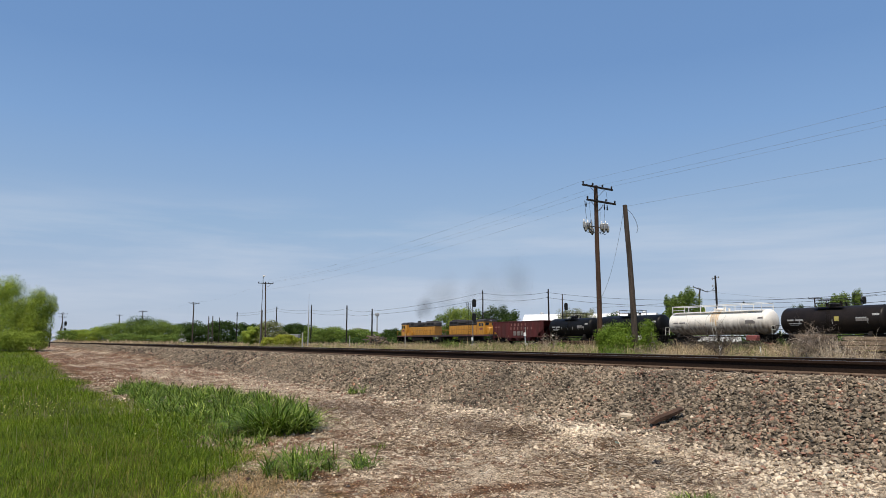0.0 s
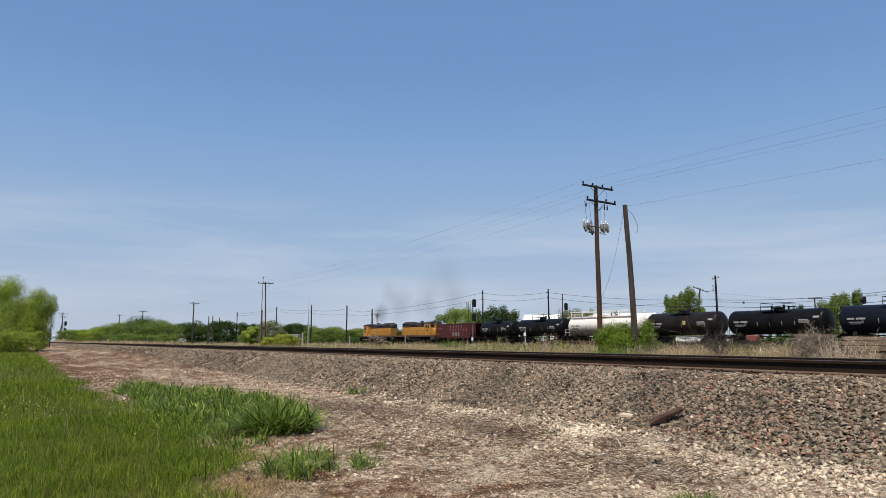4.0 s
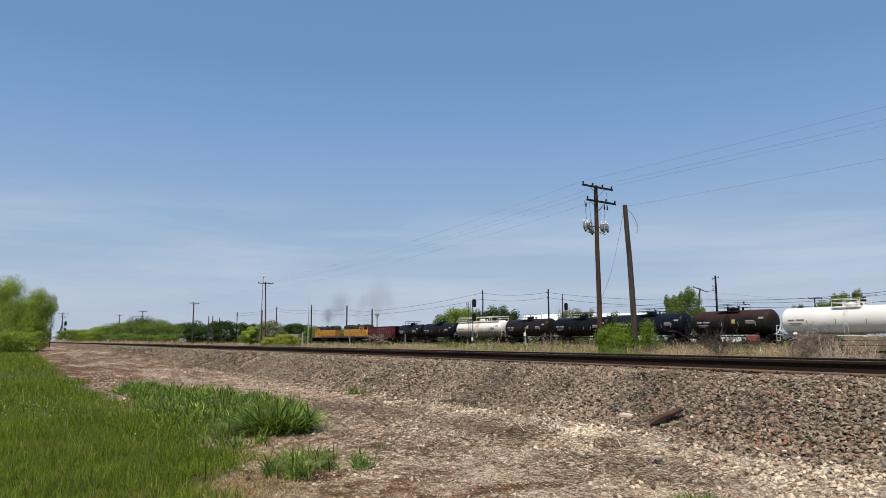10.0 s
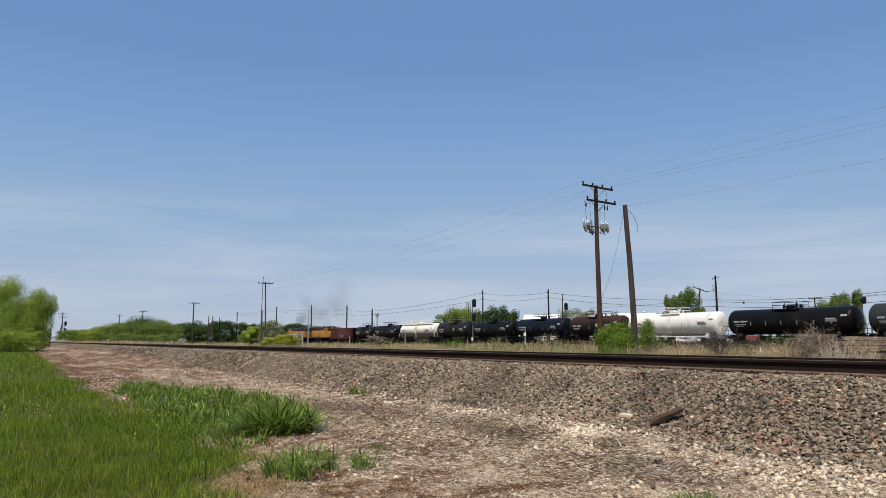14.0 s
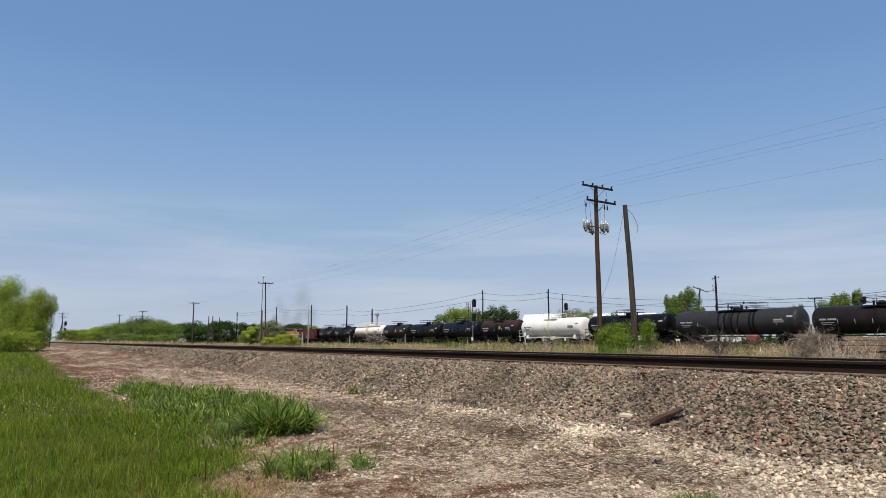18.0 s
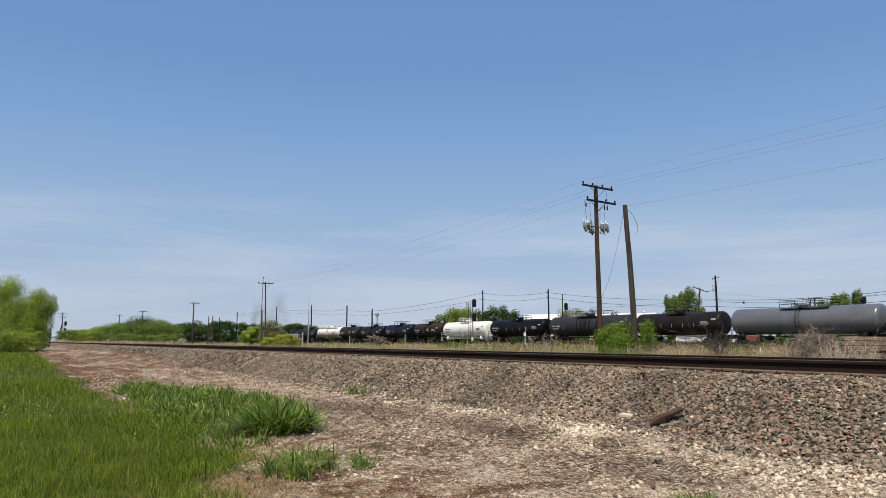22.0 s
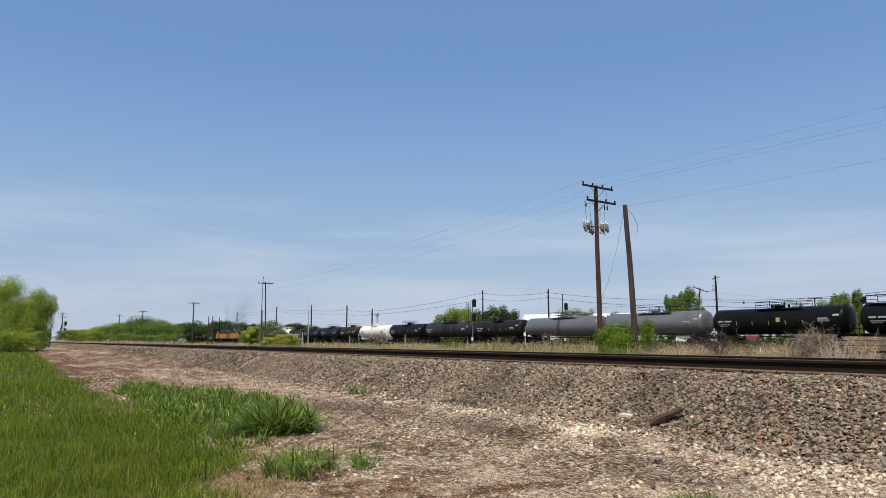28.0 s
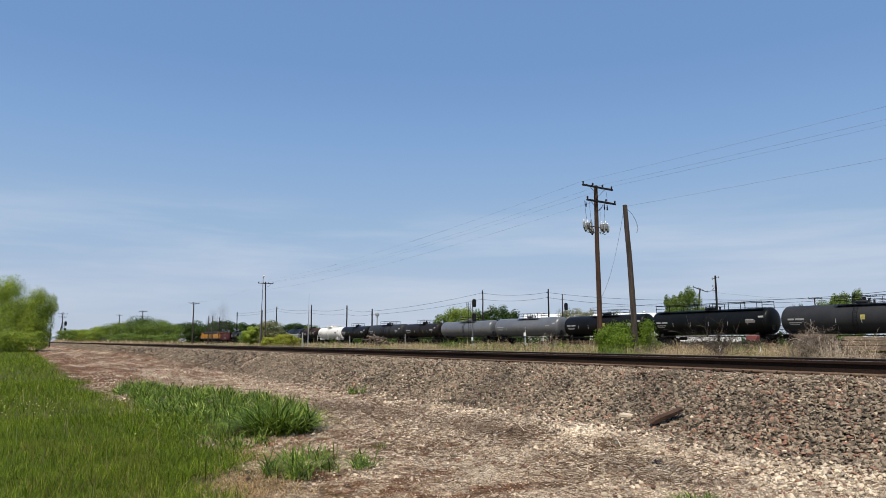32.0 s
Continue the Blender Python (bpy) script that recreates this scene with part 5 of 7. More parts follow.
grow(40, (((-137.33, 44.12), 5.53, 5.6, LEAF_GREY, "bush"), ((-137.67, 46.6), 3.7, 3.2, LEAF_GREY, "bush"), ((-138.93, 41.53), 4.29, 4.2, LEAF_FRESH, "bush"), ((-249.47, 71.94), 4.07, 6, LEAF_MID, "bush"), ((-101.80, 35.03), 2.27, 3.4, LEAF_LIME, "bush"), ((-105.58, 34.63), 1.86, 3.4, LEAF_LIME, "bush"), ((-103.88, 37.37), 1.86, 2.6, LEAF_LIME, "bush"), ((-227.69, 88.13), 6.65, 7, LEAF_MID, "bush"), ((-216.45, 87.29), 5.87, 7, LEAF_MID, "bush"), ((-214.31, 90.76), 6.24, 8, LEAF_MID, "bush")))
grow(50, (((-207.74, 91.87), 5.23, 7, LEAF_MID, "bush"), ((-205.45, 95.57), 5.59, 8, LEAF_MID, "bush"), ((-203.64, 98.50), 4.51, 7, LEAF_MID, "bush"), ((-233.11, 117.38), 4.18, 8, LEAF_DARK, "bush"), ((-213.35, 111.31), 5.88, 6, LEAF_DARK, "bush"), ((-220.23, 119.20), 5.67, 7, LEAF_MID, "bush"), ((-216.73, 124.86), 4.87, 9, LEAF_MID, "bush"), ((-139.76, 87.72), 9.09, 6.5, LEAF_MID, "tree")))
grow(58, (((-138.15, 90.32), 9.62, 8, LEAF_FRESH, "tree"), ((-139.02, 94.61), 9.09, 7, LEAF_MID, "tree"), ((-134.86, 95.63), 9.09, 7, LEAF_DARK, "tree"), ((-130.90, 96.33), 9.73, 6.5, LEAF_DARK, "tree"), ((-129.46, 98.66), 8.68, 5, LEAF_DARK, "tree"), ((-106.24, 94.37), 7.90, 4.0, LEAF_GREY, "tree"), ((-104.93, 96.48), 8.13, 4.5, LEAF_GREY, "tree"), ((-103.87, 98.21), 7.79, 4, LEAF_GREY, "tree"), ((-74.64, 92.23), 10.21, 4.0, LEAF_MID, "tree"), ((-75.97, 90.08), 8.75, 2.8, LEAF_MID, "tree")))
grow(68, (((-74.86, 95.67), 7.03, 2.4, LEAF_MID, "tree"), ((-110.60, 182.36), 11.51, 5, LEAF_DARK, "tree"), ((-67.21, 119.45), 8.70, 3.8, LEAF_MID, "tree"), ((-65.94, 121.50), 9.87, 4.4, LEAF_MID, "tree"), ((-65.64, 125.78), 10.51, 2.2, LEAF_MID, "tree"), ((-126.49, 128.16), 8.86, 6, LEAF_DARK, "tree")))
# bush round the feet of the two poles
for xy, top, w, kk in (((-33.31, 33.59), 2.66, 1.7, 3), ((-32.15, 33.57), 2.66, 1.6, 4), ((-32.81, 32.49), 2.12, 1.3, 5), ((-30.67, 34.06), 2.81, 1.2, 6), ((-31.52, 32.67), 1.92, 2.0, 7)):
    tree(xy, top, w, LEAF_BUSH, "bright green leafy bush at the feet of the poles", 90 + kk, 3600, 0.085, 0.0, "bush", 14, 0.4, group="bushes at the poles")

# ---- buildings ----
wa, wb = (-154.09, 121.57), (-125.78, 142.61)
wtop = 8.75
wh = thing("warehouse", "long low white metal warehouse behind the railway", "warehouse", pose(wa[0], wa[1], 0.5, 0, 0, math.degrees(math.atan2(wb[1] - wa[1], wb[0] - wa[0]))))
wl = math.dist(wa, wb)
part("wall", Shape().box((wl / 2, 10, (wtop - 3.4) / 2), (wl, 20, wtop - 3.4), 0.03).box((wl / 2, 11.6, wtop - 2.1), (wl, 16.8, 2.6), 0.03), WHITEPAINT, wh)
part("roof", Shape().prism([(-0.4, wtop - 3.5), (3.0, wtop - 0.75), (20.4, wtop - 0.9), (20.4, wtop - 0.6), (2.9, wtop - 0.55), (-0.4, wtop - 3.25)], -0.3, wl + 0.3, "yz"), WHITEPAINT, wh)
for q in range(5):
    part("roof_vent", Shape().turned([(wtop - 1.0, 0.45), (wtop - 0.1, 0.45), (wtop - 0.05, 0.7), (wtop + 0.25, 0.5), (wtop + 0.3, 0.05)], "z", (3 + q * 7.2, 10, 0), 12), SILVER, wh)
for q in range(9):
    part("wall_rib", Shape().box((1.2 + q * (wl - 2.4) / 8, -0.02, (wtop - 3.7) / 2), (0.08, 0.05, wtop - 3.8)), WHITEPAINT, wh)
for q in range(3):
    part("loading_door", Shape().box((4 + q * 12, -0.03, 2.0), (3.2, 0.06, 3.6), 0.01), SILVER, wh)
shed_xy = (-144.34, 51.79)
shed = thing("equipment_shelter", "small tan metal equipment shelter by the track", "shelter", pose(*shed_xy, ground_z(*shed_xy), 0, 0, -30))
sh = 2.70 - ground_z(*shed_xy)
part("body", Shape().box((0, 0, sh / 2 - 0.1), (2.9, 2.2, sh), 0.03), CONCRETE, shed)
part("roof", Shape().box((0, 0, sh - 0.06), (3.1, 2.4, 0.14), 0.03), SILVER, shed)
for xy, w, top in (((-407.19, 140.13), 14, 8.68), ((-383.69, 178.11), 9, 9.36), ((-294.06, 151.92), 10, 6.03), ((-437.80, 90.64), 7, 10.03)):
    b = thing("house", "distant low pale building among trees", "building", pose(*xy, 0.5, 0, 0, -32), "distant buildings")
    part("wall", Shape().box((0, 0, (top - 1.8) / 2), (w, 8, top - 1.8), 0.03), WHITEPAINT, b)
    part("roof", Shape().prism([(-4.3, top - 1.9), (4.3, top - 1.9), (0, top - 0.5)], -w / 2 - 0.3, w / 2 + 0.3, "yz"), SILVER, b)

# far woods along the horizon
rs = np.random.RandomState(90)
ang = rs.uniform(-1.25, 1.25, 26000)
dist = rs.uniform(520, 640, 26000)
hgt = 5.5 + 2.2 * np.sin(ang * 23) + 1.4 * np.sin(ang * 61 + 1) + 0.8 * np.sin(ang * 140)
fx_, fy_ = dist * (FORE[0] * np.cos(ang) + math.sin(HEAD) * np.sin(ang)), dist * (FORE[1] * np.cos(ang) + math.cos(HEAD) * np.sin(ang))
keep = (fy_ > 95) | (fy_ < -8)
pts = np.stack([fx_, fy_, 0.3 + hgt * rs.uniform(0, 1, 26000) ** 0.8], 1)[keep]
tagged(new("far_woods", leaf_mesh("far_woods", pts, 1.3, LEAF_DARK, 91, simple=True)), "distant dark green line of woods", "woods", kind="stuff")

# low scrub along the far side of the far track
rs = np.random.RandomState(95)
n = 30000
sx_ = -rs.uniform(14, 800, n) ** 1.0
sy_ = rs.uniform(88, 95, n)
pts = np.stack([sx_, sy_, 0.45 + (1.35 + 0.5 * np.sin(sx_ * 0.31) + 0.35 * np.sin(sx_ * 0.83)) * rs.uniform(0, 1, n)], 1)
tagged(new("scrub", leaf_mesh("scrub", pts, 0.70, LEAF_DARK, 96, simple=True)), "low dark green scrub beyond the far track", "scrub", kind="stuff")


# ---- ground cover ----
BARKCHIP = surf("bark_chips", (0.15, 0.088, 0.050), (0.085, 0.052, 0.033), 2, 60, 0.95, 0, 0.2, 0.3, island=0.6, spec=0.15)
GZ = np.array(gv)[:, 2].reshape(len(gy), nx)
GX, GY = np.array(gx), np.array(gy)


def lay(x, y):
    """Ground heights at many places."""
    i = np.clip(np.searchsorted(GX, x) - 1, 0, len(GX) - 2)
    j = np.clip(np.searchsorted(GY, y) - 1, 0, len(GY) - 2)
    u, v = (x - GX[i]) / (GX[i + 1] - GX[i]), (y - GY[j]) / (GY[j + 1] - GY[j])
    return GZ[j, i] * (1 - u) * (1 - v) + GZ[j, i + 1] * u * (1 - v) + GZ[j + 1, i] * (1 - u) * v + GZ[j + 1, i + 1] * u * v


def patchy(x, y, f, seed):
    """Smooth patches between -1 and 1."""
    return (np.sin(x * f + seed) * np.sin(y * f * 1.7 + seed * 2.3) + np.sin(x * f * 2.7 + seed * 5) * np.sin(y * f * 2.1 + 1.3 * seed) + np.sin(x * f * 5.3 + y * f * 4.1 + seed)) / 2.2


CUBE = np.array([(sx, sy, sz) for sx in (-1, 1) for sy in (-1, 1) for sz in (-1, 1)], float)
CUBE_F = np.array([(0, 1, 3, 2), (4, 6, 7, 5), (0, 4, 5, 1), (2, 3, 7, 6), (1, 5, 7, 3)])   # the underside stays open


def stones(name, x, y, size, mat, label, seed, flat=0.46, sink=0.2, tilt=0.31):
    """Angular broken stones, each of its own shape and turn."""
    rs = np.random.RandomState(seed)
    n = len(x)
    v = CUBE[None] * rs.uniform(0.55, 1.0, (n, 8, 3)) * np.stack([rs.uniform(0.9, 1.45, n), rs.uniform(0.65, 1.0, n), rs.uniform(0.65, 1.2, n) * flat], 1)[:, None]
    q = rs.normal(size=(n, 4)) * np.array([1.0, tilt, tilt, 1.0])
    q /= np.linalg.norm(q, axis=1, keepdims=True)
    w, a, b, c = q.T
    R = np.stack([1 - 2 * (b * b + c * c), 2 * (a * b - c * w), 2 * (a * c + b * w), 2 * (a * b + c * w), 1 - 2 * (a * a + c * c), 2 * (b * c - a * w),
                  2 * (a * c - b * w), 2 * (b * c + a * w), 1 - 2 * (a * a + b * b)], 1).reshape(n, 3, 3)
    v = np.einsum("nij,nkj->nki", R, v) * (size / 2)[:, None, None]
    v += np.stack([x, y, lay(x, y) + size * (0.5 * flat - sink) + rs.uniform(-0.25, 0.38, n) * size], 1)[:, None]
    f = (CUBE_F[None] + 8 * np.arange(n)[:, None, None]).reshape(-1, 4)
    ob = new(name, raw(name, v.reshape(-1, 3), f, mat))
    return tagged(ob, label, "stones", kind="stuff")


rs = np.random.RandomState(5)
bx, by, bs = [], [], []
for x0, x1, dens, lo, hi in ((-13, -1.5, 1280, 0.030, 0.063), (-26, -13, 470, 0.042, 0.074), (-48, -26, 130, 0.060, 0.100), (-130, -48, 22, 0.09, 0.14)):
    n = int((x1 - x0) * 3.1 * dens)
    x, y = rs.uniform(x0, x1, n), rs.uniform(6.2, 9.36, n)
    edge = 6.85 - 0.32 * np.clip((x + 6.5) / 1.6, 0, 1) + 0.22 * patchy(x, y * 0, 0.9, 2.0) + 0.9 * np.clip((-20 - x) / 30, 0, 1)
    keep = ((y > edge) | (rs.uniform(0, 1, n) < 0.25 * np.exp(-(edge - y) * 3.5))) & ((x < -0.40 * y) | (rs.uniform(0, 1, n) < 0.3))
    bx.append(x[keep]), by.append(y[keep]), bs.append(lo + (hi - lo) * rs.uniform(0, 1, keep.sum()) ** 1.3)
# ballast on the embankment beyond the view
n = 2600
bx.append(rs.uniform(-1.5, 9, n)), by.append(rs.uniform(6.8, 9.36, n)), bs.append(rs.uniform(0.05, 0.10, n))
# ballast between and beyond the rails
n = 3500
bx.append(rs.uniform(-40, -1.5, n)), by.append(rs.uniform(9.5, 12.4, n)), bs.append(rs.uniform(0.05, 0.10, n))
bx, by, bs = np.concatenate(bx), np.concatenate(by), np.concatenate(bs)
pick = rs.uniform(0, 1, len(bx))
redness = 0.035 + 0.06 * (patchy(bx, by, 0.8, 4.0) > 0.1) * (bx > -12) + 0.15 * (bx > -8.0) * (patchy(bx, by, 1.3, 2.0) > 0.0)
is_red, is_pale = pick < redness, pick > 0.975
stones("ballast", bx[~is_red & ~is_pale], by[~is_red & ~is_pale], bs[~is_red & ~is_pale], STONE, "grey-brown crushed stone ballast on the embankment", 1)
stones("red_ballast", bx[is_red], by[is_red], bs[is_red], STONE_RED, "reddish crushed stones mixed into the ballast", 2)
stones("pale_ballast", bx[is_pale], by[is_pale], bs[is_pale] * 0.95, STONE_PALE, "pale limestone pieces mixed into the ballast", 3)
# rubble on the flat before the embankment
x = np.concatenate([rs.uniform(-11, -2, 15000), rs.uniform(-30, -11, 9000)])
y = rs.uniform(1.9, 7.3, len(x))
s_ = np.where(x > -11, 0.010 + 0.040 * rs.uniform(0, 1, len(x)) ** 3.0, 0.02 + 0.05 * rs.uniform(0, 1, len(x)) ** 3.0)
keep = (patchy(x, y, 1.1, 7.0) + rs.uniform(-0.7, 0.7, len(x)) + 0.9 * (y > 5.4) > 0.05) & (y < 7.3 - 0.7 * np.clip((x + 6.5) / 1.6, 0, 1))
x, y, s_ = x[keep], y[keep], s_[keep]
pick = rs.uniform(0, 1, len(x))
stones("pale_rubble", x[pick < 0.62], y[pick < 0.62], s_[pick < 0.62], STONE_PALE, "pale limestone rubble on the bare soil", 4)
stones("dark_rubble", x[pick >= 0.62], y[pick >= 0.62], s_[pick >= 0.62], STONE_RED, "brown stone bits on the bare soil", 6)


x, y = rs.uniform(-62, -24, 5200), rs.uniform(2.8, 8.3, 5200)
keep = patchy(x * 0.35, y * 1.6, 0.9, 7.0) + rs.uniform(-0.5, 0.5, len(x)) > 0.12
x, y = x[keep], y[keep]
pick = rs.uniform(0, 1, len(x)) < 0.25
stones("pale_rubble", x[pick], y[pick], 0.025 + 0.04 * rs.uniform(0, 1, pick.sum()) ** 2, STONE_PALE, "pale limestone rubble on the brown verge", 16)
stones("dark_rubble", x[~pick], y[~pick], 0.03 + 0.06 * rs.uniform(0, 1, (~pick).sum()) ** 2, STONE_RED, "brown stone bits on the verge", 18)

# coarse pale rubble at the foot of the embankment
n = 19000
x, y = rs.uniform(-10, -2.2, n), rs.normal(5.75, 0.8, n)
keep = (y < 6.95 - 0.45 * np.clip((x + 6.5) / 1.6, 0, 1) + 0.2 * patchy(x, y * 0, 0.9, 2.0)) & (y > 3.6) & (patchy(x, y, 1.6, 3.0) + rs.uniform(-0.9, 0.9, n) + 0.25 * (y > 5.9) > 0.1)
x, y = x[keep], y[keep]
stones("coarse_rubble", x, y, 0.010 + 0.044 * rs.uniform(0, 1, len(x)) ** 2.8, STONE_PALE, "coarse pale limestone rubble below the ballast", 9, 0.55, 0.15)


# a chalky strip along the very foot of the ballast
n = 4300
x, y = rs.uniform(-12.0, -6.0, n), rs.normal(6.30, 0.27, n)
keep = patchy(x * 0.8, y, 1.2, 5.0) + rs.uniform(-0.6, 0.6, n) > 0.0
x, y = x[keep], y[keep]
stones("coarse_rubble", x, y, 0.014 + 0.044 * rs.uniform(0, 1, len(x)) ** 2.2, STONE_PALE, "chalky white rubble at the foot of the ballast", 19, 0.55, 0.15)


def chips(name, x, y, size, mat, label, seed):
    """Small flat chips of stone, bark and shell, each a tilted low tent."""
    rs = np.random.RandomState(seed)
    n = len(x)
    a = rs.uniform(0, 2 * np.pi, n)
    tri = np.stack([np.stack([np.cos(a + k) * rs.uniform(0.5, 1.1, n), np.sin(a + k) * rs.uniform(0.4, 1.0, n), rs.uniform(-0.1, 0.45, n)], 1) for k in (0, 2.1, 4.2)], 1)
    top = np.stack([rs.uniform(-0.2, 0.2, n), rs.uniform(-0.2, 0.2, n), rs.uniform(0.35, 0.8, n)], 1)[:, None]
    v = np.concatenate([tri, top], 1) * (size / 2)[:, None, None] + np.stack([x, y, lay(x, y)], 1)[:, None]
    f = (np.array([(0, 1, 3), (1, 2, 3), (2, 0, 3)])[None] + 4 * np.arange(n)[:, None, None]).reshape(-1, 3)
    return tagged(new(name, raw(name, v.reshape(-1, 3), f, mat)), label, "chips", kind="stuff")


n = 70000
x, y = np.concatenate([rs.uniform(-8, -2, 46000), rs.uniform(-20, -8, 24000)]), rs.uniform(1.7, 7.0, n)
sz = (0.007 + 0.020 * rs.uniform(0, 1, n) ** 2) * np.where(x < -8, 1.6, 1.0)
pale = patchy(x, y, 1.3, 12.0) + rs.uniform(-0.9, 0.9, n) + 0.5 * (y > 5.3) > 0.05
gx_ = np.concatenate([rs.uniform(-13, -1.5, 13000), rs.uniform(-24, -13, 6000)])
gy_ = rs.uniform(6.7, 9.3, len(gx_))
chips("ballast_grit", gx_, gy_, (0.018 + 0.026 * rs.uniform(0, 1, len(gx_)) ** 2) * np.where(gx_ < -13, 1.4, 1.0), STONE, "small crushed grit between the ballast stones", 17)
chips("pale_grit", x[pale], y[pale], sz[pale], STONE_PALE, "pale grit and shell chips over bare soil", 14)
chips("brown_grit", x[~pale], y[~pale], sz[~pale] * 1.2, BARKCHIP, "brown grit and bark chips over bare soil", 15)


def blades(name, x, y, h, w, mat, label, category, seed, bend=0.5, lie=0.0, lift=0.0, spread=0.4, plain=False):
    """Blades of grass or straw: each a bent, pointed strip. lie: how far they lie down."""
    rs = np.random.RandomState(seed)
    n = len(x)
    az = rs.uniform(0, 2 * np.pi, n)
    d = np.stack([np.cos(az), np.sin(az), np.zeros(n)], 1)
    az2 = az + np.pi / 2 + rs.uniform(-0.6, 0.6, n)
    sd = np.stack([np.cos(az2), np.sin(az2), np.zeros(n)], 1) * (w / 2)[:, None]
    b = bend * rs.uniform(0.15, 1.25, n)
    up = np.array([0, 0, 1.0])
    base = np.stack([x, y, lay(x, y) - 0.01 + lift], 1)
    t_ = rs.uniform(0.3, 1, n) * lie if lie else np.zeros(n)
    rise, reach = 1.0 - 0.8 * np.minimum(t_, 1), 0.25 + 0.7 * np.minimum(t_, 1)
    pts = []
    for k in (0.38, 0.72, 1.0):
        zz = rise * (k - 0.42 * b * k * k)
        rr = reach * k + 0.55 * b * k * k
        pts.append(base + up * (h * np.maximum(zz, 0.03))[:, None] + d * (h * rr * (spread if not lie else 1.0) * (1 + b * 0.6))[:, None])
    if plain:
        v = np.stack([base - sd, base + sd, pts[1] + sd * 0.8, pts[1] - sd * 0.8, pts[2]], 1).reshape(-1, 3)
        f = (np.array([(0, 1, 2), (0, 2, 3), (3, 2, 4)])[None] + 5 * np.arange(n)[:, None, None]).reshape(-1, 3)
        return tagged(new(name, raw(name, v, f, mat)), label, category, kind="stuff")
    v = np.stack([base - sd * 0.7, base + sd * 0.7, pts[0] + sd, pts[0] - sd, pts[1] + sd * 0.75, pts[1] - sd * 0.75, pts[2]], 1).reshape(-1, 3)
    f = (np.array([(0, 1, 2), (0, 2, 3), (3, 2, 4), (3, 4, 5), (5, 4, 6)])[None] + 7 * np.arange(n)[:, None, None]).reshape(-1, 3)
    ob = new(name, raw(name, v, f, mat))
    return tagged(ob, label, category, kind="stuff")


def sow(spans, seed):
    """Random places: (x0, x1, y0, y1, count)."""
    rs = np.random.RandomState(seed)
    return (np.concatenate([rs.uniform(a, b, n) for a, b, c_, d_, n in spans]), np.concatenate([rs.uniform(c_, d_, n) for a, b, c_, d_, n in spans]))


x, y = sow([(-9, -4.0, -1.2, 3.2, 62000), (-13, -9, -1.4, 3.2, 36000), (-25, -13, -1.8, 3.2, 36000), (-60, -25, -2.8, 3.2, 21000), (-110, -60, -4, 3.4, 10000), (-4.0, 6, -4, 1.9, 12000), (-30, -4, -5, -1.3, 9000)], 21)
edge = 1.75 + 0.95 * np.exp(-((x + 12.5) / 4.0) ** 2) + 0.30 * patchy(x, y * 0.0, 0.45, 1.0) + 0.25 * patchy(x, y, 1.9, 3.0) + 0.012 * np.maximum(0, -x - 20)
keep = y < edge - np.random.RandomState(2).uniform(0, 0.5, len(x)) ** 2
x, y = x[keep], y[keep]
q = np.random.RandomState(3).uniform(0, 1, len(x))
far = np.maximum(1.0, -x / 11.0)
h = (0.05 + 0.125 * q) * (1 + 0.38 * patchy(x, y, 1.3, 9.0)) * np.minimum(far, 1.5) ** 0.5
for near_, nm_ in ((x > -13, "meadow"), (x <= -13, "far_meadow")):
    blades(nm_, x[near_], y[near_], h[near_], (0.0042 * far * (0.7 + 0.6 * q) * np.where(x > -4, 3.0, 1.0))[near_], LAWN, "lush green meadow grass beside the tracks", "grass", 4, 1.25, spread=0.75, plain=True)
x, y = sow([(-9.5, -4.6, 0.2, 2.1, 6500)], 26)
keep = (patchy(x, y, 0.9, 8.0) + np.random.RandomState(27).uniform(-0.5, 0.5, len(x)) > 0.1) & (y < 0.9 - 0.16 * (x + 4.6))
x, y = x[keep], y[keep]
blades("brown_stems", x, y, 0.09 + 0.13 * np.random.RandomState(28).uniform(0, 1, len(x)), 0.0024 * np.ones(len(x)), OLIVESTRAW, "fine brown stems in the meadow grass", "grass", 29, 0.6, spread=0.5, plain=True)
# seed stalks standing over the meadow
x, y = sow([(-11, -4.6, -0.8, 1.8, 90), (-22, -11, -1.2, 1.8, 120)], 22)
q = np.random.RandomState(8).uniform(0, 1, len(x))
keep = patchy(x, y, 0.8, 5.0) > -0.1
x, y, q = x[keep], y[keep], q[keep]
blades("seed_stalks", x, y, 0.22 + 0.14 * q, 0.0028 * np.maximum(1, -x / 9), DRY, "thin tan seed stalks in the meadow", "grass", 5, 0.2)


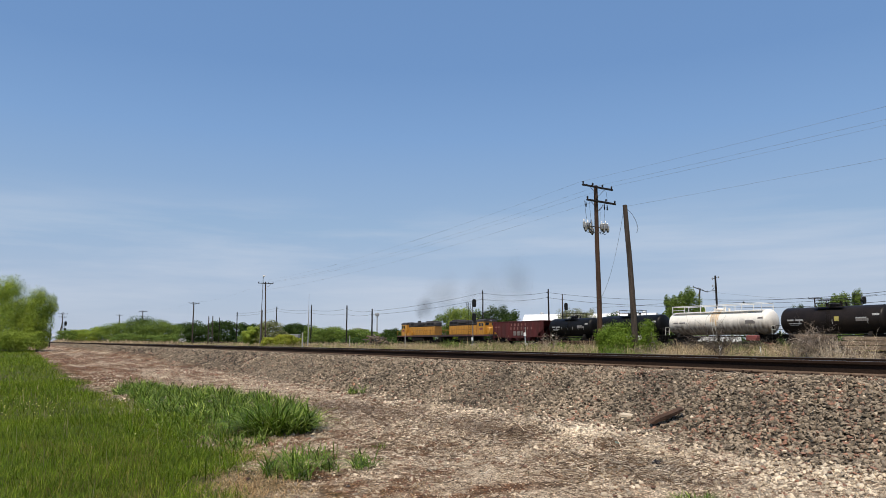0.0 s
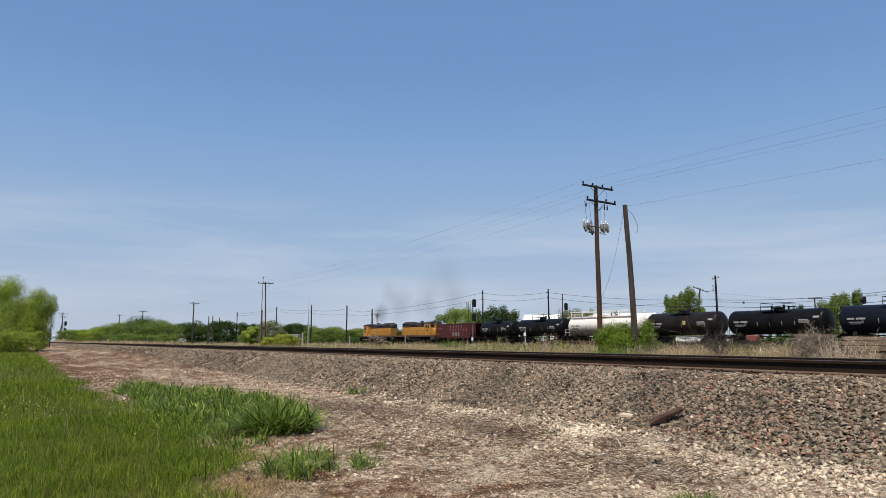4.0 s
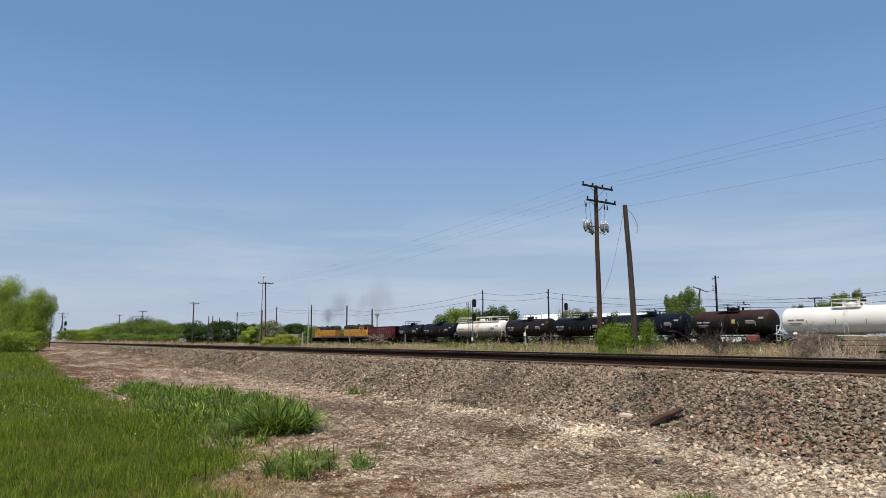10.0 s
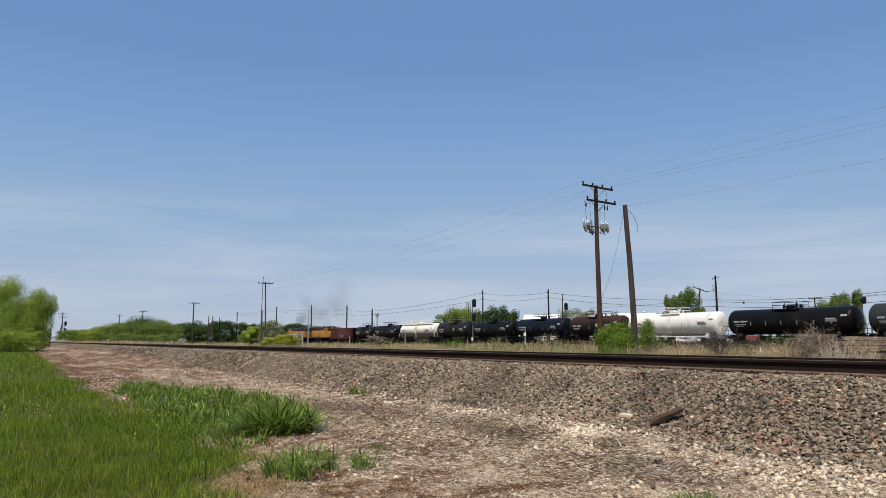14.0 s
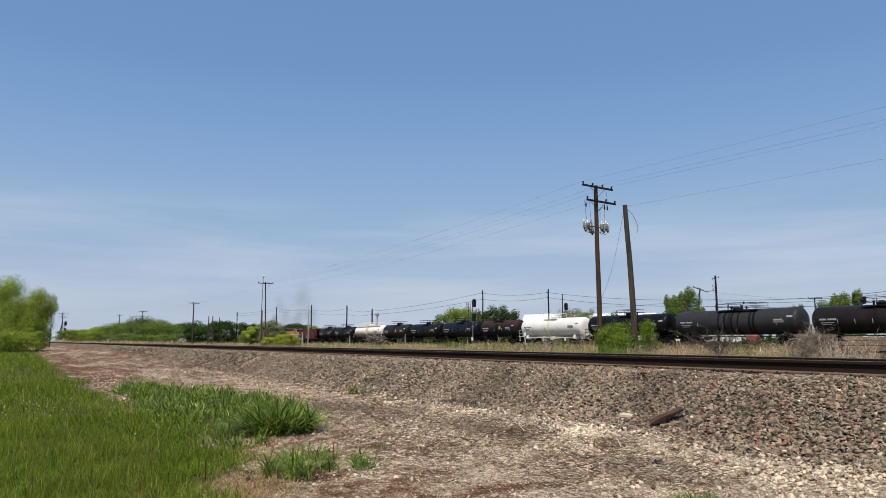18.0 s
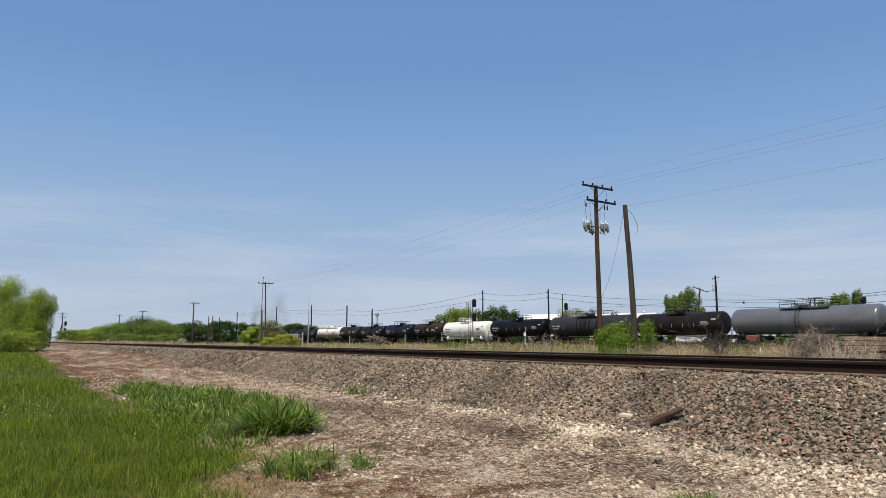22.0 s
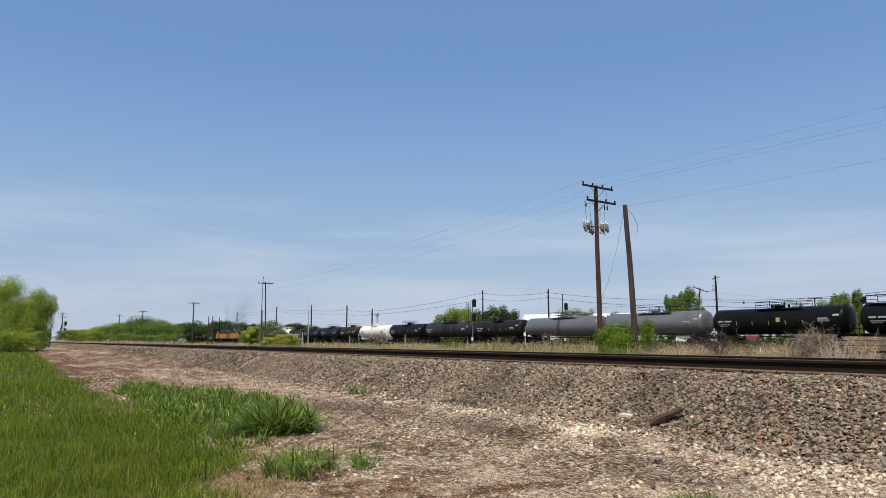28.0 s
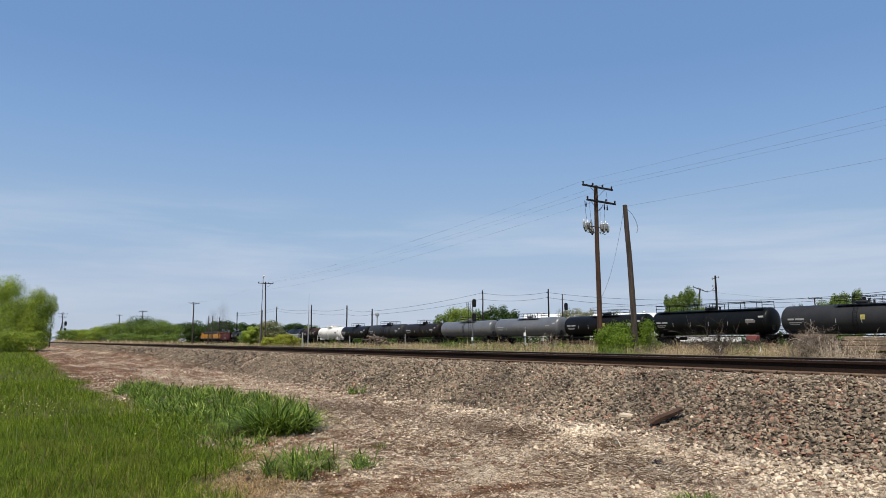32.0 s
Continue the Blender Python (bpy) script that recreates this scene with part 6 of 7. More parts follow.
def clump(cx, cy, rx, ry, turn, n, h, w, name, label, seed, mat=COARSE, bend=1.45):
    rs = np.random.RandomState(seed)
    a, r = rs.uniform(0, 2 * np.pi, n), np.sqrt(rs.uniform(0, 1, n)) * (1 + 0.18 * np.sin(5 * rs.uniform(0, 1, n)))
    px, py = rx * r * np.cos(a), ry * r * np.sin(a)
    # gathered into tufts
    k = max(6, n // 45)
    tx, ty = rs.uniform(-rx, rx, k), rs.uniform(-ry, ry, k)
    near = np.argmin((px[:, None] - tx) ** 2 + (py[:, None] - ty) ** 2, 1)
    px, py = px * 0.6 + tx[near] * 0.4, py * 0.6 + ty[near] * 0.4
    ok = (px / rx) ** 2 + (py / ry) ** 2 < 1.05
    px, py, tall = px[ok], py[ok], rs.uniform(0.55, 1.3, k)[near][ok]
    c_, s__ = math.cos(turn), math.sin(turn)
    x, y = cx + px * c_ - py * s__, cy + px * s__ + py * c_
    q = rs.uniform(0, 1, len(x))
    return blades(name, x, y, h * (0.4 + 0.7 * q) * tall, w * (0.6 + 0.7 * q), mat, label, "grass", seed + 1, bend, spread=0.8)


clump(-14.15, 3.38, 4.7, 1.15, radians(1), 10500, 0.27, 0.0145, "coarse_grass_patch", "patch of tall coarse dark green grass", 31)
clump(-9.5, 3.22, 0.46, 0.46, 0, 1900, 0.46, 0.0165, "coarse_grass_tuft", "tall dense tuft of coarse green grass", 33)
clump(-10.9, 2.45, 2.8, 0.55, radians(0), 3600, 0.19, 0.0100, "weed_patch", "short leafy green weeds below the coarse grass", 34)
clump(-18.4, 2.8, 2.2, 0.6, radians(175), 1600, 0.34, 0.018, "coarse_grass_patch", "patch of tall coarse dark green grass", 35)
clump(-6.75, 2.80, 0.62, 0.40, radians(20), 380, 0.22, 0.011, "weed_tuft", "low sparse green weed tuft on bare soil", 37)
clump(-6.45, 2.30, 0.32, 0.28, 0, 260, 0.26, 0.010, "weed_tuft", "low sparse green weed tuft on bare soil", 38)
clump(-14.1, 6.5, 0.26, 0.20, 0, 110, 0.28, 0.012, "weed_tuft", "small green weed tuft at the embankment", 39)
clump(*(-3.59, 4.46), 0.20, 0.14, 0, 200, 0.11, 0.007, "weed_tuft", "small bright green weed tuft on rubble", 40)
clump(-10.2, 2.0, 1.7, 0.6, 0, 1500, 0.22, 0.008, "weed_patch", "thin green grass thinning out over soil", 41, LAWN)
clump(-7.6, 1.7, 1.0, 0.45, 0, 900, 0.20, 0.007, "weed_patch", "thin green grass thinning out over soil", 42, LAWN)
rs = np.random.RandomState(44)
for i in range(12):
    wx, wy = -rs.uniform(5, 16), rs.uniform(2.0, 3.8)
    clump(wx, wy, 0.12, 0.10, 0, 40, 0.13, 0.006, "seedling_tuft", "tiny green seedling tuft on bare soil", 50 + i, LAWN)

# dead straw and weeds on the bare soil
x, y = sow([(-9, -2.5, 1.8, 6.7, 14000), (-18, -9, 2.4, 7.0, 20000), (-26, -18, 2.6, 7.6, 16000), (-70, -26, 2.6, 8.6, 8000)], 23)
keep = patchy(x, y * 1.5, 0.9, 11.0) + np.random.RandomState(4).uniform(-0.4, 0.4, len(x)) > 0.05
x, y = x[keep], y[keep]
q = np.random.RandomState(6).uniform(0, 1, len(x))
dark_ = (np.random.RandomState(16).uniform(0, 1, len(x)) + 0.25 * patchy(x, y, 0.9, 5.0)) > 0.55
for pick_, mat_, nm_, lab_ in ((dark_, STRAWDARK, "rotten_straw", "dark rotten stems strewn over bare soil"), (~dark_, STRAW, "dead_straw", "pale dead straw strewn over bare soil")):
    blades(nm_, x[pick_], y[pick_], (0.03 + 0.07 * q)[pick_], (0.0052 * np.maximum(1, -x / 9))[pick_], mat_, lab_, "dead grass", 7, 0.5, 1.5, plain=True)
x, y = sow([(-7.0, -4.4, 4.0, 5.6, 250), (-11.5, -8, 4.0, 6.2, 350)], 24)
q = np.random.RandomState(9).uniform(0, 1, len(x))
blades("dead_weeds", x, y, 0.08 + 0.18 * q, 0.0075 * np.ones(len(x)), STRAW, "tangle of dead pale weed stems", "dead weeds", 8, 0.5, 1.4, plain=True)


def stems(name, spots, mat, label, seed, thick=0.0035, lift=0.05):
    """Matted dead stems lying about: each a bent three-sided rod. spots: (x, y, spread, number, length)."""
    rs = np.random.RandomState(seed)
    x = np.concatenate([rs.normal(a, r, n) for (a, b), r, n, l in spots])
    y = np.concatenate([rs.normal(b, r * 0.75, n) for (a, b), r, n, l in spots])
    ln = np.concatenate([l * rs.uniform(0.35, 1.25, n) for (a, b), r, n, l in spots])
    n = len(x)
    az = rs.uniform(0, 2 * np.pi, n)
    z = lay(x, y) + rs.uniform(0, 1, n) ** 2 * lift
    tilt, turn = rs.normal(0.12, 0.22, n), rs.normal(0, 0.45, n)
    rings, p = [], np.stack([x, y, z], 1)
    r = thick * rs.uniform(0.6, 1.5, n)
    for k in range(3):
        a = az + turn * k
        sd = np.stack([-np.sin(a), np.cos(a), np.zeros(n)], 1)
        for u, v in ((-1, -0.6), (1, -0.6), (0, 1.1)):
            q = p + sd * (u * r * (1 - 0.25 * k))[:, None]
            q[:, 2] += v * r * (1 - 0.25 * k)
            rings.append(q)
        p = p + np.stack([np.cos(a), np.sin(a), tilt], 1) * (ln / 2)[:, None]
    v = np.stack(rings, 1).reshape(-1, 3)
    f = np.array([(i * 3 + j, i * 3 + (j + 1) % 3, i * 3 + 3 + (j + 1) % 3, i * 3 + 3 + j) for i in range(2) for j in range(3)])
    f = (f[None] + 9 * np.arange(n)[:, None, None]).reshape(-1, 4)
    return tagged(new(name, raw(name, v, f, mat)), label, "dead weeds", kind="stuff")


stems("matted_stems", [((-4.80, 5.05), 0.26, 760, 0.12), ((-4.42, 4.97), 0.20, 600, 0.12), ((-4.95, 4.54), 0.24, 200, 0.11), ((-6.71, 5.12), 0.35, 240, 0.11), ((-5.60, 6.05), 0.22, 380, 0.10),
                       ((-8.40, 5.9), 0.5, 460, 0.12), ((-6.2, 3.9), 0.5, 220, 0.11), ((-10.6, 5.0), 0.8, 460, 0.13), ((-7.61, 5.19), 0.5, 260, 0.12), ((-4.10, 5.16), 0.22, 140, 0.12)],
      GREYSTRAW, "matted grey dead weed stems on rubble", 81, 0.0028)
stems("rotten_stems", [((-4.87, 5.05), 0.36, 420, 0.12), ((-4.59, 5.13), 0.25, 400, 0.12), ((-7.03, 5.36), 0.34, 400, 0.13), ((-7.81, 5.62), 0.6, 420, 0.14), ((-6.68, 4.41), 0.45, 160, 0.12),
                       ((-4.88, 4.47), 0.35, 130, 0.12), ((-4.51, 3.92), 0.14, 60, 0.10), ((-4.61, 3.20), 0.18, 50, 0.10), ((-9.12, 5.21), 0.7, 500, 0.15),
                       ((-7.30, 3.79), 0.5, 240, 0.12), ((-5.48, 3.31), 0.4, 70, 0.10), ((-5.74, 5.73), 0.18, 160, 0.12), ((-11.39, 5.34), 0.8, 500, 0.16)],
      STRAWDARK, "dark tangle of rotten weed stems on rubble", 82, 0.0036, 0.07)

stems("pale_stalks", [((-4.60, 5.22), 0.07, 110, 0.13), ((-4.75, 5.10), 0.20, 90, 0.20), ((-5.0, 5.35), 0.22, 70, 0.20)], STRAW, "bundle of bleached dead stalks on rubble", 80, 0.0036, 0.09)

rs = np.random.RandomState(83)
DEADWEEDS = ((-4.35, 4.80, 0.22, 420), (-3.9, 5.0, 0.25, 300), (-5.25, 5.2, 0.22, 260), (-5.0, 4.9, 0.20, 240), (-8.2, 5.75, 0.45, 420), (-7.2, 5.4, 0.30, 260), (-6.1, 4.9, 0.5, 200), (-10.5, 5.6, 0.8, 900), (-13.0, 5.4, 1.2, 900), (-9.3, 4.7, 0.5, 600), (-8.0, 4.4, 0.6, 600), (-11.5, 4.9, 0.7, 600), (-7.2, 3.9, 0.5, 350))
for cx_, cy_, rx_, ry_, n_, h_ in ((-6.3, 1.95, 0.45, 0.22, 1300, 0.10), (-7.5, 2.42, 0.50, 0.22, 1100, 0.10), (-5.35, 2.75, 0.42, 0.28, 900, 0.05), (-4.85, 4.75, 0.24, 0.18, 700, 0.07), (-5.9, 1.70, 0.35, 0.16, 800, 0.12), (-9.2, 2.6, 0.7, 0.25, 800, 0.09)):
    x, y = rs.normal(cx_, rx_, n_), rs.normal(cy_, ry_, n_)
    blades("rusty_grass", x, y, h_ * rs.uniform(0.4, 1.3, n_), 0.0042 * np.ones(n_), REDSTRAW, "rusty brown dead grass at the meadow edge", "dead grass", int(-cx_ * 100), 0.9, 0.7, plain=True)

x, y = np.concatenate([rs.normal(a, r, n) for a, b, r, n in DEADWEEDS]), np.concatenate([rs.normal(b, r * 0.6, n) for a, b, r, n in DEADWEEDS])
blades("brown_weeds", x, y, rs.uniform(0.05, 0.17, len(x)), 0.0036 * np.maximum(1.0, -x / 8), DEADBROWN, "sprawling brown dead weeds on rubble", "dead weeds", 84, 1.1, 0.9, plain=True)

# wiry grey-brown dead weeds standing on the rubble, and along the verge farther off
t_ = rs.uniform(0, 1, 7000)
x, y = -12.6 + 5.6 * t_ + rs.normal(0, 0.3, 7000), 5.05 + 0.45 * t_ + rs.normal(0, 0.32, 7000)
keep = patchy(x, y, 1.5, 6.0) + rs.uniform(-0.6, 0.6, 7000) > -0.05
x, y = x[keep], y[keep]
dark_ = rs.uniform(0, 1, len(x)) < 0.55
for pick_, mat_, nm_ in ((dark_, DEADBROWN, "brown_weeds"), (~dark_, TWIG, "wiry_weeds")):
    blades(nm_, x[pick_], y[pick_], rs.uniform(0.06, 0.20, pick_.sum()), 0.0032 * np.maximum(1.0, -x[pick_] / 8), mat_, "wiry dead weeds standing on the rubble", "dead weeds", 86, 1.3, 0.55, spread=0.9, plain=True)
x, y = sow([(-34, -20, 2.7, 7.4, 5000), (-75, -34, 2.9, 8.0, 6000)], 87)
keep = patchy(x * 0.3, y * 1.5, 0.9, 4.0) + rs.uniform(-0.5, 0.5, len(x)) > 0.1
x, y = x[keep], y[keep]
blades("brown_weeds", x, y, rs.uniform(0.05, 0.16, len(x)), 0.0042 * np.maximum(1.0, -x / 9), DEADBROWN, "low brown dead weeds on the bare verge", "dead weeds", 88, 1.2, 0.7, spread=0.9, plain=True)

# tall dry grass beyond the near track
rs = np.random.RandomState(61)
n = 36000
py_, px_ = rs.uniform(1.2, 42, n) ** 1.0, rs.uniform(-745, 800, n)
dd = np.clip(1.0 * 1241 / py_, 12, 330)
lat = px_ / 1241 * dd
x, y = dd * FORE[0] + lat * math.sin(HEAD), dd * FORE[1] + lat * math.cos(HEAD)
keep = (y > 13.7) & ((y < 73.6) | (y > 80)) & (patchy(x, y, 0.23, 2.0) + rs.uniform(-0.9, 0.9, n) > -0.35)
x, y, dd = x[keep], y[keep], dd[keep]
rep = 5
x = np.repeat(x, rep) + rs.normal(size=len(x) * rep) * 0.16
y = np.repeat(y, rep) + rs.normal(size=len(y) * rep) * 0.16
dd = np.repeat(dd, rep)
q = rs.uniform(0, 1, len(x))
green = (patchy(x, y, 0.16, 6.0) + rs.uniform(-0.45, 0.45, len(x)) > 0.42)
h = (0.28 + 0.78 * q ** 1.6) * (0.80 + 0.55 * patchy(x, y, 0.7, 3.0)) * np.where(dd > 60, 1.15, 1.0)
w = 0.009 * np.maximum(1.0, dd / 28)
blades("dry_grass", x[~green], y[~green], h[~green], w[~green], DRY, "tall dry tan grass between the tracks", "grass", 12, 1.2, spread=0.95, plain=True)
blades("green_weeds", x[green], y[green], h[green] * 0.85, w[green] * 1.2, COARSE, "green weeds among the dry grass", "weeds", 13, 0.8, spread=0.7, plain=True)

# green weeds beside the track
for i, (cx_, n_) in enumerate((((-18.03, 22.18), 700), ((-16.98, 21.98), 500), ((-14.94, 23.36), 600), ((-14.18, 23.65), 700), ((-19.79, 23.12), 400))):
    clump(*cx_, 1.3, 0.45, radians(58), n_ * 2, 0.52, 0.014, "weed_patch", "green weeds in dry grass beside the track", 90 + i, WEED)
for i, (cx_, n_, h_) in enumerate((((-70.97, 44.94), 500, 1.3), ((-66.81, 47.86), 350, 1.0), ((-53.56, 46.47), 500, 1.1), ((-49.66, 45.17), 400, 1.0), ((-57.41, 47.86), 350, 0.9), ((-62.33, 47.50), 300, 0.8))):
    clump(*cx_, 1.6, 0.7, radians(58), n_, h_, 0.035, "weed_patch", "green weeds in dry grass between the tracks", 110 + i)
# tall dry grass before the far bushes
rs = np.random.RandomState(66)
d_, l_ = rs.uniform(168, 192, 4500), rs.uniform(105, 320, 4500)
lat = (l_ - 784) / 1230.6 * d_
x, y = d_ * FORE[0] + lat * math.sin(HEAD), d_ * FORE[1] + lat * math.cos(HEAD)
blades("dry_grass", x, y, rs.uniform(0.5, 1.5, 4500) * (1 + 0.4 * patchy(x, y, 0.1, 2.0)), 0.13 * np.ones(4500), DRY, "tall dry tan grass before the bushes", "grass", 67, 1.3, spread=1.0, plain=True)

# yellow wildflowers in the meadow
rs = np.random.RandomState(71)
fl = Shape()
FLOWER = surf("yellow_petals", (0.75, 0.62, 0.08), (0.8, 0.75, 0.35), 5, 20, 0.7, 0, 0, 0.1)
for i in range(60):
    fx, fy = -13.0 + rs.normal() * 1.0, 0.25 + rs.normal() * 0.35
    if i > 44:
        fx, fy = -rs.uniform(6, 30), rs.uniform(-0.6, 1.5)
    fz = ground_z(fx, fy) + rs.uniform(0.2, 0.3)
    fl.turned([(fz, 0.003), (fz + 0.006, 0.010), (fz + 0.009, 0.009), (fz + 0.011, 0.002)], "z", (fx, fy, 0), 6)
tagged(part("wildflowers", fl, FLOWER), "small yellow wildflowers dotted over the meadow", "flowers", kind="stuff")


# ---- loose things ----
DARKTWIG = leafy("dark_twigs", (0.055, 0.042, 0.034), (0.035, 0.028, 0.023), (0.16, 0.12, 0.09), 1.0, 0.0, vary=0.6)


def brush(xy, n, h, spread, seed, name, label, mat=TWIG, r=0.010, lean=1.0, pile=0.0):
    """A heap of dead branching stems."""
    rnd = random.Random(seed)
    s = Shape()
    for i in range(n):
        p = Vector((rnd.gauss(0, spread[0]), rnd.gauss(0, spread[1]), 0))
        p.z = max(0.0, rnd.gauss(0, 0.12)) + pile * rnd.random() * max(0.0, 1 - abs(p.x) / (spread[0] * 2.2))
        w = rnd.uniform(0, 6.28)
        d = Vector((math.cos(w) * rnd.uniform(0.2, 1.1), math.sin(w) * rnd.uniform(0.2, 1.1), rnd.uniform(0.25, 1.2) / lean)).normalized()
        length = h * rnd.uniform(0.3, 1.0)
        pts = [p]
        for k in range(5):
            d = (d + Vector((rnd.uniform(-0.75, 0.75), rnd.uniform(-0.75, 0.75), rnd.uniform(-0.5, 0.45)))).normalized()
            pts.append(pts[-1] + d * length / 5)
            for z_ in range(2):
                if rnd.random() < 0.7:
                    e = (d + Vector((rnd.uniform(-1, 1), rnd.uniform(-1, 1), rnd.uniform(-0.5, 0.7)))).normalized()
                    l_ = length * rnd.uniform(0.1, 0.34)
                    s.run([pts[-1], pts[-1] + e * l_ * 0.5, pts[-1] + e * l_ + Vector((0, 0, rnd.uniform(-0.04, 0.06)))], [r * 0.5, r * 0.4, r * 0.25], 3)
        s.run(pts, [r, r * 0.9, r * 0.8, r * 0.65, r * 0.5, r * 0.3], 4)
    return tagged(part(name, s, mat, None, "", pose(*xy, ground_z(*xy))), label, name.replace("_", " "), kind="stuff")


brush((-15.75, 26.9), 150, 0.95, (0.34, 0.4), 24, "dead_brush", "dark dead branching brush by the tracks", DARKTWIG, r=0.007, lean=0.8, pile=1.0)
brush((-15.60, 26.6), 400, 0.95, (0.36, 0.45), 3, "dead_brush", "grey heap of dead branching brush by the tracks", r=0.0065, lean=0.75, pile=1.05)
brush((-16.84, 27.89), 26, 0.9, (0.6, 0.3), 23, "dead_brush", "low grey dead brush by the tracks", r=0.010)
brush((-13.55, 25.62), 110, 1.15, (0.5, 0.25), 4, "dead_brush", "pale dead brush in front of stacked sleepers", STRAW, r=0.010, lean=0.6)
brush((-14.01, 24.87), 80, 1.0, (0.4, 0.25), 14, "dead_brush", "pale dead brush in front of stacked sleepers", STRAW, r=0.009, lean=0.6)
brush((-21.88, 29.25), 46, 2.6, (0.14, 0.1), 5, "dead_brush", "bare dark dead shrub standing in grass", DARKTWIG, r=0.013, lean=0.45)
for px_, d_, n_, h_ in (((-40.95, 47.84), 60, 90, 1.1), ((-41.14, 51.35), 62, 80, 1.0), ((-36.28, 47.80), 56, 150, 1.7), ((-35.73, 48.68), 56, 110, 1.3), ((-34.62, 50.49), 56, 120, 1.3), ((-33.24, 52.71), 56, 60, 1.0)):
    brush(px_, n_ * 3 // 5, h_, (0.9, 0.4), 30 + n_, "dead_brush", "dark tangle of dead brush before the far track", DARKTWIG, r=0.02)
# dark weed band added beyond the far track to stand for shade beneath the cars
SHADEWEED = leafy("shade_weeds", (0.030, 0.042, 0.015), (0.022, 0.028, 0.012), (0.07, 0.07, 0.03), 0.5, 0.2, vary=0.5)
x, y = sow([((-145.43, 83.00)[0], 6, 81.2, 85.5, 15000)], 68)
q = np.random.RandomState(69).uniform(0, 1, len(x))
blades("shade_weeds", x, y, 0.5 + 0.6 * q, 0.09 + 0.05 * q, SHADEWEED, "band of dark weeds standing in for the shade under the train", "weeds", 70, 0.8, spread=0.6, plain=True)
brush((-46.34, 39.13), 40, 2.0, (0.5, 0.3), 8, "dead_brush", "bare dead shrub in the dry grass", r=0.02)
brush((-53.16, 39.52), 60, 1.3, (1.2, 0.3), 9, "dead_brush", "dry tan shrub in the dry grass", DRY, r=0.022)
brush((-27.98, 30.80), 40, 1.2, (0.5, 0.3), 10, "dead_brush", "dry stems below the pole bush", r=0.008)

# stack of old sleepers
st_xy = (-14.88, 29.18)
stack = thing("sleeper_stack", "weathered stack of old timber sleepers by the tracks", "sleeper stack", pose(*st_xy, ground_z(*st_xy), 0, 0, 53))
rnd = random.Random(4)
for lev in range(6):
    for k in range(5 if lev < 5 else 2):
        m = pose(rnd.uniform(-0.28, 0.28) + (0.15 if lev > 3 else 0), -0.55 + k * 0.27 + rnd.uniform(-0.05, 0.05), 0.10 + lev * 0.185, rnd.uniform(-2, 2), rnd.uniform(-1, 1), rnd.uniform(-2.5, 2.5))
        part("sleeper", Shape().box((0, 0, 0), (2.6 * rnd.uniform(0.90, 1.04), 0.225, 0.150), 0.014), OLDWOOD, stack, at=m)
# heap of broken sleepers farther off
hp_xy = (-100.66, 50.18)
heap = thing("timber_heap", "dark heap of broken sleepers and planks", "timber heap", pose(*hp_xy, ground_z(*hp_xy), 0, 0, -32))
for i in range(50):
    L_ = rnd.uniform(1.4, 3.0)
    part("plank", Shape().box((0, 0, 0), (L_, 0.22, 0.17), 0.012), TIE if i < 21 else OLDWOOD, heap,
         at=pose(rnd.gauss(-0.3, 2.6), rnd.gauss(0, 0.7), 0.25 + abs(rnd.gauss(0.5, 0.38)), rnd.uniform(-8, 8), rnd.uniform(-14, 14), rnd.uniform(-40, 40)))
part("plank", Shape().box((0, 0, 0), (1.8, 0.15, 0.08), 0.01), OLDWOOD, heap, "pale plank sticking up", pose(2.1, -0.6, 0.75, 0, -38, 15))
part("earth_mound", Shape().turned([(0.0, 3.2), (0.18, 2.6), (0.32, 1.4), (0.38, 0.1)], "z", (0.6, -0.4, -0.05), 18), OLDWOOD, heap, "low brown mound of soil")


def post(xy, top, label, mat=WHITEPAINT, r=0.05):
    z = ground_z(*xy)
    p = thing("marker_post", label, "post", pose(*xy, z), "marker posts")
    part("shaft", Shape().tube((0, 0, -0.1), (0, 0, top - z - 0.05), r, r * 0.9, 10), mat, p)
    part("cap", Shape().turned([(top - z - 0.05, r * 1.15), (top - z - 0.01, r * 1.1), (top - z, 0.01)], "z", (0, 0, 0), 10), SILVER, p)


post((-63.09, 23.47), 2.05, "white marker post in dry grass", CONCRETE, 0.065)
post((-92.03, 41.31), 1.98, "short pale marker post by the track", CONCRETE, 0.06)
post((-87.88, 48.02), 2.22, "short pale marker post by the track", CONCRETE, 0.06)
post((-25.69, 34.50), 1.00, "low white stake in the grass", r=0.08)
post((-25.73, 38.24), 0.92, "low white stake in the grass", r=0.04)
sp_xy = (-159.85, 6.9)
sp = thing("trackside_sign", "dark post with a narrow white board by the track", "sign", pose(*sp_xy, ground_z(*sp_xy)))
part("post", Shape().tube((0, 0, -0.1), (0, 0, 3.9), 0.13, 0.11, 10), DARKPOLE, sp)
part("board", Shape().box((-0.14, 0, 2.3), (0.05, 1.5, 0.3), 0.01), WHITEPAINT, sp, "narrow white board")
sg_xy = (-75.70, 60.11)
sg = thing("trackside_box", "small white trackside box on a grey post", "trackside box", pose(*sg_xy, ground_z(*sg_xy), 0, 0, -32))
bz = 2.18 - ground_z(*sg_xy)
part("post", Shape().tube((0, 0, -0.1), (0, 0, bz + 0.6), 0.06, n=10), SILVER, sg)
part("box", Shape().box((0, -0.08, bz), (0.42, 0.3, 0.46), 0.03), WHITEPAINT, sg)
part("fork", Shape().run([(-0.35, 0, bz + 0.95), (0, 0, bz + 0.6), (0.35, 0, bz + 0.95)], [0.035] * 3, 8), SILVER, sg)
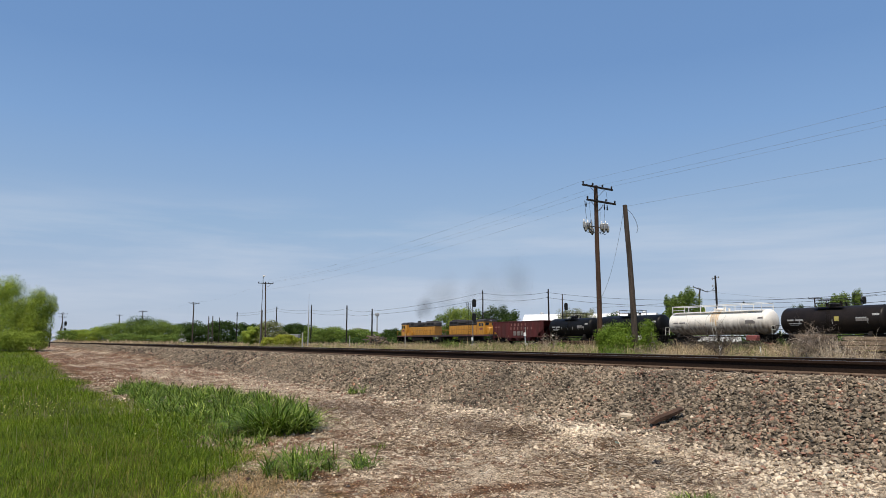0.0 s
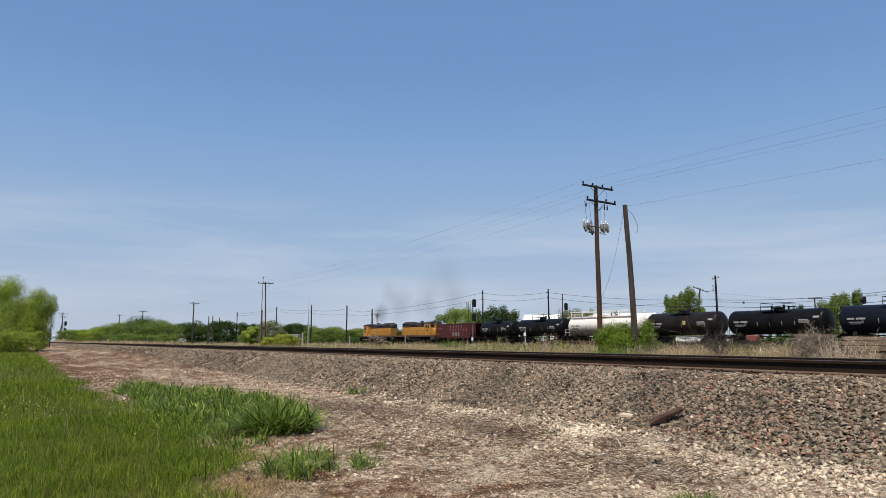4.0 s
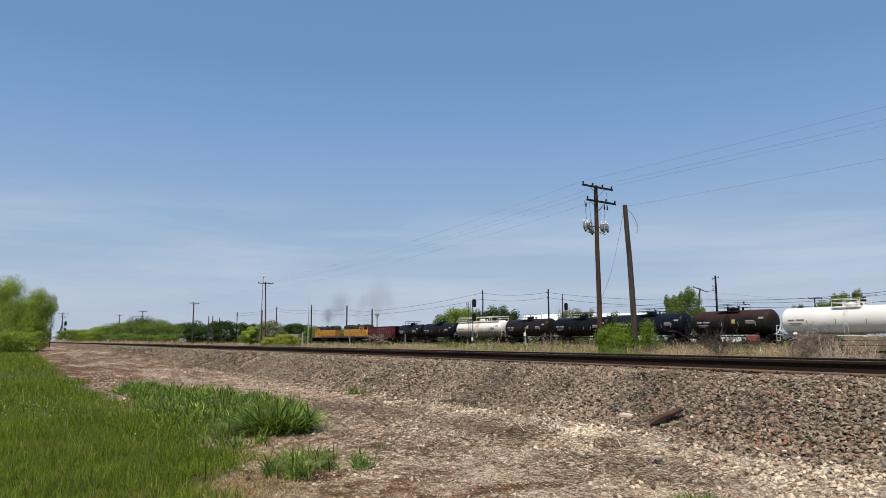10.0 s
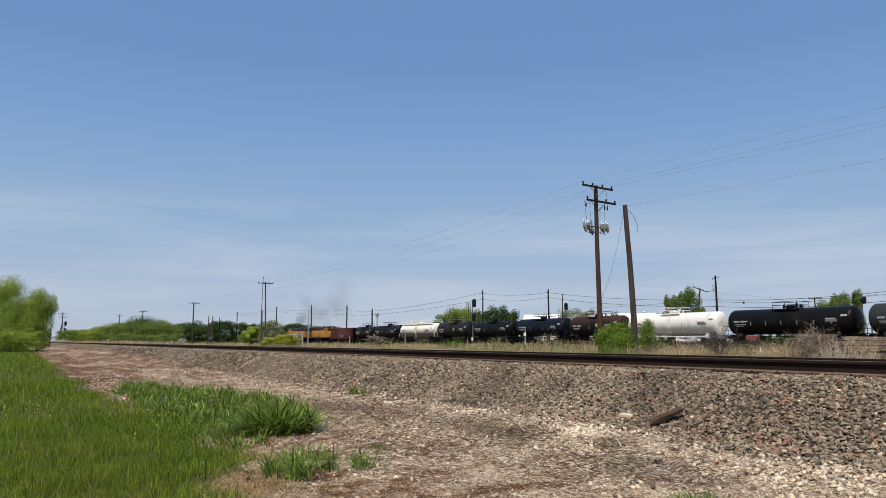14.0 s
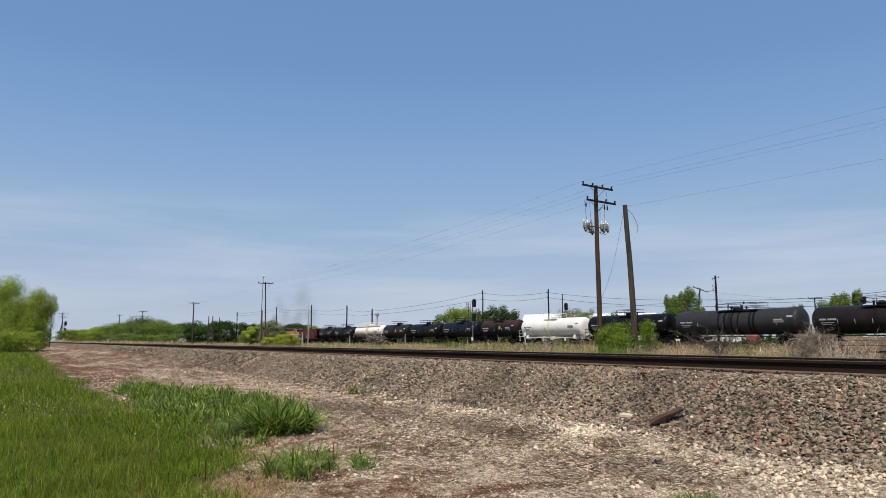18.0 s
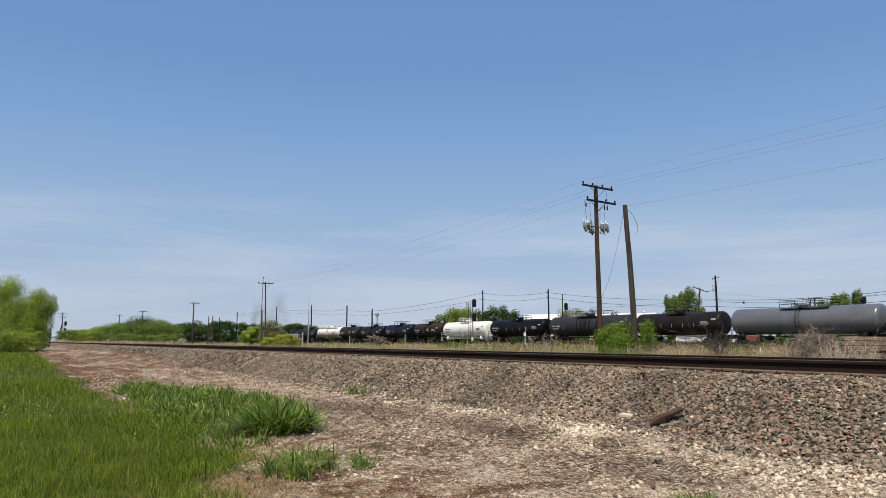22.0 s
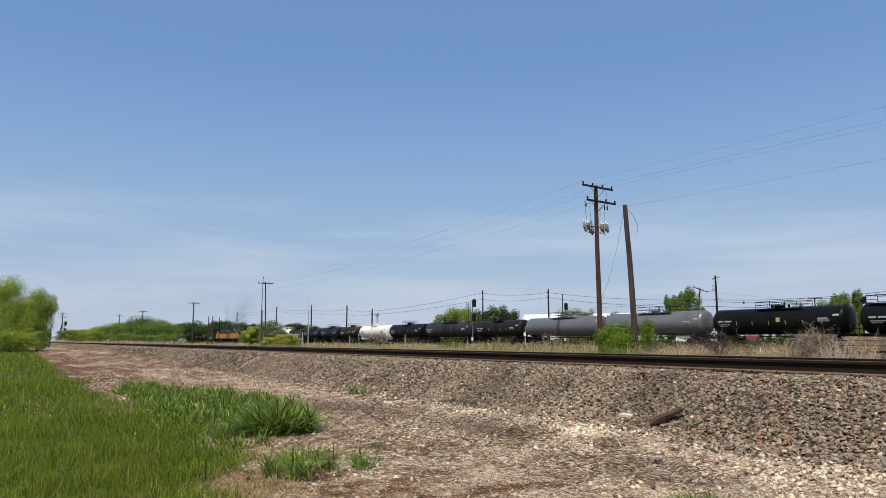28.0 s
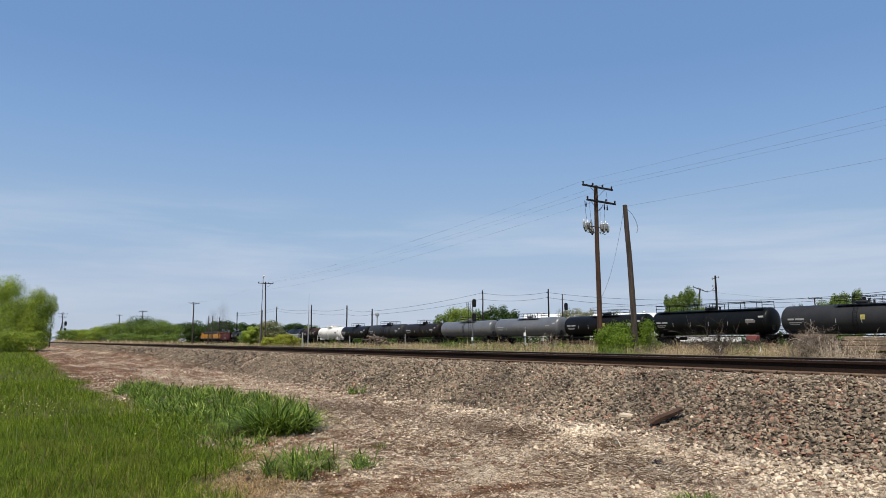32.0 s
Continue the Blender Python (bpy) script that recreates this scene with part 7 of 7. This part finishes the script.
part("side_post", Shape().tube((-0.5, 0, -0.1), (-0.5, 0, bz + 0.35), 0.07, n=10), SILVER, sg)
part("footing", Shape().box((0.1, 0, 0.15), (0.9, 0.5, 0.7), 0.04), CONCRETE, sg)
# low white barrier blocks and a red trailer beyond the far track
for i in range(4):
    bxy = (-70.7 + i * 2.6, 86.3 + i * 0.3)
    bl = thing("barrier_block", "white concrete barrier panel beyond the train", "barrier", pose(*bxy, ground_z(*bxy), 0, 0, 7), "barrier blocks")
    part("block", Shape().prism([(-0.3, 0), (0.3, 0), (0.24, 0.25), (0.12, 1.55), (-0.12, 1.55), (-0.24, 0.25)], -1.2, 1.2, "yz"), WHITEPAINT, bl)
    part("grey_mark", Shape().box((0.2, -0.185, 1.25), (1.5, 0.06, 0.16), 0.01), CONCRETE, bl)
tr_xy = (-46.95, 68.57)
tr = thing("flat_trailer", "small faded red trailer with dark tyres", "trailer", pose(*tr_xy, ground_z(*tr_xy), 0, 0, 15))
part("bed", Shape().box((0, 0, 1.10), (1.15, 1.1, 0.62), 0.08), RED, tr)
for wx in (-0.55, 0.75):
    t_ = part("tyre", Shape().turned([(-0.86, 0.2), (-0.86, 0.34), (-0.82, 0.38), (-0.7, 0.38), (-0.66, 0.34), (-0.66, 0.2)], "y", (wx, 0, 0.38), 18), SIGNBLACK, tr)
    part("rim", Shape().turned([(-0.85, 0.2), (-0.83, 0.2), (-0.82, 0.06), (-0.86, 0.02)], "y", (wx, 0, 0.38), 14), SILVER, t_)
part("drawbar", Shape().tube((1.1, 0, 0.6), (2.2, 0, 0.45), 0.05, n=8), RED, tr)

# rusty rails on blocks and a low timber stack between the tracks
rs_xy = (-66.48, 59.80)
rst = thing("rail_stack", "stack of spare rusty rails on timber blocks", "rail stack", pose(*rs_xy, ground_z(*rs_xy), 0, 0, 57))
for lev in range(2):
    for k in range(4):
        part("rail", Shape().prism([(k * 0.2 - 0.3 + p[0], 0.42 + lev * 0.21 + p[1]) for p in RAIL_OUTLINE], -3.9 + 0.1 * k, 3.8 - 0.07 * k * lev, "yz"), RAIL if lev == 0 else OLDRUST, rst)
for bxx in (-3.0, 0.0, 3.0):
    part("timber_block", Shape().box((bxx, 0, 0.2), (0.3, 1.2, 0.42), 0.02), TIE, rst)
ts_xy = (-36.33, 59.12)
tst = thing("timber_stack", "low stack of brown timbers beside the far track", "timber stack", pose(*ts_xy, ground_z(*ts_xy), 0, 0, 52))
rnd = random.Random(6)
for lev in range(6):
    for k in range(3):
        part("timber", Shape().box((0, 0, 0), (3.3 * rnd.uniform(0.85, 1.05), 0.24, 0.22), 0.012), OLDWOOD if lev > 3 else TIE, tst, at=pose(1.7 + rnd.uniform(-0.25, 0.25), k * 0.27 - 0.27, 0.12 + lev * 0.23, 0, 0, rnd.uniform(-2, 2)))

# litter and fragments in the foreground
frag_xy = (-6.17, 7.13)
frag = Shape().prism([(-0.22, -0.010), (-0.17, -0.032), (0.02, -0.026), (0.15, -0.012), (0.235, 0.012), (0.20, 0.030), (0.06, 0.020), (-0.10, 0.016)], -0.05, 0.05)
fr = part("sleeper_fragment", frag, POLE, None, "", pose(frag_xy[0], frag_xy[1], ground_z(*frag_xy) + 0.10, 14, -20, 52))
tagged(fr, "splintered dark piece of timber sleeper on ballast", "timber piece")
fs_xy = (-6.86, 7.16)
fl_s = part("flat_stone", Shape().prism([(-0.10, -0.03), (-0.02, -0.05), (0.10, -0.02), (0.08, 0.04), (-0.06, 0.05)], 0, 0.03, "xy"), STONE_PALE, None, "", pose(*fs_xy, ground_z(*fs_xy) + 0.02, 14, 5, 32))
tagged(fl_s, "pale flat stone lying on ballast", "stone")
for (lx, ly), mat_, lab in (((-4.50, 5.08), BLUE, "crumpled dark and white plastic litter"), ((-14.02, 6.41), "o", "crumpled faded orange litter caught in weeds"), ((-5.76, 5.84), "t", "small teal plastic scrap on soil")):
    mat_ = surf("orange_plastic", (0.56, 0.26, 0.14), (0.62, 0.34, 0.20), 4, 20, 0.5, 0, 0.1, 0.2) if mat_ == "o" else surf("teal_plastic", (0.25, 0.55, 0.50), (0.3, 0.6, 0.55), 4, 20, 0.4, 0, 0.1, 0.2) if mat_ == "t" else mat_
    rnd = random.Random(int(lx * 100))
    sz_ = 0.042 if "dark" in lab else 0.028 if "orange" in lab else 0.014
    s = Shape()
    vs = []
    for k in range(5):
        for i in range(9):
            w, e = i * 2 * math.pi / 9, -1.2 + k * 0.6
            rr = sz_ * rnd.uniform(0.6, 1.3)
            vs.append((rr * 1.6 * math.cos(w) * math.cos(e), rr * math.sin(w) * math.cos(e), rr * math.sin(e) + sz_ * 0.6))
    fs = [(k * 9 + i, k * 9 + (i + 1) % 9, (k + 1) * 9 + (i + 1) % 9, (k + 1) * 9 + i) for k in range(4) for i in range(9)]
    s.add(vs, fs + [tuple(range(8, -1, -1)), tuple(range(36, 45))])
    ob = thing("litter", lab, "litter", pose(lx, ly, ground_z(lx, ly) + (0.20 if "orange" in lab else 0.01)))
    part("wrapper", s, mat_, ob, angle=20)
    if "dark" in lab:
        part("label_flap", Shape().box((-0.02, -0.01, 0.045), (0.05, 0.035, 0.008), 0.004, Matrix.Rotation(0.5, 4, "Y")), CONCRETE, ob)


# ---- exhaust smoke ----
def smoke_material(name, alpha, tone):
    """Soot that is dense in the middle of each veil and fades out at its rim."""
    m = bpy.data.materials.new(name)
    m.use_nodes = True
    t = m.node_tree
    b, out = t.nodes["Principled BSDF"], t.nodes["Material Output"]
    b.inputs["Base Color"].default_value, b.inputs["Roughness"].default_value = (*tone, 1), 1.0
    b.inputs["Specular IOR Level"].default_value = 0.0
    at, mu = t.nodes.new("ShaderNodeAttribute"), t.nodes.new("ShaderNodeMath")
    at.attribute_name = "soot"
    mu.operation, mu.inputs[1].default_value = "MULTIPLY", alpha
    tr, mx = t.nodes.new("ShaderNodeBsdfTransparent"), t.nodes.new("ShaderNodeMixShader")
    t.links.new(at.outputs["Fac"], mu.inputs[0])
    t.links.new(mu.outputs["Value"], mx.inputs["Fac"])
    t.links.new(tr.outputs["BSDF"], mx.inputs[1])
    t.links.new(b.outputs["BSDF"], mx.inputs[2])
    t.links.new(mx.outputs["Shader"], out.inputs["Surface"])
    return m


PUFFS = []                      # (puff, metres behind the first exhaust, height over the rail, size)


def puff_mesh(r, mat, seed):
    """An upright oval veil of soot with soft rims."""
    rnd = random.Random(seed)
    vs, fs, den = [], [], []
    c0 = Vector((rnd.gauss(0, 0.2), rnd.gauss(0, 0.2), rnd.gauss(0, 0.2))) * r
    turn = Euler((radians(90 + rnd.uniform(-14, 14)), 0, radians(45 + rnd.uniform(-15, 15)))).to_matrix() @ Matrix.Diagonal((1.0, rnd.uniform(1.1, 1.6), 1.0))
    o, rr = len(vs), r * rnd.uniform(0.7, 1.15)
    vs.append(tuple(c0))
    den.append(1.0)
    for ring, dn in ((0.2, 0.88), (0.4, 0.6), (0.6, 0.3), (0.8, 0.09), (1.0, 0.0)):
        for i in range(18):
            w = i * math.pi / 9
            vs.append(tuple(c0 + turn @ Vector((math.cos(w), math.sin(w), 0)) * rr * ring))
            den.append(dn)
    fs += [(o, o + 1 + i, o + 1 + (i + 1) % 18) for i in range(18)]
    for q in range(4):
        a = o + 1 + q * 18
        for i in range(18):
            j = (i + 1) % 18
            fs += [(a + i, a + 18 + i, a + 18 + j), (a + i, a + 18 + j, a + j)]
    me = raw("smoke_veils", vs, fs, mat, True)
    me.attributes.new("soot", "FLOAT", "POINT").data.foreach_set("value", den)
    return me


SMOKE = [smoke_material("thick_smoke", 0.26, (0.06, 0.055, 0.05)), smoke_material("thin_smoke", 0.13, (0.10, 0.10, 0.105))]
for i, (dx, z, r) in enumerate(((0.2, 6.0, 1.7), (0.6, 7.4, 2.3), (1.4, 8.8, 2.9), (3.4, 10.8, 3.8), (17.0, 7.0, 2.2), (20.0, 9.5, 3.2), (26.0, 11.5, 4.2), (33.0, 13.0, 5.0),
                              (6.5, 8.2, 3.6), (12.0, 9.6, 4.2), (24.0, 6.4, 3.2), (31.0, 7.2, 3.6), (39.0, 8.0, 4.2))):
    ob = new("smoke_puff", puff_mesh(r, SMOKE[0 if i < 3 else 1], 300 + i))
    tagged(ob, "faint dark diesel exhaust smoke over the engines", "smoke", "puffs of exhaust smoke", "stuff")
    ob.visible_shadow = False
    PUFFS.append((ob, dx, z, r))


# ---- the train runs ----
def motions():
    for car, mid in CARS:
        walk(car, [(t, pose(mid - travel(t), FAR_Y, FAR_Z)) for t in range(0, 33, 2)])
    times = [i * 0.1 for i in range(321)]
    for w, dx in AXLES:
        walk(w, [(t, pose(dx, 0, 0, 0, -math.degrees(travel(t) / 0.42), 0)) for t in times])
    # the plume hangs over the engines, billows and trails behind them
    for k, (ob, dx, z, r) in enumerate(PUFFS):
        rows = []
        for i in range(65):
            t = i / 2
            rows.append((t, pose(ENDS[0] + 8.5 + dx - travel(t) + 0.3 * r * math.sin(1.3 * t + 2 * k), FAR_Y + 0.2 * r * math.sin(0.9 * t + k), FAR_Z + z + 0.35 * r * math.sin(1.9 * t + 1.7 * k), 0, 0, 12 * math.sin(0.5 * t + k))))
        walk(ob, rows)


motions()
